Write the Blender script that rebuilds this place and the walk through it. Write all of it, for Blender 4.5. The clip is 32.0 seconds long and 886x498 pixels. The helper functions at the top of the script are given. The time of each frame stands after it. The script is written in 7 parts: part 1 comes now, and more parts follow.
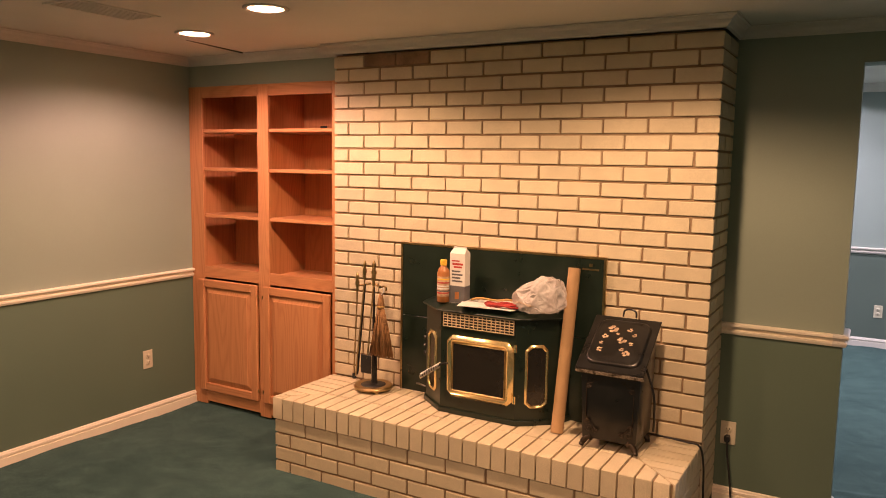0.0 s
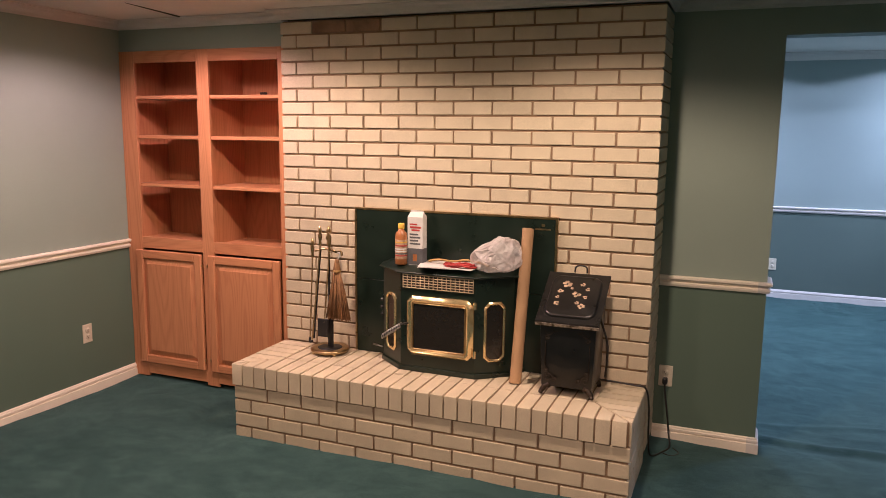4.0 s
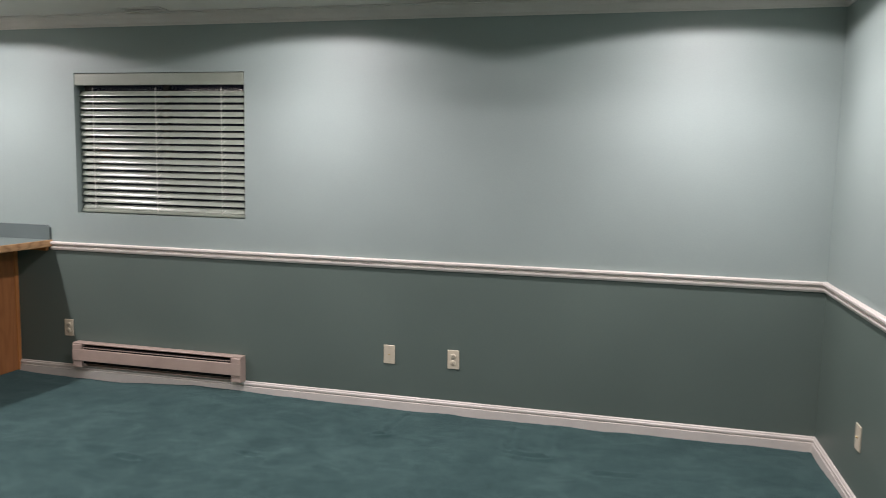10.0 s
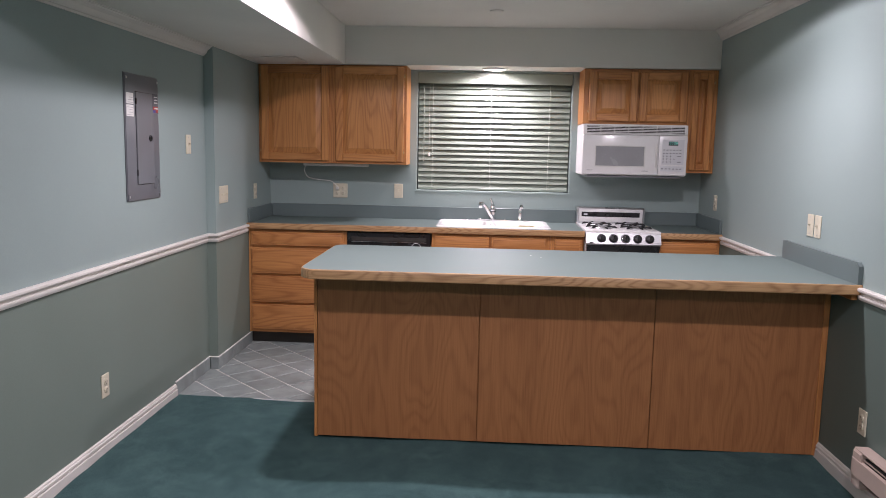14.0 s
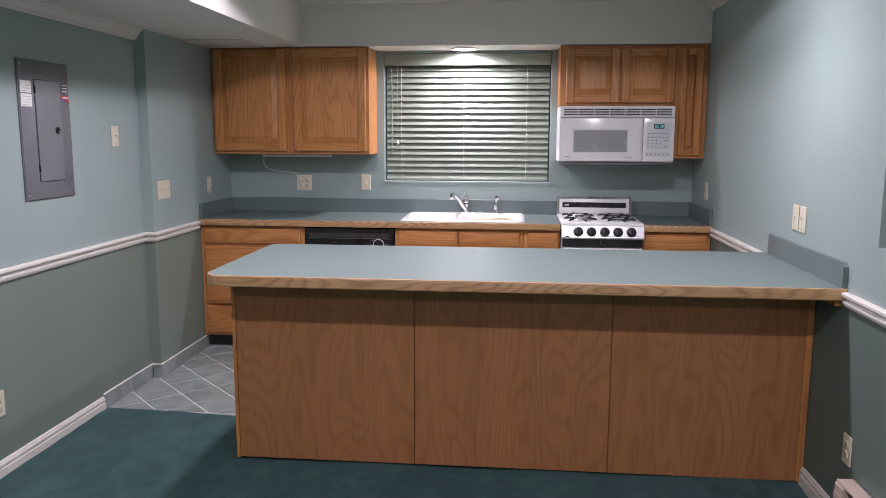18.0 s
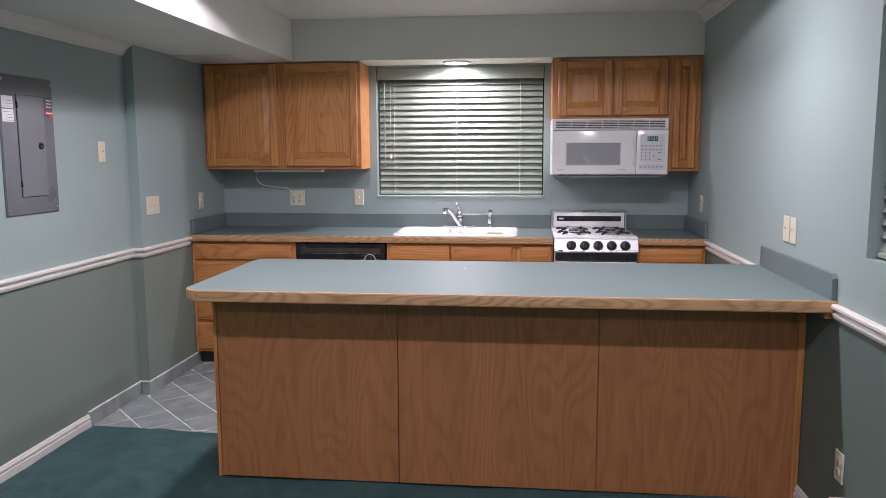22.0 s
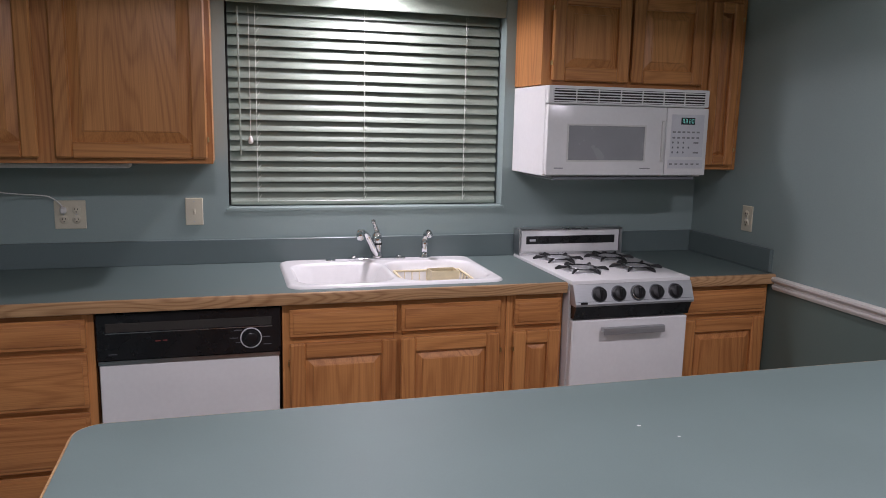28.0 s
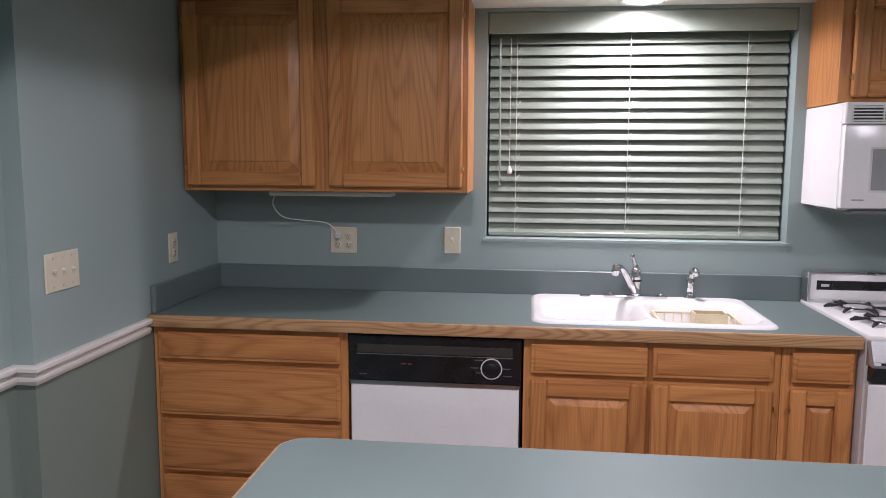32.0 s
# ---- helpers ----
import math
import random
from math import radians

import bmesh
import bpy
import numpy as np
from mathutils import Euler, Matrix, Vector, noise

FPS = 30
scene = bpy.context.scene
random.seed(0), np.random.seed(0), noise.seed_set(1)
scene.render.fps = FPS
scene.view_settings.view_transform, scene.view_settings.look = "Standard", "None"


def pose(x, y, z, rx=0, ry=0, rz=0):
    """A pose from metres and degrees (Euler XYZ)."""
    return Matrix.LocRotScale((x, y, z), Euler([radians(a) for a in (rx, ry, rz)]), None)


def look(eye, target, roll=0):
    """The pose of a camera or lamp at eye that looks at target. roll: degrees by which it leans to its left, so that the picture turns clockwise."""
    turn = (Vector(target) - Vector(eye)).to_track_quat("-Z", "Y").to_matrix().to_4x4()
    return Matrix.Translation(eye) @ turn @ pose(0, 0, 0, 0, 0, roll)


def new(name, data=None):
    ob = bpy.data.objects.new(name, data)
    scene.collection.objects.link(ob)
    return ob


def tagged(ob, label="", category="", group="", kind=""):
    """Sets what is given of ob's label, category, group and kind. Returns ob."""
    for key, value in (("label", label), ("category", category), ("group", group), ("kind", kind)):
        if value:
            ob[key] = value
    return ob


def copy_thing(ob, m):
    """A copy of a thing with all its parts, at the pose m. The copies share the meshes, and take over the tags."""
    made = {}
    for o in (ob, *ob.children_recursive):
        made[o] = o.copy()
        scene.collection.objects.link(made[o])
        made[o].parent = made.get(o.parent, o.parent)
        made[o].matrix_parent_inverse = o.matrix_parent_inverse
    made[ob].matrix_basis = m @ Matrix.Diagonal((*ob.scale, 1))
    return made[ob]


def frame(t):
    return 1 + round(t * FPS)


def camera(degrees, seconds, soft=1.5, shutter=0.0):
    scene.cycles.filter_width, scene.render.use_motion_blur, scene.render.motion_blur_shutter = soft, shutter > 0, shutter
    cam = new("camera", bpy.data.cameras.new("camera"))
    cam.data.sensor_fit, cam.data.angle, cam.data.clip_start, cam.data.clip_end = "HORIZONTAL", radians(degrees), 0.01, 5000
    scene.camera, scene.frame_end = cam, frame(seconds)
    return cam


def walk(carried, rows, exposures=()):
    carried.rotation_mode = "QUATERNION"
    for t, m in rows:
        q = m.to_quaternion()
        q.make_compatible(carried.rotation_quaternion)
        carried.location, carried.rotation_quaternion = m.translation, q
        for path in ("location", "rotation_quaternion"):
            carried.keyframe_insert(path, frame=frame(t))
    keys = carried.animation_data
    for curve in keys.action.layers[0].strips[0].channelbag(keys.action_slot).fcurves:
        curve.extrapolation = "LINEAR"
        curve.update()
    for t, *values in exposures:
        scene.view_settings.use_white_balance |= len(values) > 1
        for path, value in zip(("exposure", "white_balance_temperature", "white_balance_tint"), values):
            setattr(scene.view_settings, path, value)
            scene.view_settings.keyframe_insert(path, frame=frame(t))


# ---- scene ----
cam = camera(60.8, 32.0, soft=0.4, shutter=0.25)
EXPOSURES = [
    (0.0, 0.2, 6850, 44),
    (1.0, 0.05, 5500, 36),
    (2.0, 0.1, 5400, 37),
    (5.0, 0.05, 5100, 35),
    (6.0, 0.08, 5450, 34),
    (7.0, 0.25, 6220, 18),
    (8.0, 0.2, 6920, -2),
    (9.0, -0.19, 7340, 15),
    (10.0, -0.16, 7000, 34),
    (11.0, -0.15, 7110, 39),
    (13.0, -0.1, 6790, 39),
    (16.0, -0.12, 6400, 37),
    (18.0, -0.12, 6400, 37),
    (20.0, 0.03, 6430, 37),
    (22.0, -0.09, 6400, 37),
    (24.0, -0.3, 6340, 35),
    (25.0, -0.67, 6280, 35),
    (27.5, -0.83, 6350, 35),
    (30.0, -0.85, 6350, 35),
    (31.0, -0.7, 6380, 35),
    (32.0, -0.4, 6420, 36),
]
PATH = [
    (0, (0.254, -1.074, 1.62), (-0.734, 0.649, 1.389), 0.9),
    (0.5, (0.079, -1.173, 1.628), (-0.812, 0.593, 1.335), 1.1),
    (1, (-0.041, -1.228, 1.617), (-0.828, 0.581, 1.291), 2.2),
    (1.5, (-0.005, -1.305, 1.605), (-0.735, 0.531, 1.297), 2.6),
    (2, (0.015, -1.331, 1.609), (-0.694, 0.515, 1.311), 2.1),
    (2.5, (0.026, -1.333, 1.62), (-0.689, 0.509, 1.309), 1.4),
    (4.5, (0.035, -1.324, 1.604), (-0.696, 0.511, 1.287), 0.5),
    (5, (0.048, -1.265, 1.558), (-0.55, 0.612, 1.215), 0.3),
    (5.5, (0.199, -1.068, 1.503), (-0.232, 0.851, 1.136), 0.7),
    (6, (0.452, -0.789, 1.49), (0.187, 1.152, 1.085), 1.8),
    (6.5, (0.568, -0.352, 1.431), (0.478, 1.606, 1.035), 1.7),
    (7, (0.716, 0.08, 1.405), (0.685, 2.045, 1.033), 0.4),
    (7.5, (0.92, 0.407, 1.485), (0.792, 2.371, 1.132), 0.1),
    (8, (0.982, 0.877, 1.442), (0.903, 2.844, 1.084), -0.1),
    (8.5, (1.143, 1.262, 1.412), (0.995, 3.228, 1.073), -0.7),
    (9, (1.214, 1.684, 1.482), (0.986, 3.647, 1.177), -0.2),
    (9.5, (1.226, 2.136, 1.456), (0.935, 4.1, 1.216), 0.3),
    (10, (1.315, 2.504, 1.464), (0.832, 4.432, 1.243), 1.2),
    (10.5, (1.42, 2.855, 1.525), (0.559, 4.646, 1.298), 1.6),
    (11, (1.394, 3.302, 1.507), (0.131, 4.833, 1.258), 1.5),
    (11.5, (1.438, 3.644, 1.468), (-0.182, 4.786, 1.205), 0.3),
    (12, (1.451, 3.939, 1.473), (-0.37, 4.716, 1.19), -0),
    (12.5, (1.314, 4.22, 1.457), (-0.598, 4.738, 1.181), -0.2),
    (13, (1.213, 4.528, 1.447), (-0.756, 4.768, 1.188), -0.4),
    (13.5, (1.122, 4.801, 1.463), (-0.861, 4.833, 1.21), 0.5),
    (15.5, (0.479, 5.51, 1.483), (-1.484, 5.266, 1.187), 1.1),
    (16, (0.481, 5.507, 1.478), (-1.484, 5.269, 1.189), 1),
    (16.5, (0.473, 5.502, 1.48), (-1.496, 5.3, 1.191), 0.9),
    (17, (0.472, 5.505, 1.479), (-1.498, 5.33, 1.188), 0.7),
    (17.5, (0.481, 5.499, 1.478), (-1.489, 5.324, 1.184), 0.4),
    (18, (0.488, 5.491, 1.482), (-1.481, 5.301, 1.185), 0.2),
    (18.5, (0.487, 5.494, 1.479), (-1.477, 5.298, 1.157), -0.1),
    (19, (0.477, 5.498, 1.475), (-1.471, 5.298, 1.069), -0.4),
    (19.5, (0.472, 5.501, 1.465), (-1.459, 5.305, 0.985), -0.6),
    (20, (0.482, 5.5, 1.466), (-1.459, 5.294, 1.031), -0.8),
    (20.5, (0.492, 5.503, 1.48), (-1.463, 5.252, 1.138), -0.6),
    (21, (0.486, 5.513, 1.484), (-1.471, 5.227, 1.182), -0.6),
    (21.5, (0.465, 5.56, 1.474), (-1.5, 5.316, 1.187), -0.4),
    (22, (0.428, 5.597, 1.461), (-1.544, 5.383, 1.208), -0.2),
    (22.5, (0.316, 5.522, 1.456), (-1.657, 5.265, 1.256), -0.1),
    (23, (0.03, 5.377, 1.487), (-1.94, 5.079, 1.307), -0.6),
    (23.5, (-0.312, 5.412, 1.484), (-2.26, 4.996, 1.3), -0.85),
    (24, (-0.684, 5.2, 1.462), (-2.633, 4.784, 1.307), 0.05),
    (24.5, (-1.042, 5.085, 1.531), (-3.02, 4.868, 1.367), 0.7),
    (25, (-1.342, 4.882, 1.495), (-3.332, 4.913, 1.305), 1.7),
    (25.5, (-1.582, 4.78, 1.521), (-3.56, 4.88, 1.264), 1),
    (27.5, (-1.796, 4.504, 1.528), (-3.703, 4.998, 1.193), 1.6),
    (28, (-1.799, 4.518, 1.525), (-3.695, 5.058, 1.192), 1.2),
    (28.5, (-1.799, 4.541, 1.518), (-3.691, 5.098, 1.184), 0.78),
    (29, (-1.79, 4.55, 1.51), (-3.684, 5.099, 1.17), 0.45),
    (29.5, (-1.79, 4.55, 1.505), (-3.684, 5.096, 1.16), 0.42),
    (30, (-1.792, 4.544, 1.501), (-3.7, 5.025, 1.141), 0.2),
    (30.5, (-1.793, 4.521, 1.498), (-3.726, 4.864, 1.114), -0.15),
    (31, (-1.811, 4.48, 1.496), (-3.77, 4.655, 1.132), -0.8),
    (31.5, (-1.814, 4.476, 1.515), (-3.79, 4.464, 1.206), -0.45),
    (32, (-1.914, 4.703, 1.487), (-3.886, 4.474, 1.244), 0.3),
]
walk(cam, [(t, look(eye, target, roll)) for t, eye, target, roll in PATH], EXPOSURES)


# ---- world and lamps ----
world = bpy.data.worlds.new("night")
scene.world = world
world.use_nodes = True
world.node_tree.nodes["Background"].inputs[0].default_value = (0.10, 0.13, 0.20, 1)
world.node_tree.nodes["Background"].inputs[1].default_value = 0.03

# plan, in metres
XB, XR, YR = -5.08, 2.307, 6.747          # kitchen back wall, alcove end wall, long wall
YP, YK, XJ = 3.275, 3.335, -3.82          # wall with the fuse panel, kitchen side wall, the jog between
YD0, YD1 = 2.665, 2.81                    # dividing wall, both faces
XO0, XO1, ZO = 0.165, 1.925, 2.067         # opening in it
XL, YF, XE = -3.62, -3.4, 3.4             # fireplace room: side wall, rear wall, end wall
ZC, ZF, ZS = 2.365, 2.246, 2.085          # ceilings; underside of the bulkhead and soffit
ZRAIL = 0.88
BX0, BX1, BY, BZ = -2.395, -0.346, 2.309, 2.183   # chimney breast
HY, HZ = 1.797, 0.389                     # hearth front and top
CASE_FACE = 2.384                         # wall above the bookcase
CASE = (2.755, 2.062)                     # back and top of the bookcase niche
XS = -4.75                                # soffit front
YB = 4.0                                  # bulkhead face
XT = -3.275                               # where carpet meets tile
WK = (4.515, 5.728, 1.146, 2.073)         # kitchen window
WL = (-2.24, -1.02, 1.102, 2.005)          # long wall window
COOL, WARM = (0.91, 0.965, 0.945), (1.0, 0.625, 0.32)
WHITER = (1.0, 0.70, 0.345)                 # newer bulbs over the hearth, less red
PINKISH = (1.0, 0.59, 0.41)                 # older bulb beside the bookcase
COOL_LAMPS = [(x, y, ZC) for x in (-2.79, -0.50, 1.65) for y in (6.065, 4.46)]
# the last three warm lamps are unseen, added to fill the fireplace room's rear
WARM_LAMPS = [(-2.81, 1.70, ZF), (-2.025, 1.375, ZF), (-0.52, 1.3, ZF), (1.5, -0.6, ZF), (-2.2, -0.9, ZF), (0.0, -1.6, ZF)]
SINK_LAMP = (-4.945, 5.115, ZS)


def spot(name, place, colour, watts, degrees, blend, radius=0.045):
    data = bpy.data.lights.new(name, "SPOT")
    data.energy, data.color, data.spot_size, data.spot_blend, data.shadow_soft_size = watts, colour, radians(degrees), blend, radius
    ob = new(name, data)
    ob.location = (place[0], place[1], place[2] - 0.03)
    return ob


for p in COOL_LAMPS:
    watts = (110 if p[1] > 5 else 150) if p[0] < -2 else (116 if p[0] > 1 else 108)
    spot("downlight", p, COOL, 0.34 * watts, 159, 0.07)         # wide rim of the beam, cut off by the trim
    spot("downlight", p, COOL, 0.66 * watts, 150, 1.0)          # its soft core
for k, p in enumerate(WARM_LAMPS):
    spot("downlight", p, (PINKISH, WHITER, WHITER, WARM, WARM, WARM)[k], (62, 76, 92, 88, 88, 88)[k], 156, 0.4)
spot("sink_downlight", SINK_LAMP, COOL, 34, 174, 0.25)
spot("sink_downlight", SINK_LAMP, COOL, 58, 140, 1.0)


# ---- materials ----
def material(name, colour, rough=0.5, metal=0.0, spread=0.12, scale=6.0, fine=90.0, bump=0.1, stretch=(1, 1, 1), rough_spread=0.08,
             depth=0.002, coat=0.0, per_object=0.0, second=None, fine_spread=None):
    """A surface with soft blotches, fine grain and relief in metres of the real thing."""
    m = bpy.data.materials.new(name)
    m.use_nodes = True
    nt = m.node_tree
    bsdf = nt.nodes["Principled BSDF"]
    N = nt.nodes.new
    L = nt.links.new
    co = N("ShaderNodeTexCoord")
    mp = N("ShaderNodeMapping")
    mp.inputs["Scale"].default_value = stretch
    info = N("ShaderNodeObjectInfo")
    shift = N("ShaderNodeVectorMath")
    shift.operation = "MULTIPLY_ADD"
    comb = N("ShaderNodeCombineXYZ")
    for k in range(3):
        L(info.outputs["Random"], comb.inputs[k])
    shift.inputs[1].default_value = (7.3, 11.9, 5.1) if per_object else (0, 0, 0)
    L(comb.outputs[0], shift.inputs[0])
    L(co.outputs["Object"], shift.inputs[2])
    L(shift.outputs[0], mp.inputs[0])
    big = N("ShaderNodeTexNoise")
    big.inputs["Scale"].default_value = scale
    big.inputs["Detail"].default_value = 4
    small = N("ShaderNodeTexNoise")
    small.inputs["Scale"].default_value = fine
    small.inputs["Detail"].default_value = 3
    L(mp.outputs[0], big.inputs["Vector"])
    L(mp.outputs[0], small.inputs["Vector"])
    c = Vector(colour)
    d = Vector(second) if second else c * (1 - 2 * spread)
    ramp = N("ShaderNodeValToRGB")
    ramp.color_ramp.elements[0].position, ramp.color_ramp.elements[1].position = 0.32, 0.68
    ramp.color_ramp.elements[0].color = (*d, 1)
    ramp.color_ramp.elements[1].color = (*(c * (1 + spread * 0.6)), 1)
    L(big.outputs["Fac"], ramp.inputs[0])
    mix = N("ShaderNodeMix")
    mix.data_type, mix.blend_type = "RGBA", "MULTIPLY"
    mix.inputs["Factor"].default_value = 1.0
    fs = spread if fine_spread is None else fine_spread
    fr = N("ShaderNodeMapRange")
    fr.inputs["From Min"].default_value, fr.inputs["From Max"].default_value = 0.3, 0.7
    fr.inputs["To Min"].default_value, fr.inputs["To Max"].default_value = 1 - fs, 1 + fs * 0.5
    L(small.outputs["Fac"], fr.inputs[0])
    tone = N("ShaderNodeMath")
    tone.operation = "MULTIPLY_ADD"
    tone.inputs[1].default_value = per_object
    tone.inputs[2].default_value = 1 - per_object / 2
    L(info.outputs["Random"], tone.inputs[0])
    mul = N("ShaderNodeMath")
    mul.operation = "MULTIPLY"
    L(fr.outputs[0], mul.inputs[0])
    L(tone.outputs[0], mul.inputs[1])
    L(ramp.outputs[0], mix.inputs["A"])
    L(mul.outputs[0], mix.inputs["B"])
    L(mix.outputs["Result"], bsdf.inputs["Base Color"])
    rr = N("ShaderNodeMapRange")
    rr.inputs["To Min"].default_value, rr.inputs["To Max"].default_value = max(0.02, rough - rough_spread), min(1, rough + rough_spread)
    L(big.outputs["Fac"], rr.inputs[0])
    L(rr.outputs[0], bsdf.inputs["Roughness"])
    bsdf.inputs["Metallic"].default_value = metal
    if coat:
        bsdf.inputs["Coat Weight"].default_value, bsdf.inputs["Coat Roughness"].default_value = coat, 0.12
    if bump:
        b = N("ShaderNodeBump")
        b.inputs["Strength"].default_value, b.inputs["Distance"].default_value = bump, depth
        L(small.outputs["Fac"], b.inputs["Height"])
        L(b.outputs[0], bsdf.inputs["Normal"])
    return m


def wood(name, light, dark, along, rough=0.38, rings=24.0, grain=66.0, spread=(4.6, 0.40), figure=(0.44, 0.75), board=0.34):
    """Oak: cathedral figure from stretched, bent bands, and open pores along the grain (along: 0 x, 1 y, 2 z)."""
    m = bpy.data.materials.new(name)
    m.use_nodes = True
    nt = m.node_tree
    bsdf = nt.nodes["Principled BSDF"]
    N = nt.nodes.new
    L = nt.links.new
    co = N("ShaderNodeTexCoord")
    info = N("ShaderNodeObjectInfo")
    comb = N("ShaderNodeCombineXYZ")
    for k in range(3):
        L(info.outputs["Random"], comb.inputs[k])
    shift = N("ShaderNodeVectorMath")
    shift.operation = "MULTIPLY_ADD"
    shift.inputs[1].default_value = (3.7, 5.9, 4.3)
    L(comb.outputs[0], shift.inputs[0])
    L(co.outputs["Object"], shift.inputs[2])

    def mapped(across, lengthwise):
        mp = N("ShaderNodeMapping")
        v = [across] * 3
        v[along] = lengthwise
        mp.inputs["Scale"].default_value = v
        L(shift.outputs[0], mp.inputs[0])
        return mp.outputs[0]
    warp = N("ShaderNodeTexNoise")
    warp.inputs["Scale"].default_value, warp.inputs["Detail"].default_value = 1.0, 1.6
    L(mapped(*spread), warp.inputs["Vector"])
    bands = N("ShaderNodeMath")
    bands.operation = "MULTIPLY"
    bands.inputs[1].default_value = rings * 6.28
    L(warp.outputs["Fac"], bands.inputs[0])
    sine = N("ShaderNodeMath")
    sine.operation = "SINE"
    L(bands.outputs[0], sine.inputs[0])
    pores = N("ShaderNodeTexNoise")
    pores.inputs["Scale"].default_value, pores.inputs["Detail"].default_value = 1.0, 3
    L(mapped(grain * 5, grain * 0.07), pores.inputs["Vector"])
    blotch = N("ShaderNodeTexNoise")
    blotch.inputs["Scale"].default_value = 1.0
    L(mapped(7.0, 0.6), blotch.inputs["Vector"])
    unit = N("ShaderNodeMapRange")
    unit.inputs["From Min"].default_value, unit.inputs["From Max"].default_value = -1, 1
    L(sine.outputs[0], unit.inputs[0])
    thin = N("ShaderNodeMath")
    thin.operation = "POWER"
    thin.inputs[1].default_value = 2.6
    L(unit.outputs[0], thin.inputs[0])
    a = N("ShaderNodeMapRange")
    a.inputs["To Max"].default_value, a.inputs["To Min"].default_value = figure
    L(thin.outputs[0], a.inputs[0])
    p = N("ShaderNodeMapRange")
    p.inputs["From Min"].default_value, p.inputs["From Max"].default_value = 0.36, 0.62
    p.inputs["To Min"].default_value, p.inputs["To Max"].default_value = -0.17, 0.10
    L(pores.outputs["Fac"], p.inputs[0])
    add = N("ShaderNodeMath")
    add.operation = "ADD"
    L(a.outputs[0], add.inputs[0])
    L(p.outputs[0], add.inputs[1])
    add2 = N("ShaderNodeMath")
    add2.operation = "MULTIPLY_ADD"
    add2.inputs[1].default_value = 0.55
    L(blotch.outputs["Fac"], add2.inputs[0])
    off = N("ShaderNodeMath")
    off.operation = "SUBTRACT"
    tone = N("ShaderNodeMath")
    tone.operation = "MULTIPLY_ADD"
    tone.inputs[1].default_value, tone.inputs[2].default_value = board, 0.275 - board / 2
    L(info.outputs["Random"], tone.inputs[0])
    L(tone.outputs[0], off.inputs[1])
    L(add.outputs[0], off.inputs[0])
    L(off.outputs[0], add2.inputs[2])
    ramp = N("ShaderNodeValToRGB")
    ramp.color_ramp.elements[0].color, ramp.color_ramp.elements[1].color = (*dark, 1), (*light, 1)
    L(add2.outputs[0], ramp.inputs[0])
    L(ramp.outputs[0], bsdf.inputs["Base Color"])
    bsdf.inputs["Roughness"].default_value, bsdf.inputs["Specular IOR Level"].default_value = rough, 0.36
    b = N("ShaderNodeBump")
    b.inputs["Strength"].default_value, b.inputs["Distance"].default_value = 0.12, 0.0008
    L(pores.outputs["Fac"], b.inputs["Height"])
    L(b.outputs[0], bsdf.inputs["Normal"])
    return m


def glowing(name, colour, strength):
    m = bpy.data.materials.new(name)
    m.use_nodes = True
    b = m.node_tree.nodes["Principled BSDF"]
    b.inputs["Base Color"].default_value = (*colour, 1)
    b.inputs["Emission Color"].default_value, b.inputs["Emission Strength"].default_value = (*colour, 1), strength
    return m


def glass(name, colour=(0.9, 0.95, 0.95), rough=0.02):
    m = bpy.data.materials.new(name)
    m.use_nodes = True
    b = m.node_tree.nodes["Principled BSDF"]
    b.inputs["Base Color"].default_value = (*colour, 1)
    b.inputs["Transmission Weight"].default_value, b.inputs["Roughness"].default_value, b.inputs["IOR"].default_value = 1.0, rough, 1.45
    return m


PAINT_UP = material("pale_teal_paint", (0.264, 0.340, 0.323), 0.55, spread=0.03, scale=1.5, fine=220, bump=0.12, depth=0.001)
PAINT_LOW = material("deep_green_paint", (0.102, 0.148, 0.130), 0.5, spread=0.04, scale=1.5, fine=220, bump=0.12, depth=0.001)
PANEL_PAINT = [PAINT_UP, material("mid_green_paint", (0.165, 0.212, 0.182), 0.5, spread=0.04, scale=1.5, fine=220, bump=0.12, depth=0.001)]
DEN = [material("sage_green_paint", (0.270, 0.338, 0.282), 0.55, spread=0.03, scale=1.5, fine=220, bump=0.12, depth=0.001),
       material("deep_sage_paint", (0.110, 0.166, 0.124), 0.5, spread=0.04, scale=1.5, fine=220, bump=0.12, depth=0.001)]
PAINT_CEIL = material("ceiling_paint", (0.70, 0.685, 0.625), 0.85, spread=0.03, scale=2.0, fine=160, bump=0.25, depth=0.0015)
TRIM = material("trim_paint", (0.66, 0.63, 0.585), 0.4, spread=0.03, scale=5, fine=120, bump=0.05)


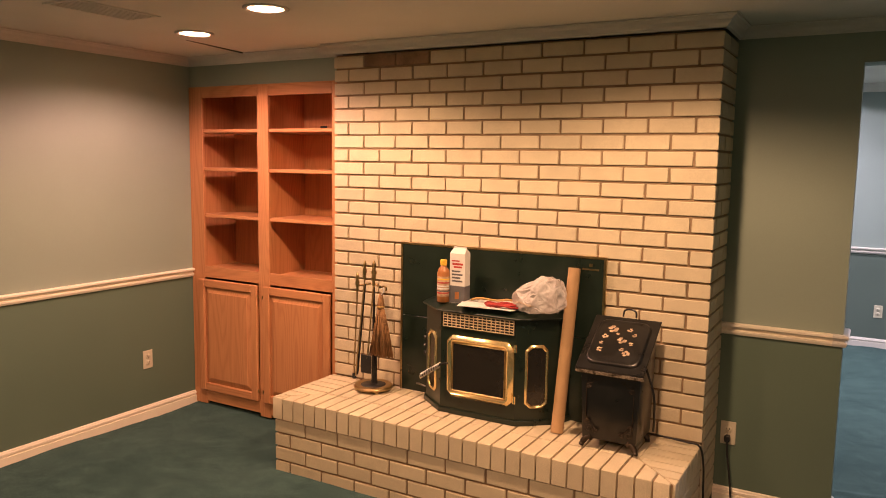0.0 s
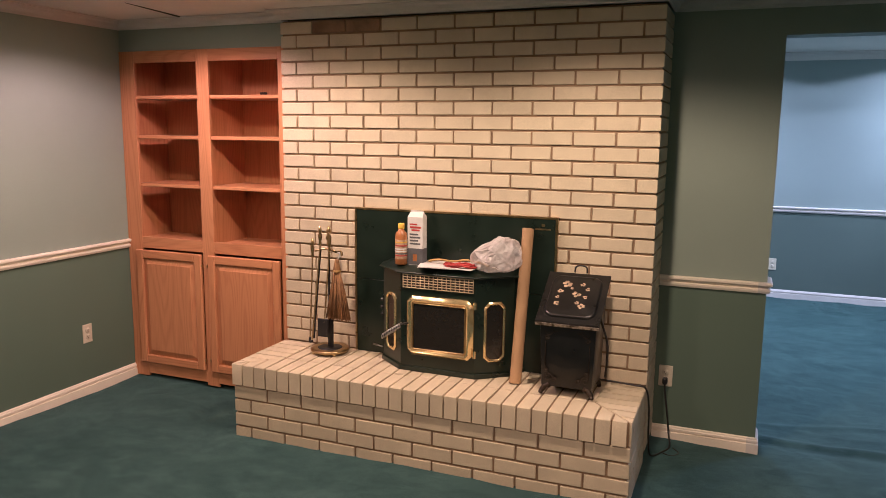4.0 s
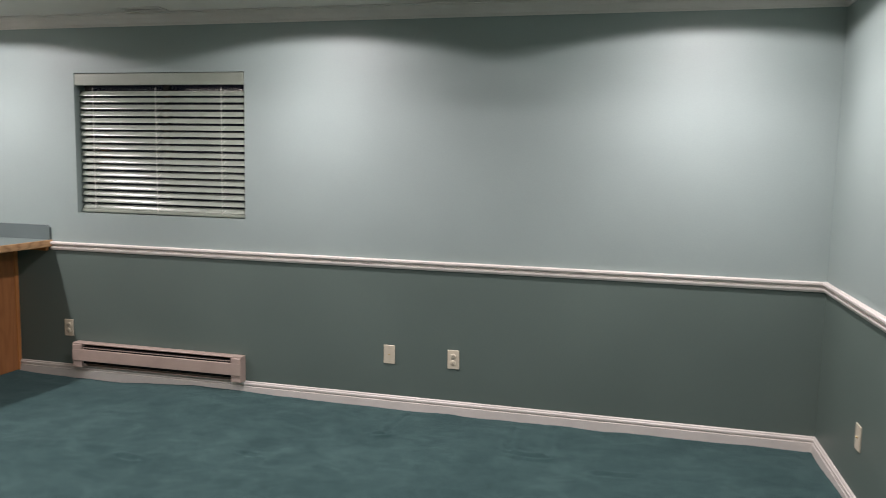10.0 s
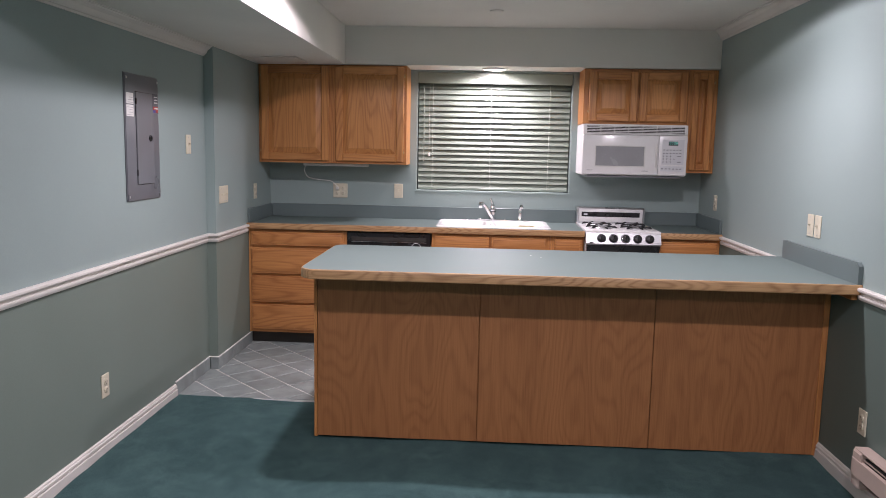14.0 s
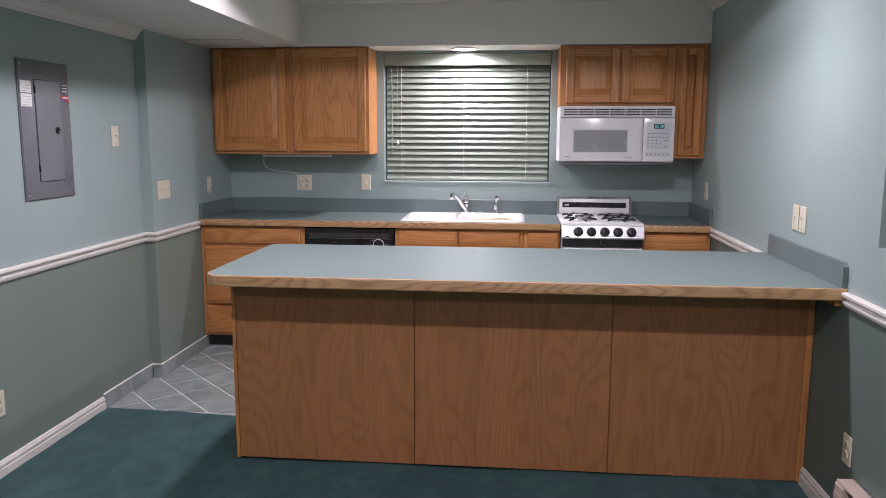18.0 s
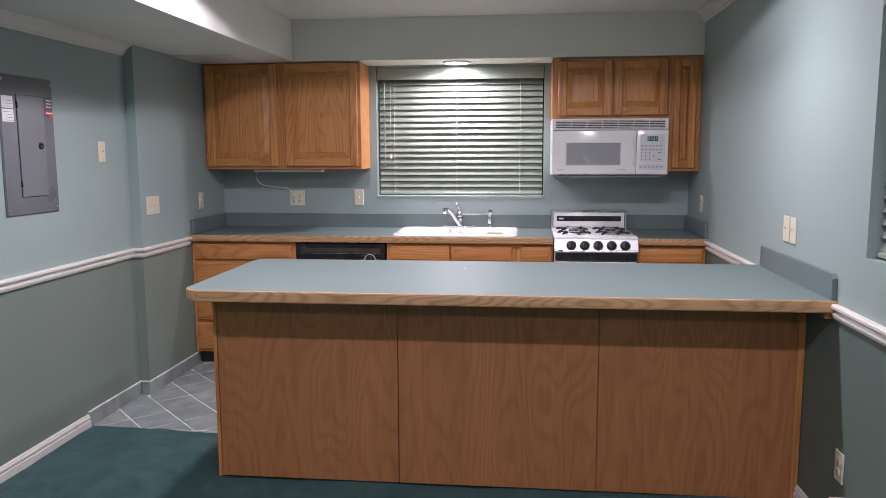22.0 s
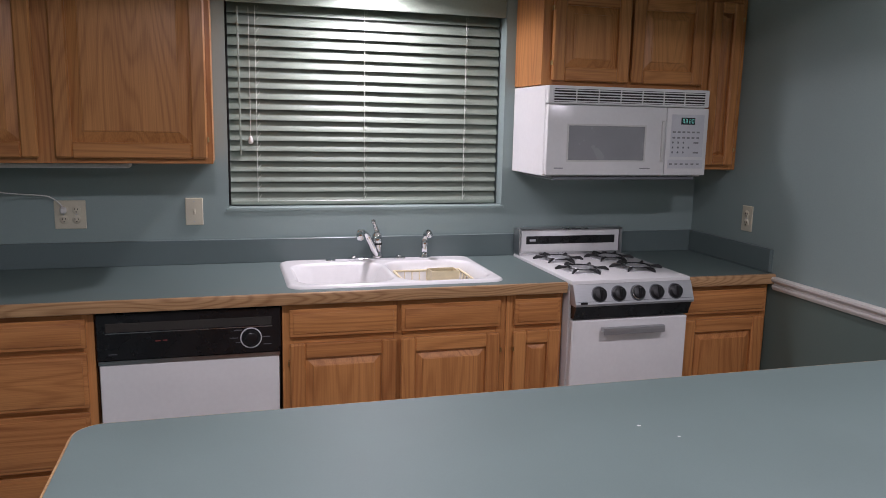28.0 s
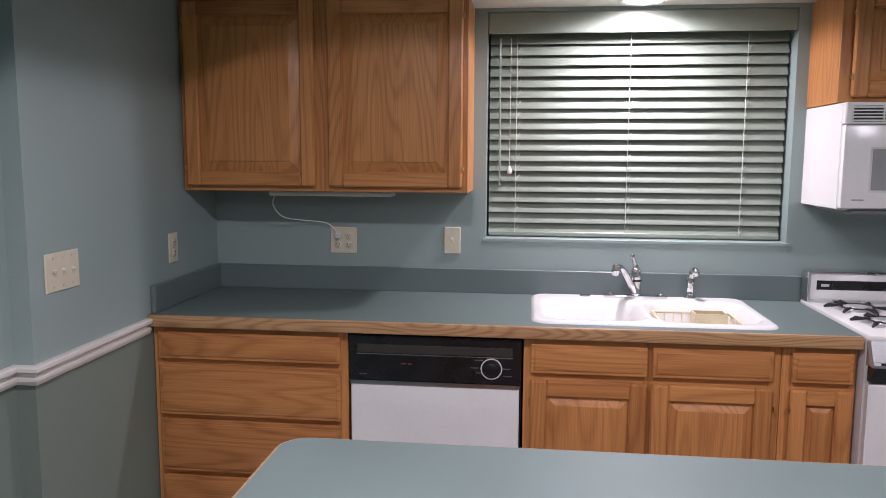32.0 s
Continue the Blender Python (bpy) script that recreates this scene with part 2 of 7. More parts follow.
def carpet(name, base, light, dark):
    """Cut pile brushed in patches by feet and furniture, with fine tufts."""
    m = bpy.data.materials.new(name)
    m.use_nodes = True
    nt = m.node_tree
    bsdf = nt.nodes["Principled BSDF"]
    N = nt.nodes.new
    L = nt.links.new
    co = N("ShaderNodeTexCoord")

    def noise_tex(scale, detail, rough, distort=0.0, stretch=(1, 1, 1)):
        mp = N("ShaderNodeMapping")
        mp.inputs["Scale"].default_value = stretch
        L(co.outputs["Object"], mp.inputs[0])
        n = N("ShaderNodeTexNoise")
        n.inputs["Scale"].default_value, n.inputs["Detail"].default_value = scale, detail
        n.inputs["Roughness"].default_value, n.inputs["Distortion"].default_value = rough, distort
        L(mp.outputs[0], n.inputs["Vector"])
        return n.outputs["Fac"]
    patches = noise_tex(2.6, 9, 0.64, 0.9)
    streaks = noise_tex(8.0, 7, 0.66, 0.8, (0.85, 1.15, 1))
    tufts = noise_tex(260, 3, 0.6)
    mixed = N("ShaderNodeMath")
    mixed.operation = "MULTIPLY_ADD"
    mixed.inputs[1].default_value = 0.5
    L(streaks, mixed.inputs[0])
    half = N("ShaderNodeMath")
    half.operation = "MULTIPLY"
    half.inputs[1].default_value = 0.5
    L(patches, half.inputs[0])
    L(half.outputs[0], mixed.inputs[2])
    ramp = N("ShaderNodeValToRGB")
    e = ramp.color_ramp.elements
    e[0].position, e[0].color = 0.40, (*dark, 1)
    e[1].position, e[1].color = 0.61, (*light, 1)
    mid = e.new(0.5)
    mid.color = (*base, 1)
    L(mixed.outputs[0], ramp.inputs[0])
    fr = N("ShaderNodeMapRange")
    fr.inputs["From Min"].default_value, fr.inputs["From Max"].default_value = 0.3, 0.7
    fr.inputs["To Min"].default_value, fr.inputs["To Max"].default_value = 0.72, 1.2
    L(tufts, fr.inputs[0])
    mul = N("ShaderNodeMix")
    mul.data_type, mul.blend_type = "RGBA", "MULTIPLY"
    mul.inputs["Factor"].default_value = 1.0
    L(ramp.outputs[0], mul.inputs["A"])
    L(fr.outputs[0], mul.inputs["B"])
    L(mul.outputs["Result"], bsdf.inputs["Base Color"])
    bsdf.inputs["Roughness"].default_value = 0.95
    bsdf.inputs["Specular IOR Level"].default_value = 0.1
    bsdf.inputs["Sheen Weight"].default_value = 0.20
    bsdf.inputs["Sheen Roughness"].default_value = 0.55
    bsdf.inputs["Sheen Tint"].default_value = (0.42, 0.72, 0.75, 1)
    b = N("ShaderNodeBump")
    b.inputs["Strength"].default_value, b.inputs["Distance"].default_value = 0.8, 0.004
    L(tufts, b.inputs["Height"])
    b2 = N("ShaderNodeBump")
    b2.inputs["Strength"].default_value, b2.inputs["Distance"].default_value = 0.5, 0.010
    L(streaks, b2.inputs["Height"])
    L(b.outputs[0], b2.inputs["Normal"])
    L(b2.outputs[0], bsdf.inputs["Normal"])
    return m


CARPET = carpet("teal_carpet", (0.028, 0.065, 0.064), (0.042, 0.090, 0.087), (0.019, 0.049, 0.049))
BRICK = material("cream_brick", (0.605, 0.525, 0.365), 0.82, spread=0.05, scale=9, fine=300, bump=0.8, depth=0.0022, per_object=0.10, fine_spread=0.16)
MORTAR = material("tan_mortar", (0.30, 0.205, 0.12), 0.95, spread=0.15, scale=10, fine=180, bump=0.6)
TILE = material("grey_tile", (0.265, 0.305, 0.295), 0.42, spread=0.14, scale=9, fine=140, bump=0.12, per_object=0.16)
GROUT = material("pale_grout", (0.76, 0.75, 0.72), 0.9, spread=0.1, scale=12, fine=200, bump=0.4)
LAMINATE = material("teal_laminate", (0.122, 0.168, 0.160), 0.54, spread=0.03, scale=5, fine=300, bump=0.03, rough_spread=0.05)
SPLASH = material("teal_laminate_splash", (0.124, 0.165, 0.163), 0.34, spread=0.03, scale=5, fine=300, bump=0.02)
OAK_L, OAK_D = (0.61, 0.268, 0.088), (0.285, 0.098, 0.030)
OAK_Z = wood("oak_upright", OAK_L, OAK_D, 2)
OAK_Y = wood("oak_crosswise", OAK_L, OAK_D, 1)
OAK_X = wood("oak_endwise", OAK_L, OAK_D, 0)
PLY_Z = wood("oak_plywood", (0.435, 0.180, 0.066), (0.215, 0.081, 0.029), 2, rough=0.50, rings=26, grain=60.0, spread=(3.2, 0.75), figure=(0.50, 0.72), board=0.16)
EDGE_Y = wood("pale_oak_edge", (0.56, 0.335, 0.165), (0.25, 0.118, 0.048), 1, rings=30, grain=40.0, spread=(7.0, 0.9), figure=(0.36, 0.80), board=0.1)
WHITE = material("white_enamel", (0.78, 0.77, 0.76), 0.22, spread=0.02, scale=4, fine=60, bump=0.0)
IVORY = material("ivory_plastic", (0.62, 0.57, 0.44), 0.35, spread=0.03, scale=20, fine=200, bump=0.02)
BLACK = material("black_plastic", (0.012, 0.012, 0.013), 0.28, spread=0.1, scale=10, fine=200, bump=0.03)
IRON = material("black_cast_iron", (0.014, 0.014, 0.015), 0.5, spread=0.2, scale=30, fine=300, bump=0.3)
CHROME = material("chrome", (0.72, 0.73, 0.75), 0.08, 1.0, spread=0.02, scale=10, fine=60, bump=0.0, rough_spread=0.03)
STEEL = material("brushed_steel", (0.55, 0.55, 0.56), 0.3, 1.0, spread=0.04, scale=10, fine=60, bump=0.0)
PANEL_GREY = material("grey_enamel", (0.150, 0.157, 0.170), 0.30, spread=0.05, scale=6, fine=200, bump=0.03)
BLIND = material("sage_blind", (0.245, 0.288, 0.238), 0.38, spread=0.05, scale=6, fine=120, bump=0.03)
# second copy of the same blind; its tone and gloss carry the lamp glare
BLIND_GLARE = material("sage_blind_glare", (0.27, 0.32, 0.27), 0.23, spread=0.05, scale=6, fine=120, bump=0.02, rough_spread=0.04)
CORD = material("pale_cord", (0.55, 0.56, 0.52), 0.8, spread=0.05, scale=50, fine=400, bump=0.2)
DARK = material("dark_gap", (0.01, 0.01, 0.01), 0.9, spread=0.1, scale=10, fine=100, bump=0.0)
PANE = glass("window_glass", (0.8, 0.85, 0.85))
LAMP_COOL = glowing("lamp_cool", (1.0, 0.96, 0.91), 40)
LAMP_WARM = glowing("lamp_warm", (1.0, 0.62, 0.33), 50)


# ---- mesh helpers ----
def part(name, bm, mat, parent=None, label="", kind="", crease=0.6):
    """Links a bmesh as one mesh object under a thing or a part."""
    for e in bm.edges:
        if len(e.link_faces) != 2 or e.calc_face_angle(0) > crease:
            e.smooth = False
    for f in bm.faces:
        f.smooth = True
    me = bpy.data.meshes.new(name)
    bm.normal_update()
    bm.to_mesh(me)
    bm.free()
    for one in mat if isinstance(mat, (list, tuple)) else [mat]:
        me.materials.append(one)
    ob = new(name, me)
    if parent is not None:
        ob.parent = parent
    return tagged(ob, label, kind=kind)


def thing(name, label, category, group=""):
    return tagged(new(name), label, category, group)


def box(bm, x0, x1, y0, y1, z0, z1, bev=0.0, seg=1, slot=0):
    m = Matrix.Translation(((x0 + x1) / 2, (y0 + y1) / 2, (z0 + z1) / 2)) @ Matrix.Diagonal((abs(x1 - x0), abs(y1 - y0), abs(z1 - z0), 1))
    r = bmesh.ops.create_cube(bm, size=1, matrix=m)
    fs = {f for v in r["verts"] for f in v.link_faces}
    for f in fs:
        f.material_index = slot
    if bev:
        es = list({e for v in r["verts"] for e in v.link_edges})
        bmesh.ops.bevel(bm, geom=es, offset=bev, segments=seg, affect="EDGES", profile=0.5)
    return bm


def boxes(*rows, bev=0.0, seg=1):
    bm = bmesh.new()
    for r in rows:
        box(bm, *r[:6], bev=bev, seg=seg, slot=r[6] if len(r) > 6 else 0)
    return bm


def rod(bm, a, b, r, r2=None, seg=12, caps=True):
    a, b = Vector(a), Vector(b)
    m = Matrix.Translation((a + b) / 2) @ (b - a).to_track_quat("Z", "Y").to_matrix().to_4x4()
    bmesh.ops.create_cone(bm, cap_ends=caps, segments=seg, radius1=r, radius2=r if r2 is None else r2, depth=(b - a).length, matrix=m)
    return bm


def ball(bm, c, r, seg=12, scale=(1, 1, 1)):
    bmesh.ops.create_uvsphere(bm, u_segments=seg, v_segments=max(6, seg // 2), radius=r, matrix=Matrix.Translation(c) @ Matrix.Diagonal((*scale, 1)))
    return bm


def lathe(bm, profile, centre=(0, 0, 0), seg=24, turn=None):
    """Spins rows of (radius, height) about z; turn: a matrix laid on it."""
    rings = []
    for r, z in profile:
        rings.append([bm.verts.new((r * math.cos(2 * math.pi * k / seg), r * math.sin(2 * math.pi * k / seg), z)) for k in range(seg)])
    for p, q in zip(rings, rings[1:]):
        for k in range(seg):
            bm.faces.new((p[k], p[(k + 1) % seg], q[(k + 1) % seg], q[k]))
    bm.faces.new(rings[-1])
    bm.faces.new(rings[0][::-1])
    m = Matrix.Translation(centre) @ (turn if turn is not None else Matrix())
    for ring in rings:
        for v in ring:
            v.co = m @ v.co
    return bm


def tube(bm, pts, r, seg=8):
    """A round bar along a line of points."""
    pts = [Vector(p) for p in pts]
    rings = []
    side = None
    for i, p in enumerate(pts):
        d = (pts[min(i + 1, len(pts) - 1)] - pts[max(i - 1, 0)]).normalized()
        if side is None:
            side = d.orthogonal().normalized()
        side = (side - d * side.dot(d)).normalized()
        up = d.cross(side)
        rr = r[i] if isinstance(r, (list, tuple)) else r
        rings.append([bm.verts.new(p + side * rr * math.cos(2 * math.pi * k / seg) + up * rr * math.sin(2 * math.pi * k / seg)) for k in range(seg)])
    for a, b in zip(rings, rings[1:]):
        for k in range(seg):
            bm.faces.new((a[k], a[(k + 1) % seg], b[(k + 1) % seg], b[k]))
    bm.faces.new(rings[0][::-1])
    bm.faces.new(rings[-1])
    return bm


def curve_points(ctrl, n=8):
    """A smooth line through the given points."""
    P = [Vector(c) for c in ctrl]
    P = [P[0] * 2 - P[1]] + P + [P[-1] * 2 - P[-2]]
    out = []
    for i in range(1, len(P) - 2):
        for k in range(n):
            t = k / n
            out.append(0.5 * (2 * P[i] + (P[i + 1] - P[i - 1]) * t + (2 * P[i - 1] - 5 * P[i] + 4 * P[i + 1] - P[i + 2]) * t * t + (3 * P[i] - P[i - 1] - 3 * P[i + 1] + P[i + 2]) * t ** 3))
    out.append(P[-2])
    return out


def sweep(bm, line, profile):
    """A moulding along a line on the floor plan with the room on its left; profile rows are (out from the wall, height)."""
    pts = [Vector(p) for p in line]
    rows = []
    for i, p in enumerate(pts):
        ns = []
        if i:
            d = (p - pts[i - 1]).normalized()
            ns.append(Vector((-d.y, d.x)))
        if i < len(pts) - 1:
            d = (pts[i + 1] - p).normalized()
            ns.append(Vector((-d.y, d.x)))
        n = ns[0] if len(ns) == 1 else (ns[0] + ns[1]) / (1 + ns[0].dot(ns[1]))
        rows.append([bm.verts.new((p.x + n.x * o, p.y + n.y * o, z)) for o, z in profile])
    k = len(profile)
    for a, b in zip(rows, rows[1:]):
        for j in range(k):
            bm.faces.new((a[j], b[j], b[(j + 1) % k], a[(j + 1) % k]))
    bm.faces.new(rows[0])
    bm.faces.new(rows[-1][::-1])
    bmesh.ops.recalc_face_normals(bm, faces=bm.faces[:])
    return bm


def clip(poly, a, b, c):
    """The side a x + b y >= c of a flat polygon."""
    out = []
    for p, q in zip(poly, poly[1:] + poly[:1]):
        dp, dq = a * p[0] + b * p[1] - c, a * q[0] + b * q[1] - c
        if dp >= 0:
            out.append(p)
        if dp * dq < 0:
            t = dp / (dp - dq)
            out.append((p[0] + (q[0] - p[0]) * t, p[1] + (q[1] - p[1]) * t))
    return out


def slab_from(poly, z0, z1, inset=0.003, lip=0.003):
    """A flat piece with a chamfered upper edge from a convex outline."""
    bm = bmesh.new()
    cx, cy = sum(p[0] for p in poly) / len(poly), sum(p[1] for p in poly) / len(poly)

    def ring(s, z):
        out = []
        for x, y in poly:
            d = math.hypot(x - cx, y - cy)
            k = (d - s) / d if d > s else 0.5
            out.append(bm.verts.new((cx + (x - cx) * k, cy + (y - cy) * k, z)))
        return out
    rings = [ring(0, z0), ring(0, z1 - lip), ring(inset, z1)]
    n = len(poly)
    for a, b in zip(rings, rings[1:]):
        for k in range(n):
            bm.faces.new((a[k], a[(k + 1) % n], b[(k + 1) % n], b[k]))
    bm.faces.new(rings[-1])
    bmesh.ops.recalc_face_normals(bm, faces=bm.faces[:])
    return bm


# ---- shell of the two rooms ----
def wall(name, label, *rows, paints=None):
    """Solid wall from blocks, painted deep green below the chair rail and pale teal above."""
    paints = paints or [PAINT_UP, PAINT_LOW]
    bm = bmesh.new()
    split = ZRAIL - 0.021 if paints is DEN else ZRAIL
    for x0, x1, y0, y1, z0, z1 in rows:
        if z0 < split < z1:
            box(bm, x0, x1, y0, y1, z0, split, slot=1)
            box(bm, x0, x1, y0, y1, split, z1)
        else:
            box(bm, x0, x1, y0, y1, z0, z1, slot=1 if z1 <= split else 0)
    bmesh.ops.remove_doubles(bm, verts=bm.verts[:], dist=1e-5)
    bm.verts.index_update()
    seen = {}
    for f in bm.faces:
        seen.setdefault(frozenset(v.index for v in f.verts), []).append(f)
    bmesh.ops.delete(bm, geom=[f for fs in seen.values() if len(fs) > 1 for f in fs], context="FACES_ONLY")
    ob = part(name, bm, paints, None, label, "structure")
    ob["category"] = "wall"
    return ob


T = 0.16
wall("wall_long", "two-tone painted wall with a white chair rail and a window",
     (XB - T, WL[0], YR, YR + T, 0, 2.5), (WL[1], XR + T, YR, YR + T, 0, 2.5),
     (WL[0], WL[1], YR, YR + T, 0, WL[2]), (WL[0], WL[1], YR, YR + T, WL[3], 2.5))
wall("wall_kitchen_back", "pale teal painted wall behind the kitchen counter with a window",
     (XB - T, XB, YK - T, WK[0], 0, 2.5), (XB - T, XB, WK[1], YR, 0, 2.5),
     (XB - T, XB, WK[0], WK[1], 0, WK[2]), (XB - T, XB, WK[0], WK[1], WK[3], 2.5))
wall("wall_alcove_end", "two-tone painted end wall with a white chair rail", (XR, XR + T, YD1, YR, 0, 2.5))
wall("wall_divider", "two-tone painted dividing wall with a wide cased opening",
     (XL - T, BX0, CASE_FACE, YD1, CASE[1], 2.5), (XL - T, BX0, CASE[0], YD1, 0, CASE[1]), (BX0, XO0, YD0, YD1, 0, 2.5), (XO1, XE + T, YD0, YD1, 0, 2.5), (XO0, XO1, YD0, YD1, ZO, 2.5), paints=DEN)
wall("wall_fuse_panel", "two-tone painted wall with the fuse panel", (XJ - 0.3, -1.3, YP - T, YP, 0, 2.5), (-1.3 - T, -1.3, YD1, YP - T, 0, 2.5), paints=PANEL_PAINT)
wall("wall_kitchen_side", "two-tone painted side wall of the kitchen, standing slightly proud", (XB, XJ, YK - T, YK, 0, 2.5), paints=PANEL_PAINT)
wall("wall_side", "two-tone painted side wall beside the bookcase", (XL - T, XL, YF - T, YD0, 0, 2.5), paints=DEN)
wall("wall_rear", "plain two-tone painted rear wall", (XL, XE, YF - T, YF, 0, 2.5), paints=DEN)
wall("wall_end", "plain two-tone painted end wall", (XE, XE + T, YF - T, YD0, 0, 2.5), paints=DEN)

tagged(part("ceiling_fireplace", boxes((XL - T, XE + T, YF - T, YD0, ZF, ZF + 0.12)), PAINT_CEIL, None, "cream painted ceiling", "structure"), category="ceiling")
tagged(part("ceiling_kitchen", boxes((XB - T, XR + T, YD1, YR + T, ZC, ZC + 0.12)), PAINT_CEIL, None, "cream painted ceiling", "structure"), category="ceiling")
tagged(part("bulkhead", boxes((XS, -1.3, YP, YB, ZS, ZC)), PAINT_CEIL, None, "cream boxed-in duct along the wall under the ceiling", "structure"), category="bulkhead")
tagged(part("soffit", boxes((XB, XS, YK, YR, ZS + 0.002, ZC)), PAINT_CEIL, None, "cream soffit above the kitchen wall cabinets", "structure"), category="soffit")

# carpet: loose ripples at the opening, dents left by furniture, uneven pile
def along_line(px, py, a, b):
    """Distance of grid points from the stretch a-b."""
    dx, dy = b[0] - a[0], b[1] - a[1]
    k = np.clip(((px - a[0]) * dx + (py - a[1]) * dy) / (dx * dx + dy * dy), 0, 1)
    return np.hypot(px - a[0] - k * dx, py - a[1] - k * dy)


nx, ny = 430, 620
gx, gy = np.meshgrid(np.linspace(XL, XE, nx + 1), np.linspace(YF, YR, ny + 1))
gz = np.zeros_like(gx)
edge = 1 / (1 + np.exp(-(gx - 0.05) / 0.06)) / (1 + np.exp((gx - 2.2) / 0.06))
swell = 2.872 - 0.05 * np.maximum(gx - 0.7, 0) ** 2 - 0.10 * np.maximum(gx - 1.45, 0) ** 2 + 0.008 * np.sin(gx * 11)
gz += 0.019 * edge * np.exp(-((gy - swell) / np.where(gy > swell, 0.05, 0.022)) ** 2)
gz -= 0.005 * edge * np.exp(-((gy - swell + 0.06) / 0.04) ** 2)
back = 3.26 - 0.32 * (gx - 0.95) ** 2 + 0.01 * np.sin(gx * 9 + 1)
gz += 0.010 * edge * np.exp(-((gy - back) / 0.03) ** 2)
mid = 3.08 + 0.015 * np.sin(gx * 7)
gz += 0.004 * edge * np.exp(-((gy - mid) / 0.025) ** 2)
front = 2.0 + 0.24 * gx + 0.01 * np.sin(gx * 8)
gz += 0.008 * np.exp(-((gx - 1.35) / 0.5) ** 4) * np.exp(-((gy - front) / 0.04) ** 2)
dents = [((2.03, 4.2), (2.03, 5.88)), ((2.10, 4.2), (2.10, 6.05)), ((2.03, 4.2), (2.29, 4.2)), ((2.03, 5.05), (2.29, 5.05)), ((2.0, 5.88), (2.29, 5.88)),
         ((0.01, 6.29), (0.06, 6.30)), ((0.05, 6.30), (0.07, 6.65)), ((0.745, 6.22), (0.945, 6.24)), ((0.945, 6.24), (0.94, 6.68)), ((0.745, 6.22), (0.72, 6.61)),
         ((1.2, 6.10), (1.38, 6.12)), ((2.03, 3.6), (2.1, 3.63)), ((-1.1, 5.62), (-1.0, 5.6)), ((-0.55, 5.85), (-0.47, 5.83))]
for a, b in dents:
    gap = along_line(gx, gy, a, b)
    gz += 0.007 * np.exp(-((gap - 0.032) / 0.013) ** 2) - 0.007 * np.exp(-(gap / 0.016) ** 2)
wave = np.random.default_rng(4)
for k in range(60):
    f = 1.2 * 1.065 ** k
    t = wave.uniform(0, math.pi)
    gz += 0.009 / f * np.sin(f * 2 * (gx * math.cos(t) + gy * math.sin(t)) + wave.uniform(0, 6.28)) * 0.5
gz -= 0.004
number = np.arange((nx + 1) * (ny + 1)).reshape(ny + 1, nx + 1)
cx = (gx[:-1, :-1] + gx[1:, 1:]) / 2
cy = (gy[:-1, :-1] + gy[1:, 1:]) / 2
keep = (cx > XT) | (cy < YD1)
quads = np.stack([number[:-1, :-1], number[:-1, 1:], number[1:, 1:], number[1:, :-1]], -1)[keep]
used, quads = np.unique(quads, return_inverse=True)
me = bpy.data.meshes.new("floor_carpet")
me.from_pydata(np.stack([gx.ravel(), gy.ravel(), gz.ravel()], 1)[used].tolist(), [], quads.reshape(-1, 4).tolist())
me.polygons.foreach_set("use_smooth", [True] * len(me.polygons))
me.materials.append(CARPET)
tagged(new("floor_carpet", me), "deep teal cut-pile carpet, worn, dented by furniture and rippled at the opening", "carpet", kind="structure")
tagged(part("floor_base", boxes((XB - T, XE + T, YF - T, YR + T, -0.2, -0.06)), GROUT, None, "concrete slab under the floor coverings", "structure"), category="floor")

# mouldings
BASE_PROFILE = [(0, -0.02), (0.017, -0.02), (0.017, 0.040), (0.008, 0.0435), (0.008, 0.047), (0.0145, 0.050), (0.0145, 0.060), (0.010, 0.064), (0.009, 0.070), (0.005, 0.074), (0, 0.074)]
RAIL_PROFILE = [(o, z - 0.008) for o, z in [(0, 0.856), (0.012, 0.856), (0.015, 0.862), (0.018, 0.868), (0.018, 0.876), (0.007, 0.880), (0.007, 0.886), (0.018, 0.890), (0.025, 0.897), (0.025, 0.906), (0.018, 0.911), (0, 0.911)]]


DEN_RAIL = [(o, z - 0.021) for o, z in RAIL_PROFILE]


def crown(z, h=0.085, o=0.075):
    return [(0, z - h), (0.006, z - h), (0.010, z - h * 0.86), (0.016, z - h * 0.82), (0.022, z - h * 0.70), (o * 0.5, z - h * 0.42), (o * 0.78, z - h * 0.22),
            (o * 0.82, z - h * 0.13), (o, z - h * 0.10), (o, z), (0, z)]


DEN_TRIM = material("cream_trim_paint", (0.83, 0.76, 0.63), 0.4, spread=0.03, scale=5, fine=120, bump=0.05)


def moulding(name, line, profile, label, paint=TRIM):
    tagged(part(name, sweep(bmesh.new(), line, profile), paint, None, label, "structure", 0.3), category="trim")


RAIL = "white painted chair rail moulding"
moulding("trim_rail_opening", [(XE, YD0), (XO1, YD0), (XO1, YD1 + 0.02)], DEN_RAIL, RAIL)
moulding("trim_rail_alcove", [(XO1, YD1), (XR, YD1), (XR, YR), (-2.447, YR)], RAIL_PROFILE, RAIL)
moulding("trim_rail_kitchen", [(-3.365, YR), (-4.443, YR)], RAIL_PROFILE, RAIL)
moulding("trim_rail_panel_wall", [(-4.443, YK), (XJ, YK), (XJ, YP), (-1.3, YP), (-1.3, YD1), (XO0, YD1)], RAIL_PROFILE, RAIL)
moulding("trim_rail_jamb", [(XO0, YD1 + 0.02), (XO0, YD0), (XO0 - 0.04, YD0)], DEN_RAIL, RAIL)
moulding("trim_rail_pier", [(XO0 - 0.04, YD0), (BX1, YD0)], DEN_RAIL, RAIL, DEN_TRIM)
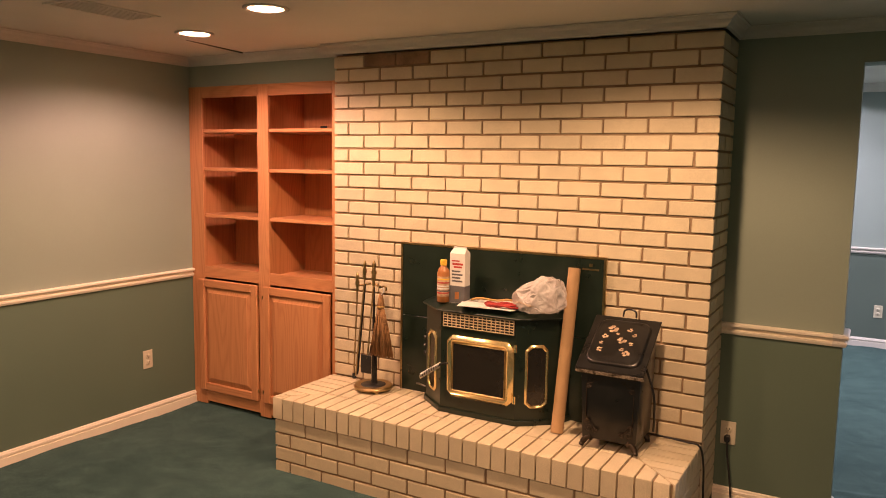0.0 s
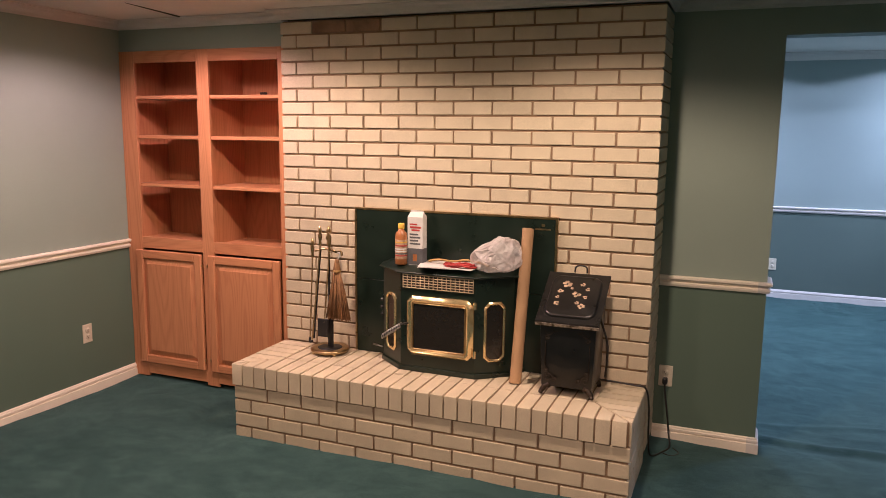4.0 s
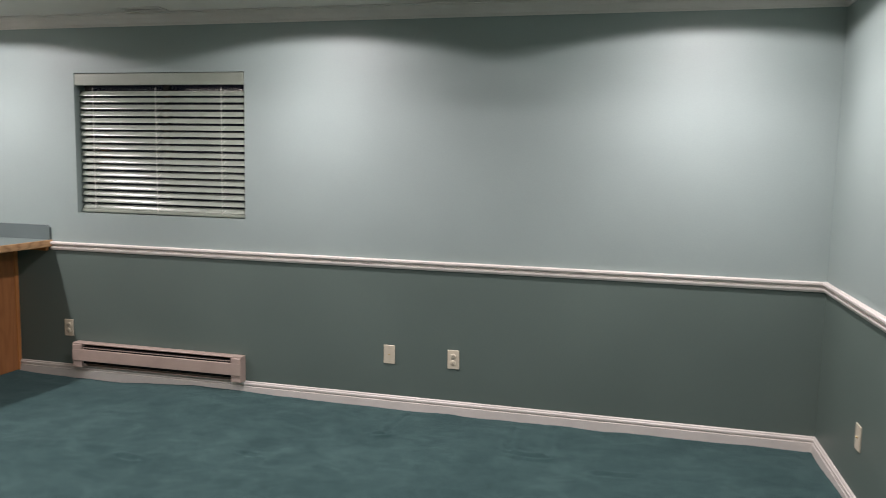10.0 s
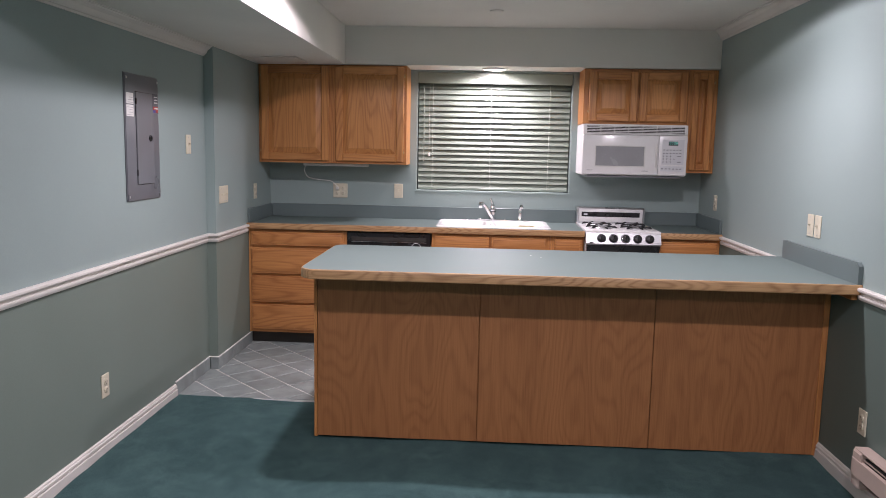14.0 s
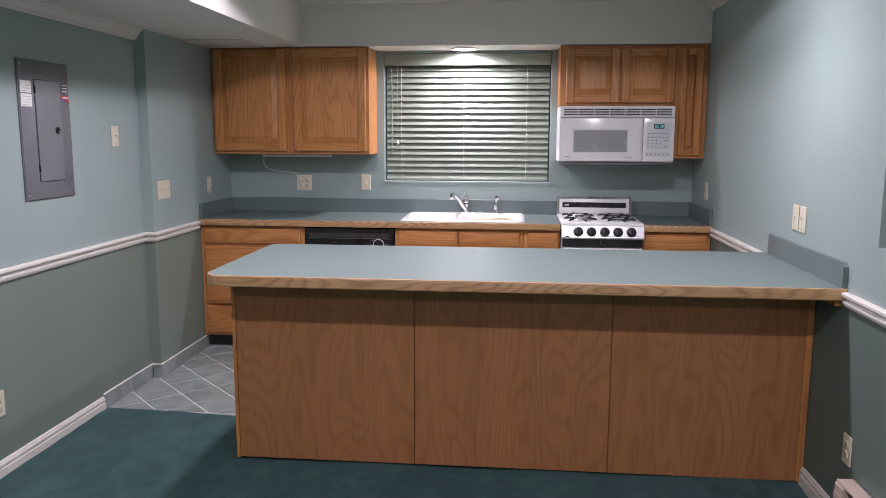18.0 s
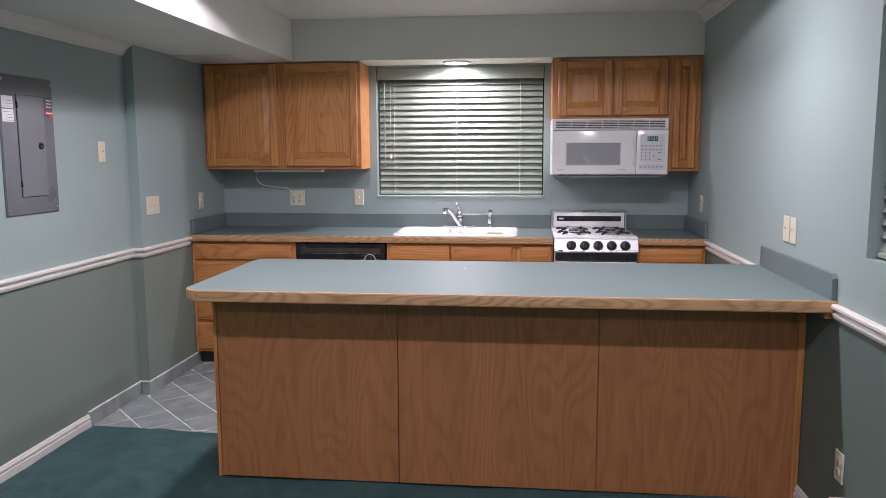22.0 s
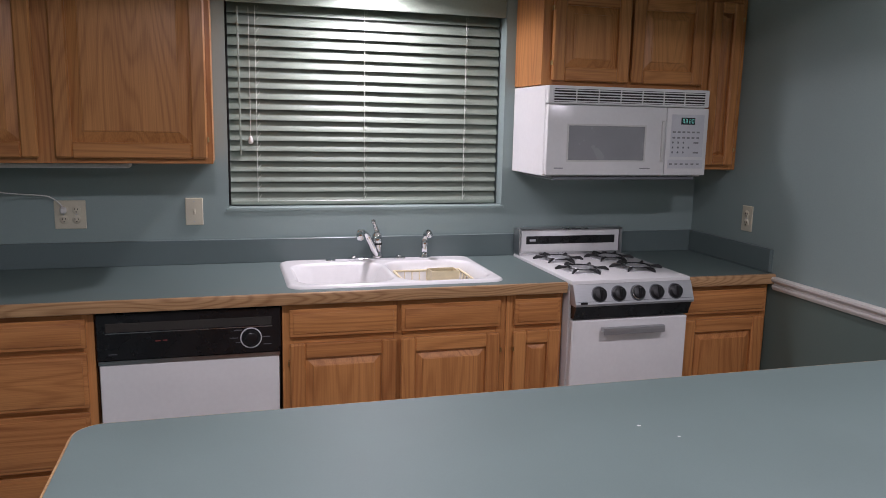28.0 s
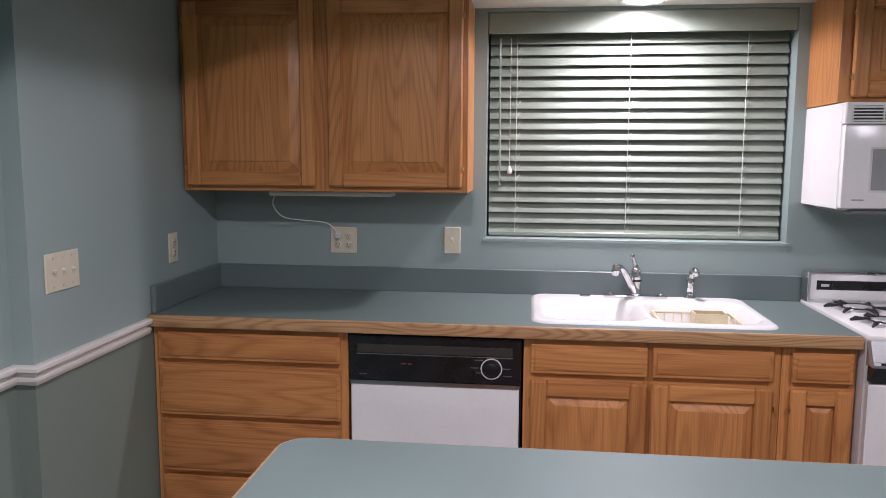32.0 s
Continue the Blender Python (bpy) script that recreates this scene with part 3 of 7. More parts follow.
moulding("trim_rail_side", [(XL, 2.39), (XL, YF), (XE, YF), (XE, YD0)], [(o, z - 0.004) for o, z in RAIL_PROFILE], RAIL, DEN_TRIM)
BASEL = "cream painted stepped baseboard"
moulding("baseboard_alcove", [(XE, YD0), (XO1, YD0), (XO1, YD1), (XR, YD1), (XR, YR), (-2.737, YR)], BASE_PROFILE, BASEL)
moulding("baseboard_panel_wall", [(XT + 0.02, YP), (-1.3, YP), (-1.3, YD1), (XO0, YD1), (XO0, YD0), (XO0 - 0.04, YD0)], BASE_PROFILE, BASEL)
moulding("baseboard_pier", [(XO0 - 0.04, YD0), (BX1, YD0)], BASE_PROFILE, BASEL, DEN_TRIM)
moulding("baseboard_side", [(XL, 2.39), (XL, YF), (XE, YF), (XE, YD0)], BASE_PROFILE, BASEL, DEN_TRIM)
moulding("trim_crown_fireplace", [(XE, YF), (XE, YD0), (BX1, YD0), (BX1, BY), (BX0, BY), (BX0, CASE_FACE), (XL, CASE_FACE), (XL, YF), (XE, YF)], crown(ZF, 0.054, 0.056), "cream crown moulding")
moulding("trim_crown_alcove", [(-1.3, YD1), (XR, YD1), (XR, YR), (XS, YR)][1:], crown(ZC, 0.075, 0.06), "cream crown moulding")
moulding("trim_crown_panel_wall", [(XJ, YP), (-1.3, YP)], crown(ZS, 0.062, 0.06), "cream crown moulding under the bulkhead")


# ---- things shared by both rooms ----
def mapped_box(bm, place, u0, u1, d0, d1, z0, z1, bev=0.0, slot=0):
    """A box given along a wall: u along it, d out of it; place turns (u, d, z) into the world."""
    a, b = place(u0, d0, z0), place(u1, d1, z1)
    return box(bm, min(a[0], b[0]), max(a[0], b[0]), min(a[1], b[1]), max(a[1], b[1]), z0, z1, bev, 1, slot)


def raised_panel(bm, place, u0, u1, z0, z1, d0, d1, slope):
    """A field panel whose edges slope back to the frame."""
    def ring(k, d):
        return [bm.verts.new(place(u, d, z)) for u, z in ((u0 + k, z0 + k), (u1 - k, z0 + k), (u1 - k, z1 - k), (u0 + k, z1 - k))]
    r = [ring(0, d0), ring(0.006, d0 + 0.0005), ring(slope, d1 - 0.004), ring(slope + 0.001, d1 - 0.001), ring(slope + 0.004, d1)]
    for a, b in zip(r, r[1:]):
        for k in range(4):
            bm.faces.new((a[k], a[(k + 1) % 4], b[(k + 1) % 4], b[k]))
    bm.faces.new(r[-1])
    bmesh.ops.recalc_face_normals(bm, faces=bm.faces[:])
    return bm


def frame_door(parent, place, u0, u1, z0, z1, up, cross, stile=0.056, slope=0.03, hinge=None):
    """A raised-panel door: backing, two stiles, two rails and the field panel."""
    door = part("door", mapped_box(bmesh.new(), place, u0 + 0.002, u1 - 0.002, 0.0005, 0.003, z0 + 0.002, z1 - 0.002), up, parent)
    for a, b in ((u0, u0 + stile), (u1 - stile, u1)):
        part("stile", mapped_box(bmesh.new(), place, a, b, 0.002, 0.022, z0, z1, 0.006), up, door)
    for a, b in ((z0, z0 + stile), (z1 - stile, z1)):
        part("rail", mapped_box(bmesh.new(), place, u0 + stile, u1 - stile, 0.002, 0.0215, a, b, 0.005), cross, door)
    part("panel", raised_panel(bmesh.new(), place, u0 + stile - 0.002, u1 - stile + 0.002, z0 + stile - 0.002, z1 - stile + 0.002, 0.0035, 0.0190, slope), up, door, crease=0.1)
    if hinge is not None:
        for z in (z0 + 0.07, z1 - 0.07):
            part("hinge", mapped_box(bmesh.new(), place, hinge - 0.003, hinge + 0.003, 0.004, 0.021, z - 0.009, z + 0.009, 0.001), BRASS_DARK, door, "dark bronze hinge")
    return door


def drawer_front(parent, place, u0, u1, z0, z1, mat):
    z0, z1 = z0 + 0.003, z1 - 0.003
    bm = mapped_box(bmesh.new(), place, u0 + 0.005, u1 - 0.005, -0.005, 0.012, z0 + 0.005, z1 - 0.005, 0.001)
    mapped_box(bm, place, u0, u1, 0.006, 0.0165, z0, z1, 0.003)
    raised_panel(bm, place, u0 + 0.003, u1 - 0.003, z0 + 0.003, z1 - 0.003, 0.0155, 0.0225, 0.012)
    return part("drawer_front", bm, mat, parent)


BRASS_DARK = material("aged_brass", (0.58, 0.42, 0.20), 0.30, 1.0, spread=0.15, scale=20, fine=200, bump=0.05)
BRASS = material("polished_brass", (0.88, 0.70, 0.36), 0.19, 0.9, spread=0.02, scale=6, fine=90, bump=0.0, rough_spread=0.02)
# near-black for slots, backings and toe kicks, with their shade in the colour
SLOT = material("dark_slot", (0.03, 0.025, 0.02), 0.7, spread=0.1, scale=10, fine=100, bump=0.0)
PLUG = material("white_plug", (0.66, 0.65, 0.62), 0.4, spread=0.03, scale=10, fine=100, bump=0.0)


def wall_plate(name, label, category, gangs, kind, group=""):
    """A cover plate at the origin that faces -y: kind is outlet, quad, toggle or jack."""
    ob = thing(name, label, category, group)
    w, h = 0.070 + 0.046 * (gangs - 1), 0.114
    part("plate", boxes((-w / 2, w / 2, -0.006, 0, -h / 2, h / 2), bev=0.0025), IVORY, ob)
    cols = [(-0.046 * (gangs - 1) / 2 + 0.046 * k) for k in range(gangs)]
    for c in cols:
        if kind == "outlet":
            for z in (-0.0195, 0.0195):
                face = part("receptacle", lathe(bmesh.new(), [(0.0168, 0), (0.0168, 0.003), (0.0160, 0.004)], (c, -0.005, z), 20, Euler((radians(90), 0, 0)).to_matrix().to_4x4()), IVORY, ob)
                for dx in (-0.006, 0.006):
                    part("slot", boxes((c + dx - 0.0012, c + dx + 0.0012, -0.0098, -0.0085, z - 0.001, z + 0.007)), SLOT, face)
                part("ground_hole", rod(bmesh.new(), (c, -0.0098, z - 0.008), (c, -0.0085, z - 0.008), 0.0024), SLOT, face)
            part("screw", rod(bmesh.new(), (c, -0.0075, 0), (c, -0.005, 0), 0.0028), STEEL, ob)
        elif kind == "toggle":
            part("toggle", boxes((c - 0.0045, c + 0.0045, -0.0075, -0.005, -0.012, 0.012), (c - 0.0035, c + 0.0035, -0.0185, -0.006, -0.001, 0.008), bev=0.001), IVORY, ob)
            for z in (-0.042, 0.042):
                part("screw", rod(bmesh.new(), (c, -0.0075, z), (c, -0.005, z), 0.0028), STEEL, ob)
        elif kind == "jack":
            part("socket", rod(bmesh.new(), (c, -0.012, 0), (c, -0.005, 0), 0.0045), BRASS_DARK, ob)
            for z in (-0.042, 0.042):
                part("screw", rod(bmesh.new(), (c, -0.0075, z), (c, -0.005, z), 0.0028), STEEL, ob)
    return ob


def facing(x, y, z, side):
    """The pose of a plate on a wall: side is the way that it faces."""
    return pose(x, y, z, 0, 0, {"-y": 0, "+x": 90, "+y": 180, "-x": 270}[side])


plate = wall_plate("outlet", "ivory duplex outlet on the painted wall", "outlet", 1, "outlet", "duplex outlets")
plate.matrix_basis = facing(0.33, YR, 0.325, "-y")
for spec in ((XL, 2.0, 0.365, "+x"), (-0.29, YD0, 0.343, "-y"), (2.061, YD0, 0.328, "-y"), (XR, 3.87, 0.335, "-x"),
             (-2.447, YP, 0.323, "+y"), (-2.335, YR, 0.323, "-y"), (-4.66, YK, 1.134, "+y"), (-4.657, YR, 1.125, "-y")):
    copy_thing(plate, facing(*spec))
plate = wall_plate("cable_jack", "ivory wall plate with one cable socket", "wall plate", 1, "jack", "cable plates")
plate.matrix_basis = facing(-0.066, YR, 0.325, "-y")
for spec in ((XR, 6.007, 0.331, "-x"), (XR, 4.275, 0.338, "-x")):
    copy_thing(plate, facing(*spec))
plate = wall_plate("light_switch", "ivory toggle light switch", "switch", 1, "toggle", "light switches")
plate.matrix_basis = facing(-3.537, YP, 1.472, "+y")
for spec in ((XB, 4.375, 1.135, "+x"), (-3.025, YR, 1.124, "-y"), (-2.94, YR, 1.124, "-y")):
    copy_thing(plate, facing(*spec))
wall_plate("switch_bank", "ivory plate with three toggle switches", "switch", 3, "toggle").matrix_basis = facing(-3.965, YK, 1.148, "+y")
quad = wall_plate("double_outlet", "ivory four-socket outlet with a white cord plugged in", "outlet", 2, "outlet")
quad.matrix_basis = facing(XB, 3.905, 1.128, "+x")


def downlight(place, glow, size=0.085):
    ob = thing("ceiling_light", "round recessed ceiling light, lit, with a pale trim ring", "ceiling light", "recessed ceiling lights")
    part("trim_ring", lathe(bmesh.new(), [(size - 0.012, 0), (size + 0.012, 0), (size + 0.012, -0.004), (size + 0.004, -0.009), (size - 0.006, -0.007), (size - 0.012, -0.003)], (0, 0, 0), 40), TRIM, ob)
    part("lens", lathe(bmesh.new(), [(size - 0.008, -0.003), (size - 0.02, -0.0055), (0.02, -0.0065), (0.005, -0.0066)], (0, 0, 0), 40), glow, ob, "glowing frosted lens")
    ob.matrix_basis = pose(*place)
    return ob


first = downlight(COOL_LAMPS[0], LAMP_COOL)
for p in COOL_LAMPS[1:]:
    copy_thing(first, pose(*p))
copy_thing(first, pose(*SINK_LAMP))
first = downlight(WARM_LAMPS[0], LAMP_WARM)
# the added rear lamps get the same fixture
for p in WARM_LAMPS[1:]:
    copy_thing(first, pose(*p))


def vent_grille(name, label, x0, x1, y0, y1, z, mat, slats):
    ob = thing(name, label, "vent")
    f = 0.018
    part("frame", boxes((x0, x1, y0, y0 + f, z - 0.006, z), (x0, x1, y1 - f, y1, z - 0.006, z), (x0, x0 + f, y0 + f, y1 - f, z - 0.006, z), (x1 - f, x1, y0 + f, y1 - f, z - 0.006, z)), mat, ob)
    part("backing", boxes((x0 + f, x1 - f, y0 + f, y1 - f, z - 0.001, z)), SLOT, ob)
    n = slats
    for k in range(n):
        if x1 - x0 > y1 - y0:
            a = y0 + f + (y1 - y0 - 2 * f) * (k + 0.5) / n
            part("slat", boxes((x0 + f, x1 - f, a - 0.004, a + 0.004, z - 0.007, z - 0.002)), mat, ob)
        else:
            a = x0 + f + (x1 - x0 - 2 * f) * (k + 0.5) / n
            part("slat", boxes((a - 0.004, a + 0.004, y0 + f, y1 - f, z - 0.007, z - 0.002)), mat, ob)
    return ob


vent_grille("ceiling_vent", "slim cream ceiling register", -1.755, -1.475, 6.55, 6.66, ZC, TRIM, 2)
vent_grille("ceiling_vent", "brown-stained register in the cream ceiling", -2.808, -2.588, 0.889, 1.309, ZF, PAINT_CEIL, 7)
# dark line on the ceiling, wider towards the bookcase
part("ceiling_crack", tube(bmesh.new(), [(-3.03, 1.84, ZF - 0.0005), (-3.055, 2.05, ZF - 0.001), (-3.09, 2.315, ZF - 0.0015)], [0.002, 0.0045, 0.007], 6), SLOT, None, "dark tapering line on the ceiling beside the bookcase", "structure")
tagged(part("ceiling_plate", lathe(bmesh.new(), [(0.045, 0), (0.045, -0.004), (0.035, -0.008)], (-4.085, 5.11, ZC), 28), PAINT_CEIL, None, "round cream blank plate on the ceiling"), category="plate")
register = thing("air_register", "flat white sheet cover under the bulkhead", "vent cover")
part("cover", boxes((-4.72, -4.30, 3.345, 3.745, ZS - 0.008, ZS), bev=0.003), TRIM, register)
for x in (-4.70, -4.32):
    for y in (3.37, 3.72):
        part("screw", rod(bmesh.new(), (x, y, ZS - 0.010), (x, y, ZS - 0.006), 0.004), STEEL, register)


def blind(label, place, u0, u1, ztop, zbot, slats, wand_side, degrees=53, wide=0.056, deep=0.046, side=0.012, finish=None, arch=0.0035, skirt=0.088, first=0.095):
    """A wooden-slat blind inside its opening: valance, slats, ladder cords, wand, pull cord and bottom rail."""
    ob = thing("window_blind", label, "blind", "slatted blinds")
    part("valance", mapped_box(bmesh.new(), place, u0 + 0.004, u1 - 0.004, -0.012, 0.0, ztop - skirt, ztop - 0.004, 0.003), BLIND, ob)
    part("head_rail", mapped_box(bmesh.new(), place, u0 + 0.01, u1 - 0.01, -deep - 0.025, -deep + 0.025, ztop - 0.06, ztop - 0.012, 0.003), BLIND, ob)
    z0, z1 = zbot + 0.045, ztop - first
    tilt = radians(degrees)
    bm = bmesh.new()
    n = 7
    rows = []
    for k in range(n):
        s = (k / (n - 1) - 0.5) * wide
        bow = arch * (1 - (2 * k / (n - 1) - 1) ** 2)
        d, z = -s * math.cos(tilt) + bow * math.sin(tilt), s * math.sin(tilt) + bow * math.cos(tilt)
        rows.append([place(u0 + side, -deep + d, z), place(u1 - side, -deep + d, z)])
    up = [[bm.verts.new(p) for p in r] for r in rows]
    t = 0.0028
    dn = [[bm.verts.new((p[0], p[1], p[2] - t)) for p in r] for r in rows]
    for a, b in zip(range(n - 1), range(1, n)):
        bm.faces.new((up[a][0], up[a][1], up[b][1], up[b][0]))
        bm.faces.new((dn[a][0], dn[b][0], dn[b][1], dn[a][1]))
    for g in (0, n - 1):
        bm.faces.new((up[g][0], dn[g][0], dn[g][1], up[g][1]))
    for tip in (0, 1):
        for a, b in zip(range(n - 1), range(1, n)):
            bm.faces.new((up[a][tip], up[b][tip], dn[b][tip], dn[a][tip]))
    bmesh.ops.recalc_face_normals(bm, faces=bm.faces[:])
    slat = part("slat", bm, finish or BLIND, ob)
    slat.location = (0, 0, z0)
    rng = random.Random(5)
    for k in range(1, slats):
        c = slat.copy()
        scene.collection.objects.link(c)
        c.parent = ob
        c.location = (0, 0, z0 + (z1 - z0) * k / (slats - 1) + rng.uniform(-0.0012, 0.0012))
    part("bottom_rail", mapped_box(bmesh.new(), place, u0 + side, u1 - side, -deep - 0.020, -deep + 0.020, zbot + 0.006, zbot + 0.026, 0.004), BLIND, ob)
    for f in (0.1, 0.48, 0.86):
        u = u0 + (u1 - u0) * f
        bm = bmesh.new()
        rod(bm, place(u, -deep + 0.022, zbot + 0.02), place(u, -deep + 0.022, ztop - 0.09), 0.0013, seg=6)
        for k in range(slats):
            z = z0 + (z1 - z0) * k / (slats - 1)
            rod(bm, place(u, -deep + 0.021, z - 0.018), place(u + 0.016, -deep + 0.004, z + 0.004), 0.0012, seg=5)
            rod(bm, place(u + 0.016, -deep + 0.004, z + 0.004), place(u + 0.002, -deep - 0.022, z + 0.016), 0.0010, seg=5)
        part("ladder_cord", bm, CORD, ob)
    if wand_side:
        u = u0 + 0.05
        part("tilt_wand", rod(bmesh.new(), place(u, -deep + 0.034, ztop - 0.10), place(u + 0.004, -deep + 0.036, zbot + 0.22), 0.0042, seg=8), BLIND, ob)
        u = u0 + 0.095
        bm = rod(bmesh.new(), place(u, -deep + 0.034, ztop - 0.10), place(u, -deep + 0.036, zbot + 0.30), 0.0014, seg=6)
        cord = part("pull_cord", bm, CORD, ob)
        p = place(u, -deep + 0.036, zbot + 0.285)
        part("tassel", lathe(bmesh.new(), [(0.003, 0.018), (0.008, 0.008), (0.011, -0.006), (0.009, -0.014), (0.004, -0.016)][::-1], p, 16), PLUG, cord, "white cord tassel")
    return ob


# unseen sash in near-black, the shade between slats put into its colour
SASH = material("shaded_sash", (0.03, 0.027, 0.024), 0.45, spread=0.1, scale=10, fine=120, bump=0.02)


def window(name, label, place, u0, u1, z0, z1, depth):
    ob = tagged(new(name), label, "window", kind="structure")
    f = 0.045
    for r in ((u0, u1, z0, z0 + f), (u0, u1, z1 - f, z1), (u0, u0 + f, z0 + f, z1 - f), (u1 - f, u1, z0 + f, z1 - f), ((u0 + u1) / 2 - 0.02, (u0 + u1) / 2 + 0.02, z0 + f, z1 - f)):
        part("window_frame", mapped_box(bmesh.new(), place, r[0], r[1], -depth, -depth + 0.035, r[2], r[3], 0.003), SASH, ob)
    m = (u0 + u1) / 2
    for a, b in ((u0 + f, m - 0.02), (m + 0.02, u1 - f)):
        part("pane", mapped_box(bmesh.new(), place, a, b, -depth + 0.012, -depth + 0.018, z0 + f, z1 - f), PANE, ob)
    return ob


on_back = lambda u, d, z: (XB + d, u, z)
on_long = lambda u, d, z: (u, YR - d, z)
blind("sage green slatted blind, nearly closed, above the sink", on_back, WK[0], WK[1], WK[3], WK[2], 19, True, 57, deep=0.082, side=0.009)
blind("sage green slatted blind, nearly closed, in the long wall", on_long, WL[0], WL[1], WL[3], WL[2], 18, False, 56, 0.0345, finish=BLIND_GLARE, arch=0.0016, skirt=0.078, first=0.123)
window("window_1", "dark night window behind the kitchen blind", on_back, WK[0], WK[1], WK[2], WK[3], 0.155)
window("window_2", "dark night window behind the blind", on_long, WL[0], WL[1], WL[2], WL[3], 0.13)
tagged(part("sill_paint", boxes((XB - 0.1, XB + 0.004, WK[0] - 0.012, WK[1] + 0.012, WK[2] - 0.012, WK[2] + 0.002), bev=0.002), PAINT_UP, None, "pale painted sill", "structure"), category="sill")

# ---- kitchen ----
FX = -4.482                      # face of the base cabinets
front = lambda u, d, z: (FX + d, u, z)
UX = -4.772                      # face of the wall cabinets
upper = lambda u, d, z: (UX + d, u, z)
ZT = 0.914


def face_frame(parent, place, u0, u1, z0, z1, ups, rails, w=0.04):
    for u in ups:
        part("frame_stile", mapped_box(bmesh.new(), place, u[0], u[1], -0.024, -0.005, z0, z1, 0.001), OAK_Z, parent)
    for r in rails:
        part("frame_rail", mapped_box(bmesh.new(), place, r[0], r[1], -0.024, -0.0055, r[2], r[3], 0.001), OAK_Y, parent)


def carcass(parent, x0, x1, y0, y1, z0, z1, t=0.016):
    part("side", boxes((x0, x1, y0, y0 + t, z0, z1)), OAK_Z, parent)
    part("side", boxes((x0, x1, y1 - t, y1, z0, z1)), OAK_Z, parent)
    part("bottom", boxes((x0, x1, y0 + t, y1 - t, z0, z0 + t)), OAK_Y, parent)
    part("back", boxes((x0, x0 + 0.006, y0 + t, y1 - t, z0 + t, z1)), OAK_Z, parent)


base = thing("base_cabinet", "golden oak base cabinet with four stacked drawers", "cabinet", "kitchen base cabinets")
Y0, Y1 = YK + 0.003, 4.066
carcass(base, XB + 0.004, FX - 0.018, Y0, Y1, 0.095, 0.872)
face_frame(base, front, Y0, Y1, 0.095, 0.872, [(Y0, 3.375), (4.03, Y1)], [(3.375, 4.03, a, b) for a, b in ((0.845, 0.872), (0.727, 0.757), (0.517, 0.547), (0.302, 0.332), (0.095, 0.128))])
for a, b in ((0.747, 0.853), (0.537, 0.735), (0.322, 0.527), (0.118, 0.312)):
    drawer_front(base, front, 3.362, 4.043, a, b, OAK_Y)
# the recess shade goes into the toe kick's colour
part("toe_kick", boxes((FX - 0.09, FX - 0.075, Y0, Y1, 0.004, 0.095)), SLOT, base, "toe kick, near-black for the shade under the cabinet")

base = thing("base_cabinet", "golden oak sink base cabinet with two raised-panel doors", "cabinet", "kitchen base cabinets")
Y0, Y1 = 4.688, 5.544
carcass(base, XB + 0.004, FX - 0.018, Y0, Y1, 0.095, 0.70)
face_frame(base, front, Y0, Y1, 0.095, 0.872, [(Y0, 4.725), (5.095, 5.133), (5.503, Y1)], [(a, b, c, d) for a, b in ((4.725, 5.095), (5.133, 5.503)) for c, d in ((0.845, 0.872), (0.715, 0.755), (0.095, 0.13))])
for a, b in ((4.712, 5.106), (5.122, 5.516)):
    drawer_front(base, front, a, b, 0.743, 0.853, OAK_Y)
    frame_door(base, front, a, b, 0.115, 0.722, OAK_Z, OAK_Y, hinge=a - 0.003 if a < 5 else b + 0.003)
part("toe_kick", boxes((FX - 0.09, FX - 0.075, Y0, Y1, 0.004, 0.095)), SLOT, base, "toe kick, near-black for the shade under the cabinet")

base = thing("base_cabinet", "narrow golden oak base cabinet beside the stove", "cabinet", "kitchen base cabinets")
Y0, Y1 = 5.546, 5.783
carcass(base, XB + 0.004, FX - 0.018, Y0, Y1, 0.095, 0.872)
face_frame(base, front, Y0, Y1, 0.095, 0.872, [(Y0, 5.585), (5.758, Y1)], [(5.585, 5.758, c, d) for c, d in ((0.845, 0.872), (0.715, 0.755), (0.095, 0.13))])
drawer_front(base, front, 5.573, 5.768, 0.743, 0.853, OAK_Y)
frame_door(base, front, 5.573, 5.768, 0.115, 0.722, OAK_Z, OAK_Y, stile=0.052, slope=0.022, hinge=5.571)

base = thing("base_cabinet", "golden oak base cabinet with one drawer in the corner", "cabinet", "kitchen base cabinets")
Y0, Y1 = 6.316, YR - 0.003
carcass(base, XB + 0.004, FX - 0.018, Y0, Y1, 0.095, 0.872)
face_frame(base, front, Y0, Y1, 0.095, 0.872, [(Y0, 6.345), (6.71, Y1)], [(6.345, 6.71, c, d) for c, d in ((0.845, 0.872), (0.715, 0.755), (0.095, 0.13))])
drawer_front(base, front, 6.33, 6.722, 0.745, 0.853, OAK_Y)
frame_door(base, front, 6.33, 6.722, 0.115, 0.725, OAK_Z, OAK_Y)

# worktop with its oak edge and splashbacks
SX0, SX1, SY0, SY1 = -5.045, -4.505, 4.712, 5.552     # sink rim
top = thing("worktop", "teal laminate kitchen worktop with an oak front edge", "worktop")
CX = -4.460
bm = bmesh.new()
outer = [(XB, YK), (CX, YK), (CX, 5.783), (XB, 5.783)]
inner = [(SX0 + 0.02, SY0 + 0.02), (SX1 - 0.02, SY0 + 0.02), (SX1 - 0.02, SY1 - 0.02), (SX0 + 0.02, SY1 - 0.02)]
rings = [[bm.verts.new((*p, z)) for p in loop] for loop in (outer, inner) for z in (0.874, ZT)]
for a, b in ((0, 1), (2, 3), (1, 3), (0, 2)):
    for k in range(4):
        bm.faces.new((rings[a][k], rings[a][(k + 1) % 4], rings[b][(k + 1) % 4], rings[b][k]))
bmesh.ops.recalc_face_normals(bm, faces=bm.faces[:])
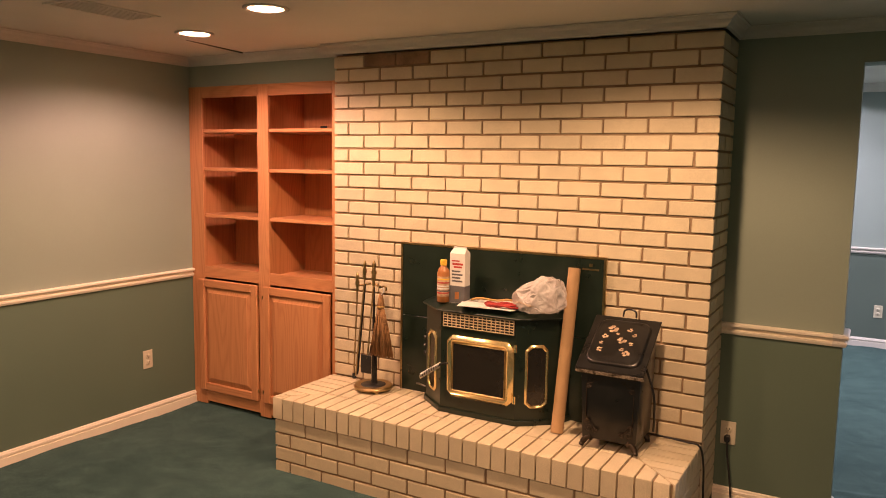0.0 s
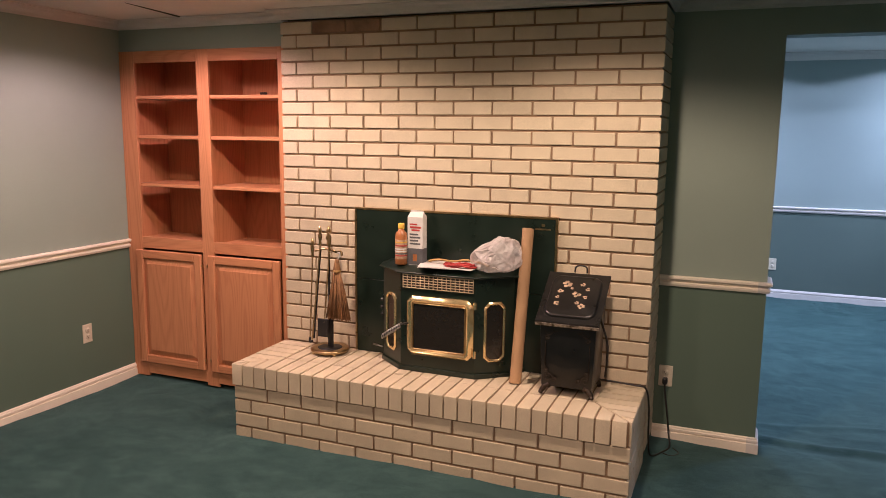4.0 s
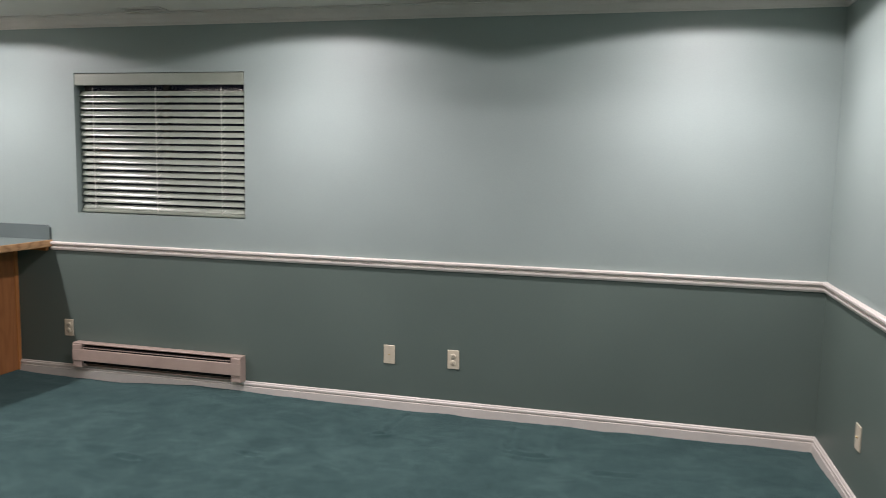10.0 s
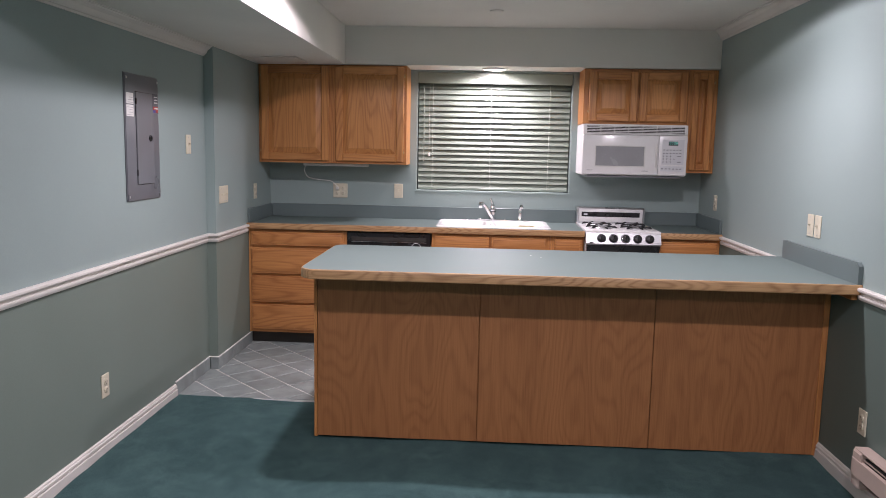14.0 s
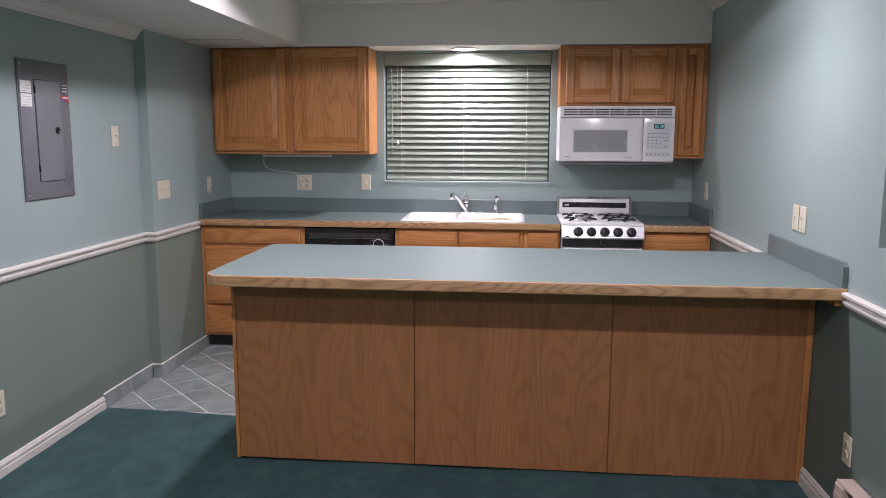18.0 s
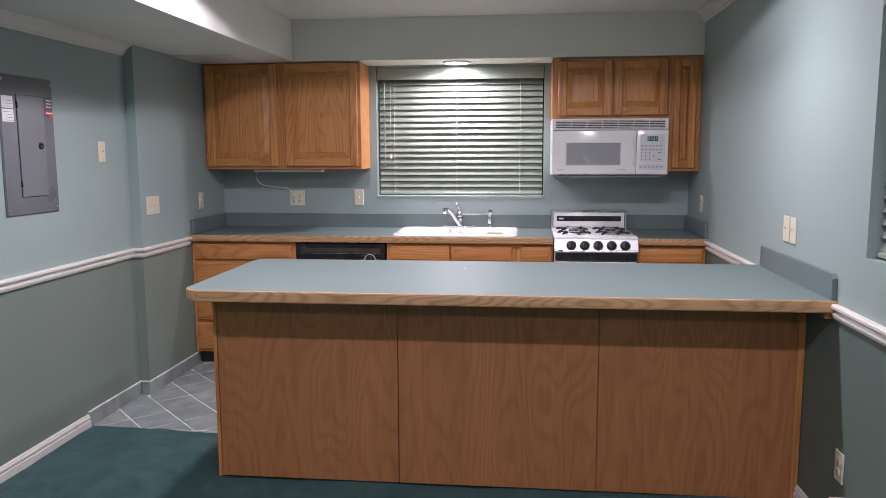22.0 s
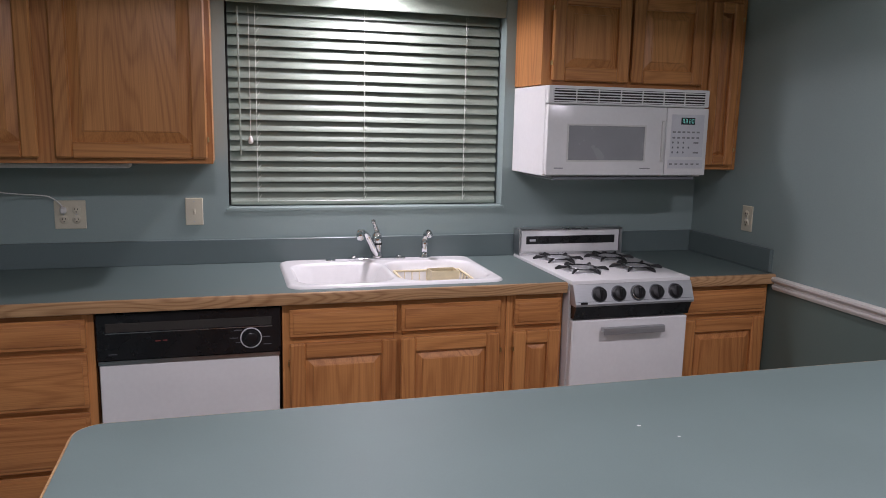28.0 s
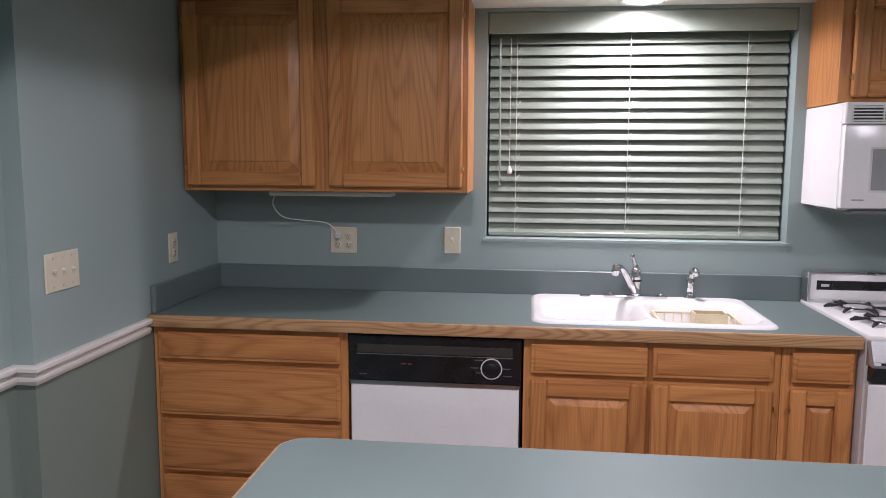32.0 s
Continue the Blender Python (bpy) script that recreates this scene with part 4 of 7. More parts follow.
part("slab", bm, LAMINATE, top)
part("slab", boxes((XB, CX, 6.314, YR, 0.874, ZT)), LAMINATE, top)
part("edge_strip", boxes((CX, CX + 0.019, YK, 5.783, 0.872, ZT + 0.001), bev=0.006, seg=2), EDGE_Y, top, "oak edge strip")
part("edge_strip", boxes((CX, CX + 0.019, 6.314, YR, 0.872, ZT + 0.001), bev=0.006, seg=2), EDGE_Y, top, "oak edge strip")
part("splashback", boxes((XB, XB + 0.019, YK + 0.019, YR - 0.019, ZT, 1.016), bev=0.002), SPLASH, top)
part("splashback", boxes((XB, -4.475, YK, YK + 0.019, ZT, 1.016), bev=0.004), SPLASH, top)
part("splashback", boxes((XB, -4.468, YR - 0.019, YR, ZT, 1.016), bev=0.004), SPLASH, top)


def sink_height(u, v):
    """Depth of the sink surface, u along, v across, both 0 to 1."""
    w, d = SY1 - SY0, SX1 - SX0
    y, x = u * w, v * d
    q = max(abs(x - d / 2) - d / 2 + 0.06, 0), max(abs(y - w / 2) - w / 2 + 0.06, 0)
    e = min(y, w - y, x, d - x) if min(q) == 0 else 0.06 - math.hypot(*q)
    z = 0.011 * min(1, (max(e, 0) / 0.014)) ** 0.5

    def bowl(y0, y1, x0, x1, r):
        qx, qy = abs(x - (x0 + x1) / 2) - (x1 - x0) / 2 + r, abs(y - (y0 + y1) / 2) - (y1 - y0) / 2 + r
        return math.hypot(max(qx, 0), max(qy, 0)) + min(max(qx, qy), 0) - r
    s = min(bowl(0.045, 0.405, 0.105, d - 0.04, 0.09), bowl(0.435, w - 0.045, 0.105, d - 0.04, 0.09))
    if s < 0.012:
        k = min(1.0, max(0.0, (0.012 - s) / 0.085))
        z -= 0.165 * k * k * (3 - 2 * k)
    return z


sink = thing("sink", "glossy white enamel double-bowl kitchen sink", "sink")
bm = bmesh.new()
NU, NV = 150, 100


def rim_round(u, v, r=0.06):
    """Pulls the rim's four corners onto an arc."""
    w, d = SY1 - SY0, SX1 - SX0
    y, x = u * w, v * d
    cx, cy = min(max(x, r), d - r), min(max(y, r), w - r)
    far = math.hypot(x - cx, y - cy)
    if far > r:
        x, y = cx + (x - cx) * r / far, cy + (y - cy) * r / far
    return (SX0 + x, SY0 + y, ZT + sink_height(y / w, x / d))


vs = [[bm.verts.new(rim_round(i / NU, j / NV)) for j in range(NV + 1)] for i in range(NU + 1)]
for i in range(NU):
    for j in range(NV):
        corner = min(i, NU - 1 - i) < 2 and min(j, NV - 1 - j) < 2
        if not corner:
            bm.faces.new((vs[i][j], vs[i][j + 1], vs[i + 1][j + 1], vs[i + 1][j]))
for v in [v for v in bm.verts if not v.link_faces]:
    bm.verts.remove(v)
bmesh.ops.recalc_face_normals(bm, faces=bm.faces[:])
basin = part("basin", bm, WHITE, sink)
for f in basin.data.polygons:
    f.use_smooth = True
for y in (4.935, 5.34):
    part("drain", lathe(bmesh.new(), [(0.04, 0.0), (0.04, 0.004), (0.03, 0.005), (0.012, 0.002)], (-4.76, y, ZT - 0.154), 24), CHROME, sink, "chrome drain")
part("hole_cover", lathe(bmesh.new(), [(0.022, 0), (0.022, 0.003), (0.015, 0.006)], (-5.005, 4.93, ZT + 0.010), 24), CHROME, sink, "chrome hole cover")

fx, fy, fz = -5.003, 5.13, ZT + 0.0105
tap = thing("faucet", "chrome single-lever kitchen faucet", "faucet")
part("deck_plate", boxes((fx - 0.026, fx + 0.026, fy - 0.125, fy + 0.125, fz, fz + 0.010), bev=0.008, seg=3), CHROME, tap)
part("body", lathe(bmesh.new(), [(0.026, 0.008), (0.025, 0.018), (0.022, 0.028), (0.0205, 0.060), (0.0225, 0.066), (0.0225, 0.100), (0.020, 0.112), (0.013, 0.119), (0.004, 0.121)], (fx, fy, fz), 28), CHROME, tap)
part("band", lathe(bmesh.new(), [(0.0228, 0.066), (0.0236, 0.068), (0.0236, 0.072), (0.0228, 0.074)], (fx, fy, fz), 28), BLACK, tap, "dark band round the body")
spout = part("spout", tube(bmesh.new(), curve_points([(fx + 0.004, fy - 0.002, fz + 0.018), (fx + 0.036, fy - 0.026, fz + 0.062), (fx + 0.074, fy - 0.054, fz + 0.112), (fx + 0.104, fy - 0.076, fz + 0.136), (fx + 0.128, fy - 0.093, fz + 0.137)]),
                             [0.0165] * 9 + [0.0145] * 8 + [0.0125] * 16, 14), CHROME, tap)
part("nozzle", lathe(bmesh.new(), [(0.011, -0.030), (0.0145, -0.026), (0.0155, -0.006), (0.015, 0.006), (0.010, 0.013), (0.004, 0.015)], (fx + 0.130, fy - 0.095, fz + 0.137), 20), CHROME, spout)
lever = part("lever", tube(bmesh.new(), curve_points([(fx, fy, fz + 0.116), (fx - 0.002, fy - 0.003, fz + 0.134), (fx + 0.004, fy - 0.010, fz + 0.150), (fx + 0.012, fy - 0.016, fz + 0.162)]), [0.013] * 5 + [0.010] * 10 + [0.008] * 10, 12), CHROME, tap)
part("knob", ball(bmesh.new(), (fx + 0.014, fy - 0.018, fz + 0.168), 0.0105, 14), CHROME, lever)
for y in (fy - 0.1, fy + 0.1):
    part("screw_cap", lathe(bmesh.new(), [(0.014, 0.009), (0.014, 0.014), (0.008, 0.018)], (fx, y, fz), 20), CHROME, tap)
spray = thing("sprayer", "chrome side sprayer on the sink", "sprayer")
part("collar", lathe(bmesh.new(), [(0.024, 0), (0.022, 0.008), (0.015, 0.014), (0.014, 0.022)], (fx, 5.345, fz), 20), CHROME, spray)
part("stem", lathe(bmesh.new(), [(0.012, 0.02), (0.014, 0.05), (0.016, 0.075), (0.012, 0.09)], (fx, 5.345, fz), 20), CHROME, spray)
part("head", tube(bmesh.new(), curve_points([(fx, 5.345, fz + 0.08), (fx + 0.008, 5.348, fz + 0.105), (fx + 0.032, 5.352, fz + 0.118), (fx + 0.05, 5.355, fz + 0.108)]), [0.012] * 10 + [0.015] * 15, 12), CHROME, spray)

# dish rack sitting in one bowl
CREAM = material("cream_plastic", (0.74, 0.64, 0.42), 0.4, spread=0.04, scale=20, fine=100, bump=0.02)
rack = thing("dish_rack", "cream plastic-coated dish rack inside the sink bowl", "dish rack")
rx0, rx1, ry0, ry1, rz = -4.905, -4.575, 5.185, 5.475, ZT - 0.026
for a, b in (((rx0, ry0), (rx1, ry0)), ((rx1, ry0), (rx1, ry1)), ((rx1, ry1), (rx0, ry1)), ((rx0, ry1), (rx0, ry0))):
    part("rim", rod(bmesh.new(), (*a, rz), (*b, rz), 0.005, seg=8), CREAM, rack)
for k in range(9):
    y = ry0 + (ry1 - ry0) * (k + 0.5) / 9
    part("wire", tube(bmesh.new(), [(rx0, y, rz), (rx0 + 0.012, y, rz - 0.11), (rx1 - 0.012, y, rz - 0.11), (rx1, y, rz)], 0.0025, 6), CREAM, rack)
for k in range(8):
    x = rx0 + (rx1 - rx0) * (k + 0.5) / 8
    part("wire", tube(bmesh.new(), [(x, ry0, rz), (x, ry0 + 0.012, rz - 0.108), (x, ry1 - 0.012, rz - 0.108), (x, ry1, rz)], 0.0025, 6), CREAM, rack)
part("cutlery_cup", boxes((rx0 + 0.01, rx0 + 0.09, 5.33, 5.334, rz - 0.1, rz + 0.012), (rx0 + 0.01, rx0 + 0.09, 5.446, 5.45, rz - 0.1, rz + 0.012), (rx0 + 0.01, rx0 + 0.014, 5.334, 5.446, rz - 0.1, rz + 0.012),
                          (rx0 + 0.086, rx0 + 0.09, 5.334, 5.446, rz - 0.1, rz + 0.012), (rx0 + 0.01, rx0 + 0.09, 5.334, 5.446, rz - 0.1, rz - 0.096)), CREAM, rack)

# dishwasher
PANEL_WHITE = material("pale_membrane", (0.62, 0.62, 0.64), 0.35, spread=0.03, scale=10, fine=100, bump=0)
dw = thing("dishwasher", "built-in dishwasher with a black control panel and white door", "dishwasher")
D0, D1 = 4.073, 4.681
part("tub", boxes((XB + 0.05, FX - 0.02, D0, D1, 0.09, 0.868)), BLACK, dw)
part("control_panel", boxes((FX - 0.02, FX + 0.018, D0, D1, 0.700, 0.865), bev=0.004), BLACK, dw)
part("grip_recess", boxes((FX + 0.012, FX + 0.0195, D0 + 0.03, D1 - 0.03, 0.800, 0.832), bev=0.002), SLOT, dw)
part("chrome_line", boxes((FX + 0.015, FX + 0.0195, D0 + 0.03, D1 - 0.03, 0.795, 0.798)), STEEL, dw)
part("trim_band", boxes((FX - 0.02, FX + 0.016, D0 + 0.004, D1 - 0.004, 0.686, 0.699)), STEEL, dw)
part("door_panel", boxes((FX - 0.02, FX + 0.012, D0 + 0.006, D1 - 0.006, 0.20, 0.685), bev=0.003), WHITE, dw)
part("kick_plate", boxes((FX - 0.05, FX - 0.02, D0, D1, 0.01, 0.195), bev=0.003), BLACK, dw)
face_x = Euler((0, radians(90), 0)).to_matrix().to_4x4()
dial = part("dial", lathe(bmesh.new(), [(0.033, 0), (0.033, 0.003), (0.026, 0.004), (0.024, 0.018), (0.019, 0.020)], (FX + 0.018, 4.578, 0.757), 32, face_x), BLACK, dw)
part("dial_ring", lathe(bmesh.new(), [(0.0375, 0), (0.0375, 0.0042), (0.0335, 0.0046), (0.0335, 0)], (FX + 0.0175, 4.578, 0.757), 32, face_x), PANEL_WHITE, dial)
for y, w in ((4.26, 0.018), (4.285, 0.014)):
    part("status_mark", boxes((FX + 0.018, FX + 0.0187, y, y + w, 0.762, 0.767)), material("red_mark", (0.16, 0.03, 0.025), 0.5, spread=0.05, bump=0), dw)
for y, z in ((4.52, 0.785), (4.505, 0.757), (4.615, 0.757), (4.62, 0.73), (4.525, 0.74), (4.11, 0.722)):
    part("legend", boxes((FX + 0.018, FX + 0.0186, y, y + 0.028, z, z + 0.003)), PANEL_GREY, dw)

# free-standing gas stove
stove = thing("stove", "white narrow gas stove with a brushed control panel and black grates", "stove")
S0, S1, SB, SF = 5.789, 6.310, -5.055, -4.425
part("body", boxes((SB, SF - 0.02, S0, S1, 0.05, 0.905)), WHITE, stove)
part("cooktop", boxes((SB, SF + 0.008, S0 - 0.002, S1 + 0.002, 0.905, 0.926), bev=0.006, seg=2), WHITE, stove)
bm = bmesh.new()
prof = [(SF - 0.01, 0.916), (SF + 0.014, 0.910), (SF + 0.046, 0.838), (SF + 0.043, 0.829), (SF - 0.01, 0.829)]
rows = [[bm.verts.new((x, y, z)) for x, z in prof] for y in (S0, S1)]
for k in range(5):
    bm.faces.new((rows[0][k], rows[0][(k + 1) % 5], rows[1][(k + 1) % 5], rows[1][k]))
bm.faces.new(rows[0][::-1])
bm.faces.new(rows[1])
bmesh.ops.recalc_face_normals(bm, faces=bm.faces[:])
SILVER = material("silver_finish", (0.52, 0.52, 0.53), 0.40, 0.7, spread=0.04, scale=8, fine=260, bump=0.02, stretch=(1, 0.1, 1))
control = part("control_panel", bm, SILVER, stove, "brushed metal control panel")
bm = bmesh.new()
prof = [(SF - 0.01, 0.828), (SF + 0.040, 0.828), (SF + 0.016, 0.774), (SF - 0.01, 0.774)]
rows = [[bm.verts.new((x, y, z)) for x, z in prof] for y in (S0 + 0.006, S1 - 0.006)]
for k in range(4):
    bm.faces.new((rows[0][k], rows[0][(k + 1) % 4], rows[1][(k + 1) % 4], rows[1][k]))
bm.faces.new(rows[0][::-1])
bm.faces.new(rows[1])
bmesh.ops.recalc_face_normals(bm, faces=bm.faces[:])
part("black_band", bm, BLACK, stove)
tiltm = Euler((0, radians(66), 0)).to_matrix().to_4x4()
for k in range(5):
    y = S0 + 0.105 + k * 0.084
    c = (SF + 0.030, y, 0.873)
    knob = part("knob", lathe(bmesh.new(), [(0.029, 0), (0.029, 0.004), (0.026, 0.005), (0.025, 0.018), (0.0235, 0.0195)], c, 28, tiltm), IRON, stove)
    n = Vector((math.cos(radians(24)), 0, math.sin(radians(24))))
    p = Vector(c) + n * 0.020
    part("grip", boxes((p.x - 0.004, p.x + 0.012, y - 0.004, y + 0.004, p.z - 0.022, p.z + 0.018), bev=0.0015), IRON, knob)
    part("dial_plate", lathe(bmesh.new(), [(0.033, -0.001), (0.033, 0.0015), (0.029, 0.002)], c, 28, tiltm), PANEL_GREY, knob)
    if k == 2:
        part("oven_ring", lathe(bmesh.new(), [(0.027, 0.004), (0.029, 0.009), (0.025, 0.010)], c, 28, tiltm), CHROME, knob)
part("oven_door", boxes((SF - 0.02, SF + 0.014, S0 + 0.004, S1 - 0.004, 0.16, 0.766), bev=0.005), WHITE, stove)
part("panel_seam", boxes((SF + 0.0405, SF + 0.0425, S0 + 0.004, S1 - 0.004, 0.8465, 0.8480)), PANEL_GREY, control)
part("drawer", boxes((SF - 0.02, SF + 0.012, S0 + 0.004, S1 - 0.004, 0.055, 0.152), bev=0.005), WHITE, stove)
handle = part("oven_handle", boxes((SF + 0.030, SF + 0.052, S0 + 0.125, S1 - 0.125, 0.722, 0.740), (SF + 0.047, SF + 0.053, S0 + 0.125, S1 - 0.125, 0.712, 0.734), bev=0.003), SILVER, stove)
for y in (S0 + 0.13, S1 - 0.14):
    part("bracket", boxes((SF + 0.012, SF + 0.034, y, y + 0.01, 0.722, 0.736)), STEEL, handle)
part("badge", boxes((SF + 0.0432, SF + 0.0465, S0 + 0.022, S0 + 0.050, 0.839, 0.846)), BLACK, control)
guard = part("backguard", boxes((SB, SB + 0.060, S0 + 0.012, S1 - 0.012, 0.926, 1.040), bev=0.004, seg=2), WHITE, stove)
part("display_strip", boxes((SB + 0.058, SB + 0.0625, S0 + 0.036, S1 - 0.036, 0.975, 1.012), bev=0.001), BLACK, guard)
part("badge", boxes((SB + 0.062, SB + 0.0635, S0 + 0.052, S0 + 0.082, 0.988, 0.998)), PANEL_WHITE, guard)
part("top_trim", boxes((SB, SB + 0.072, S0 - 0.001, S1 + 0.001, 1.040, 1.048), bev=0.003), STEEL, guard)
for y in (S0 + 0.004, S1 - 0.004):
    part("side_trim", boxes((SB, SB + 0.070, y - 0.005, y + 0.005, 0.926, 1.041), bev=0.002), STEEL, guard)
part("base_trim", boxes((SB + 0.058, SB + 0.070, S0 + 0.009, S1 - 0.009, 0.927, 0.937)), STEEL, guard)
for y in (S0 + 0.10, S1 - 0.10):
    part("bracket", boxes((SB + 0.07, SB + 0.084, y, y + 0.016, 0.927, 0.934)), BLACK, guard)
DRIP = material("bright_drip_bowl", (0.80, 0.80, 0.81), 0.34, 0.7, spread=0.03, scale=8, fine=80, bump=0.0)
for x in (SB + 0.20, SB + 0.44):
    for y in (S0 + 0.135, S1 - 0.135):
        burner = part("burner", lathe(bmesh.new(), [(0.082, 0), (0.078, 0.003), (0.055, 0.001), (0.046, 0.002), (0.042, 0.010), (0.040, 0.014), (0.026, 0.015), (0.02, 0.012)], (x, y, 0.926), 32), DRIP, stove)
        bm = bmesh.new()
        ring = [(x + 0.062 * math.cos(q * math.pi / 12), y + 0.062 * math.sin(q * math.pi / 12), 0.9385) for q in range(25)]
        tube(bm, ring, 0.003, 6)
        for k in range(6):
            t = k * math.pi / 3 + 0.26
            blade = [(0.048, 0.011), (0.112, 0.001), (0.114, 0.007), (0.098, 0.019), (0.048, 0.015)]
            side = Vector((-math.sin(t), math.cos(t), 0)) * 0.0026
            faces = []
            for sgn in (-1, 1):
                faces.append([bm.verts.new(Vector((x + r * math.cos(t), y + r * math.sin(t), 0.926 + h)) + side * sgn) for r, h in blade])
                bm.faces.new(faces[-1])
            for q in range(5):
                bm.faces.new((faces[0][q], faces[0][(q + 1) % 5], faces[1][(q + 1) % 5], faces[1][q]))
        bmesh.ops.recalc_face_normals(bm, faces=bm.faces[:])
        part("grate", bm, IRON, burner, "black cast iron grate")
for y in (S0 + 0.04, S1 - 0.04):
    for x in (SB + 0.05, SF - 0.06):
        part("foot", rod(bmesh.new(), (x, y, 0.0), (x, y, 0.05), 0.015), BLACK, stove)

# over-range microwave
mw = thing("microwave", "white over-range microwave with a grey window and keypad", "microwave")
M0, M1, MF, MZ0, MZ1 = 5.774, 6.528, -4.692, 1.304, 1.680
LIGHT_GREY = material("grey_mesh_window", (0.30, 0.30, 0.31), 0.25, spread=0.04, scale=8, fine=500, bump=0.0)
part("case", boxes((XB + 0.002, MF - 0.03, M0, M1, MZ0 + 0.004, MZ1), bev=0.003), WHITE, mw)
grille = part("vent_panel", boxes((MF - 0.03, MF, M0, M1, 1.606, MZ1), bev=0.004), WHITE, mw)
part("vent_dark", boxes((MF - 0.004, MF + 0.0008, M0 + 0.022, M1 - 0.022, 1.614, 1.668)), SLOT, grille)
for k in range(5):
    z = 1.616 + 0.0112 * k
    part("louvre", boxes((MF - 0.004, MF + 0.0035, M0 + 0.022, M1 - 0.022, z, z + 0.0045)), WHITE, grille)
for k in range(8):
    y = M0 + 0.022 + (M1 - M0 - 0.044) * k / 7
    part("rib", boxes((MF - 0.004, MF + 0.004, y - 0.002, y + 0.002, 1.614, 1.668)), WHITE, grille)
MD = 6.325
door = part("door", boxes((MF - 0.03, MF + 0.004, M0, MD - 0.002, 1.315, 1.603), bev=0.005, seg=2), WHITE, mw)
part("window", boxes((MF + 0.0025, MF + 0.0052, M0 + 0.095, MD - 0.105, 1.378, 1.520), bev=0.002), LIGHT_GREY, door, "grey perforated window")
part("window_rim", boxes((MF + 0.003, MF + 0.0062, M0 + 0.088, MD - 0.098, 1.520, 1.527), (MF + 0.003, MF + 0.0062, M0 + 0.088, MD - 0.098, 1.371, 1.378), (MF + 0.003, MF + 0.0062, M0 + 0.088, M0 + 0.095, 1.378, 1.52), (MF + 0.003, MF + 0.0062, MD - 0.105, MD - 0.098, 1.378, 1.52)), PLUG, door)
part("handle", boxes((MF + 0.002, MF + 0.013, MD - 0.026, MD - 0.012, 1.372, 1.545), bev=0.004, seg=2), PLUG, door)
for y0, y1 in ((M0 + 0.035, M0 + 0.075), (MD - 0.12, MD - 0.07)):
    part("maker_mark", boxes((MF + 0.004, MF + 0.0046, y0, y1, 1.342, 1.3465)), LIGHT_GREY, door)
keypad = part("control_panel", boxes((MF - 0.03, MF + 0.003, MD, M1, 1.315, 1.603), bev=0.005, seg=2), WHITE, mw)
part("membrane", boxes((MF + 0.0025, MF + 0.0042, MD + 0.022, M1 - 0.022, 1.395, 1.575)), PANEL_WHITE, keypad)
part("display", boxes((MF + 0.003, MF + 0.0052, MD + 0.068, M1 - 0.068, 1.533, 1.562)), BLACK, keypad)
DIGITS = glowing("green_digits", (0.25, 0.85, 0.72), 0.4)
for k in range(4):
    y = MD + 0.075 + 0.0145 * k + (0.003 if k > 1 else 0)
    bm = bmesh.new()
    for r in ((0, 0.008, 0.0, 0.0016), (0, 0.008, 0.0162, 0.0178), (0, 0.0016, 0.0016, 0.0162), (0.0064, 0.008, 0.0016, 0.0162)):
        box(bm, MF + 0.005, MF + 0.0057, y + r[0], y + r[1], 1.539 + r[2], 1.539 + r[3])
    part("digit", bm, DIGITS, keypad, "glowing green clock digit")
for r in range(2):
    for c in range(6):
        part("key", boxes((MF + 0.004, MF + 0.0049, MD + 0.030 + c * 0.0235, MD + 0.044 + c * 0.0235, 1.497 - r * 0.024, 1.504 - r * 0.024)), LIGHT_GREY, keypad)
for r in range(3):
    for c in range(4 if r == 1 else 3):
        part("key", boxes((MF + 0.004, MF + 0.0049, MD + 0.030 + c * 0.026, MD + 0.037 + c * 0.026, 1.452 - r * 0.021, 1.460 - r * 0.021)), PANEL_GREY, keypad)
    if r != 1:
        part("key", boxes((MF + 0.004, MF + 0.0049, MD + 0.135, MD + 0.160, 1.452 - r * 0.021, 1.459 - r * 0.021)), LIGHT_GREY, keypad)
part("membrane", boxes((MF + 0.0025, MF + 0.0042, MD + 0.014, M1 - 0.016, 1.345, 1.383)), PANEL_WHITE, keypad)
for c in range(6):
    part("key", boxes((MF + 0.004, MF + 0.0049, MD + 0.022 + c * 0.0265, MD + 0.036 + c * 0.0265, 1.360, 1.367)), LIGHT_GREY, keypad)
part("bottom_tray", boxes((XB + 0.03, MF - 0.02, M0 + 0.04, M1 - 0.04, MZ0 - 0.010, MZ0 + 0.004), bev=0.003), PANEL_GREY, mw)

# wall cabinets
UZ = 2.083
cab = thing("wall_cabinet", "golden oak double-door wall cabinet under the soffit", "cabinet", "kitchen wall cabinets")
Y0, Y1 = YK + 0.003, 4.462
carcass(cab, XB + 0.001, UX - 0.018, Y0, Y1, 1.350, UZ)
face_frame(cab, upper, Y0, Y1, 1.350, UZ, [(Y0, 3.375), (3.862, 3.94), (4.43, Y1)], [(a, b, c, d) for a, b in ((3.375, 3.862), (3.94, 4.43)) for c, d in ((1.350, 1.39), (2.055, UZ))])
frame_door(cab, upper, 3.360, 3.875, 1.370, 2.072, OAK_Z, OAK_Y, slope=0.04, hinge=3.357)
frame_door(cab, upper, 3.928, 4.444, 1.370, 2.072, OAK_Z, OAK_Y, slope=0.04, hinge=4.447)
cab = thing("wall_cabinet", "short golden oak wall cabinet above the microwave", "cabinet", "kitchen wall cabinets")
Y0, Y1 = 5.774, 6.534
carcass(cab, XB + 0.001, UX - 0.018, Y0, Y1, 1.684, UZ)
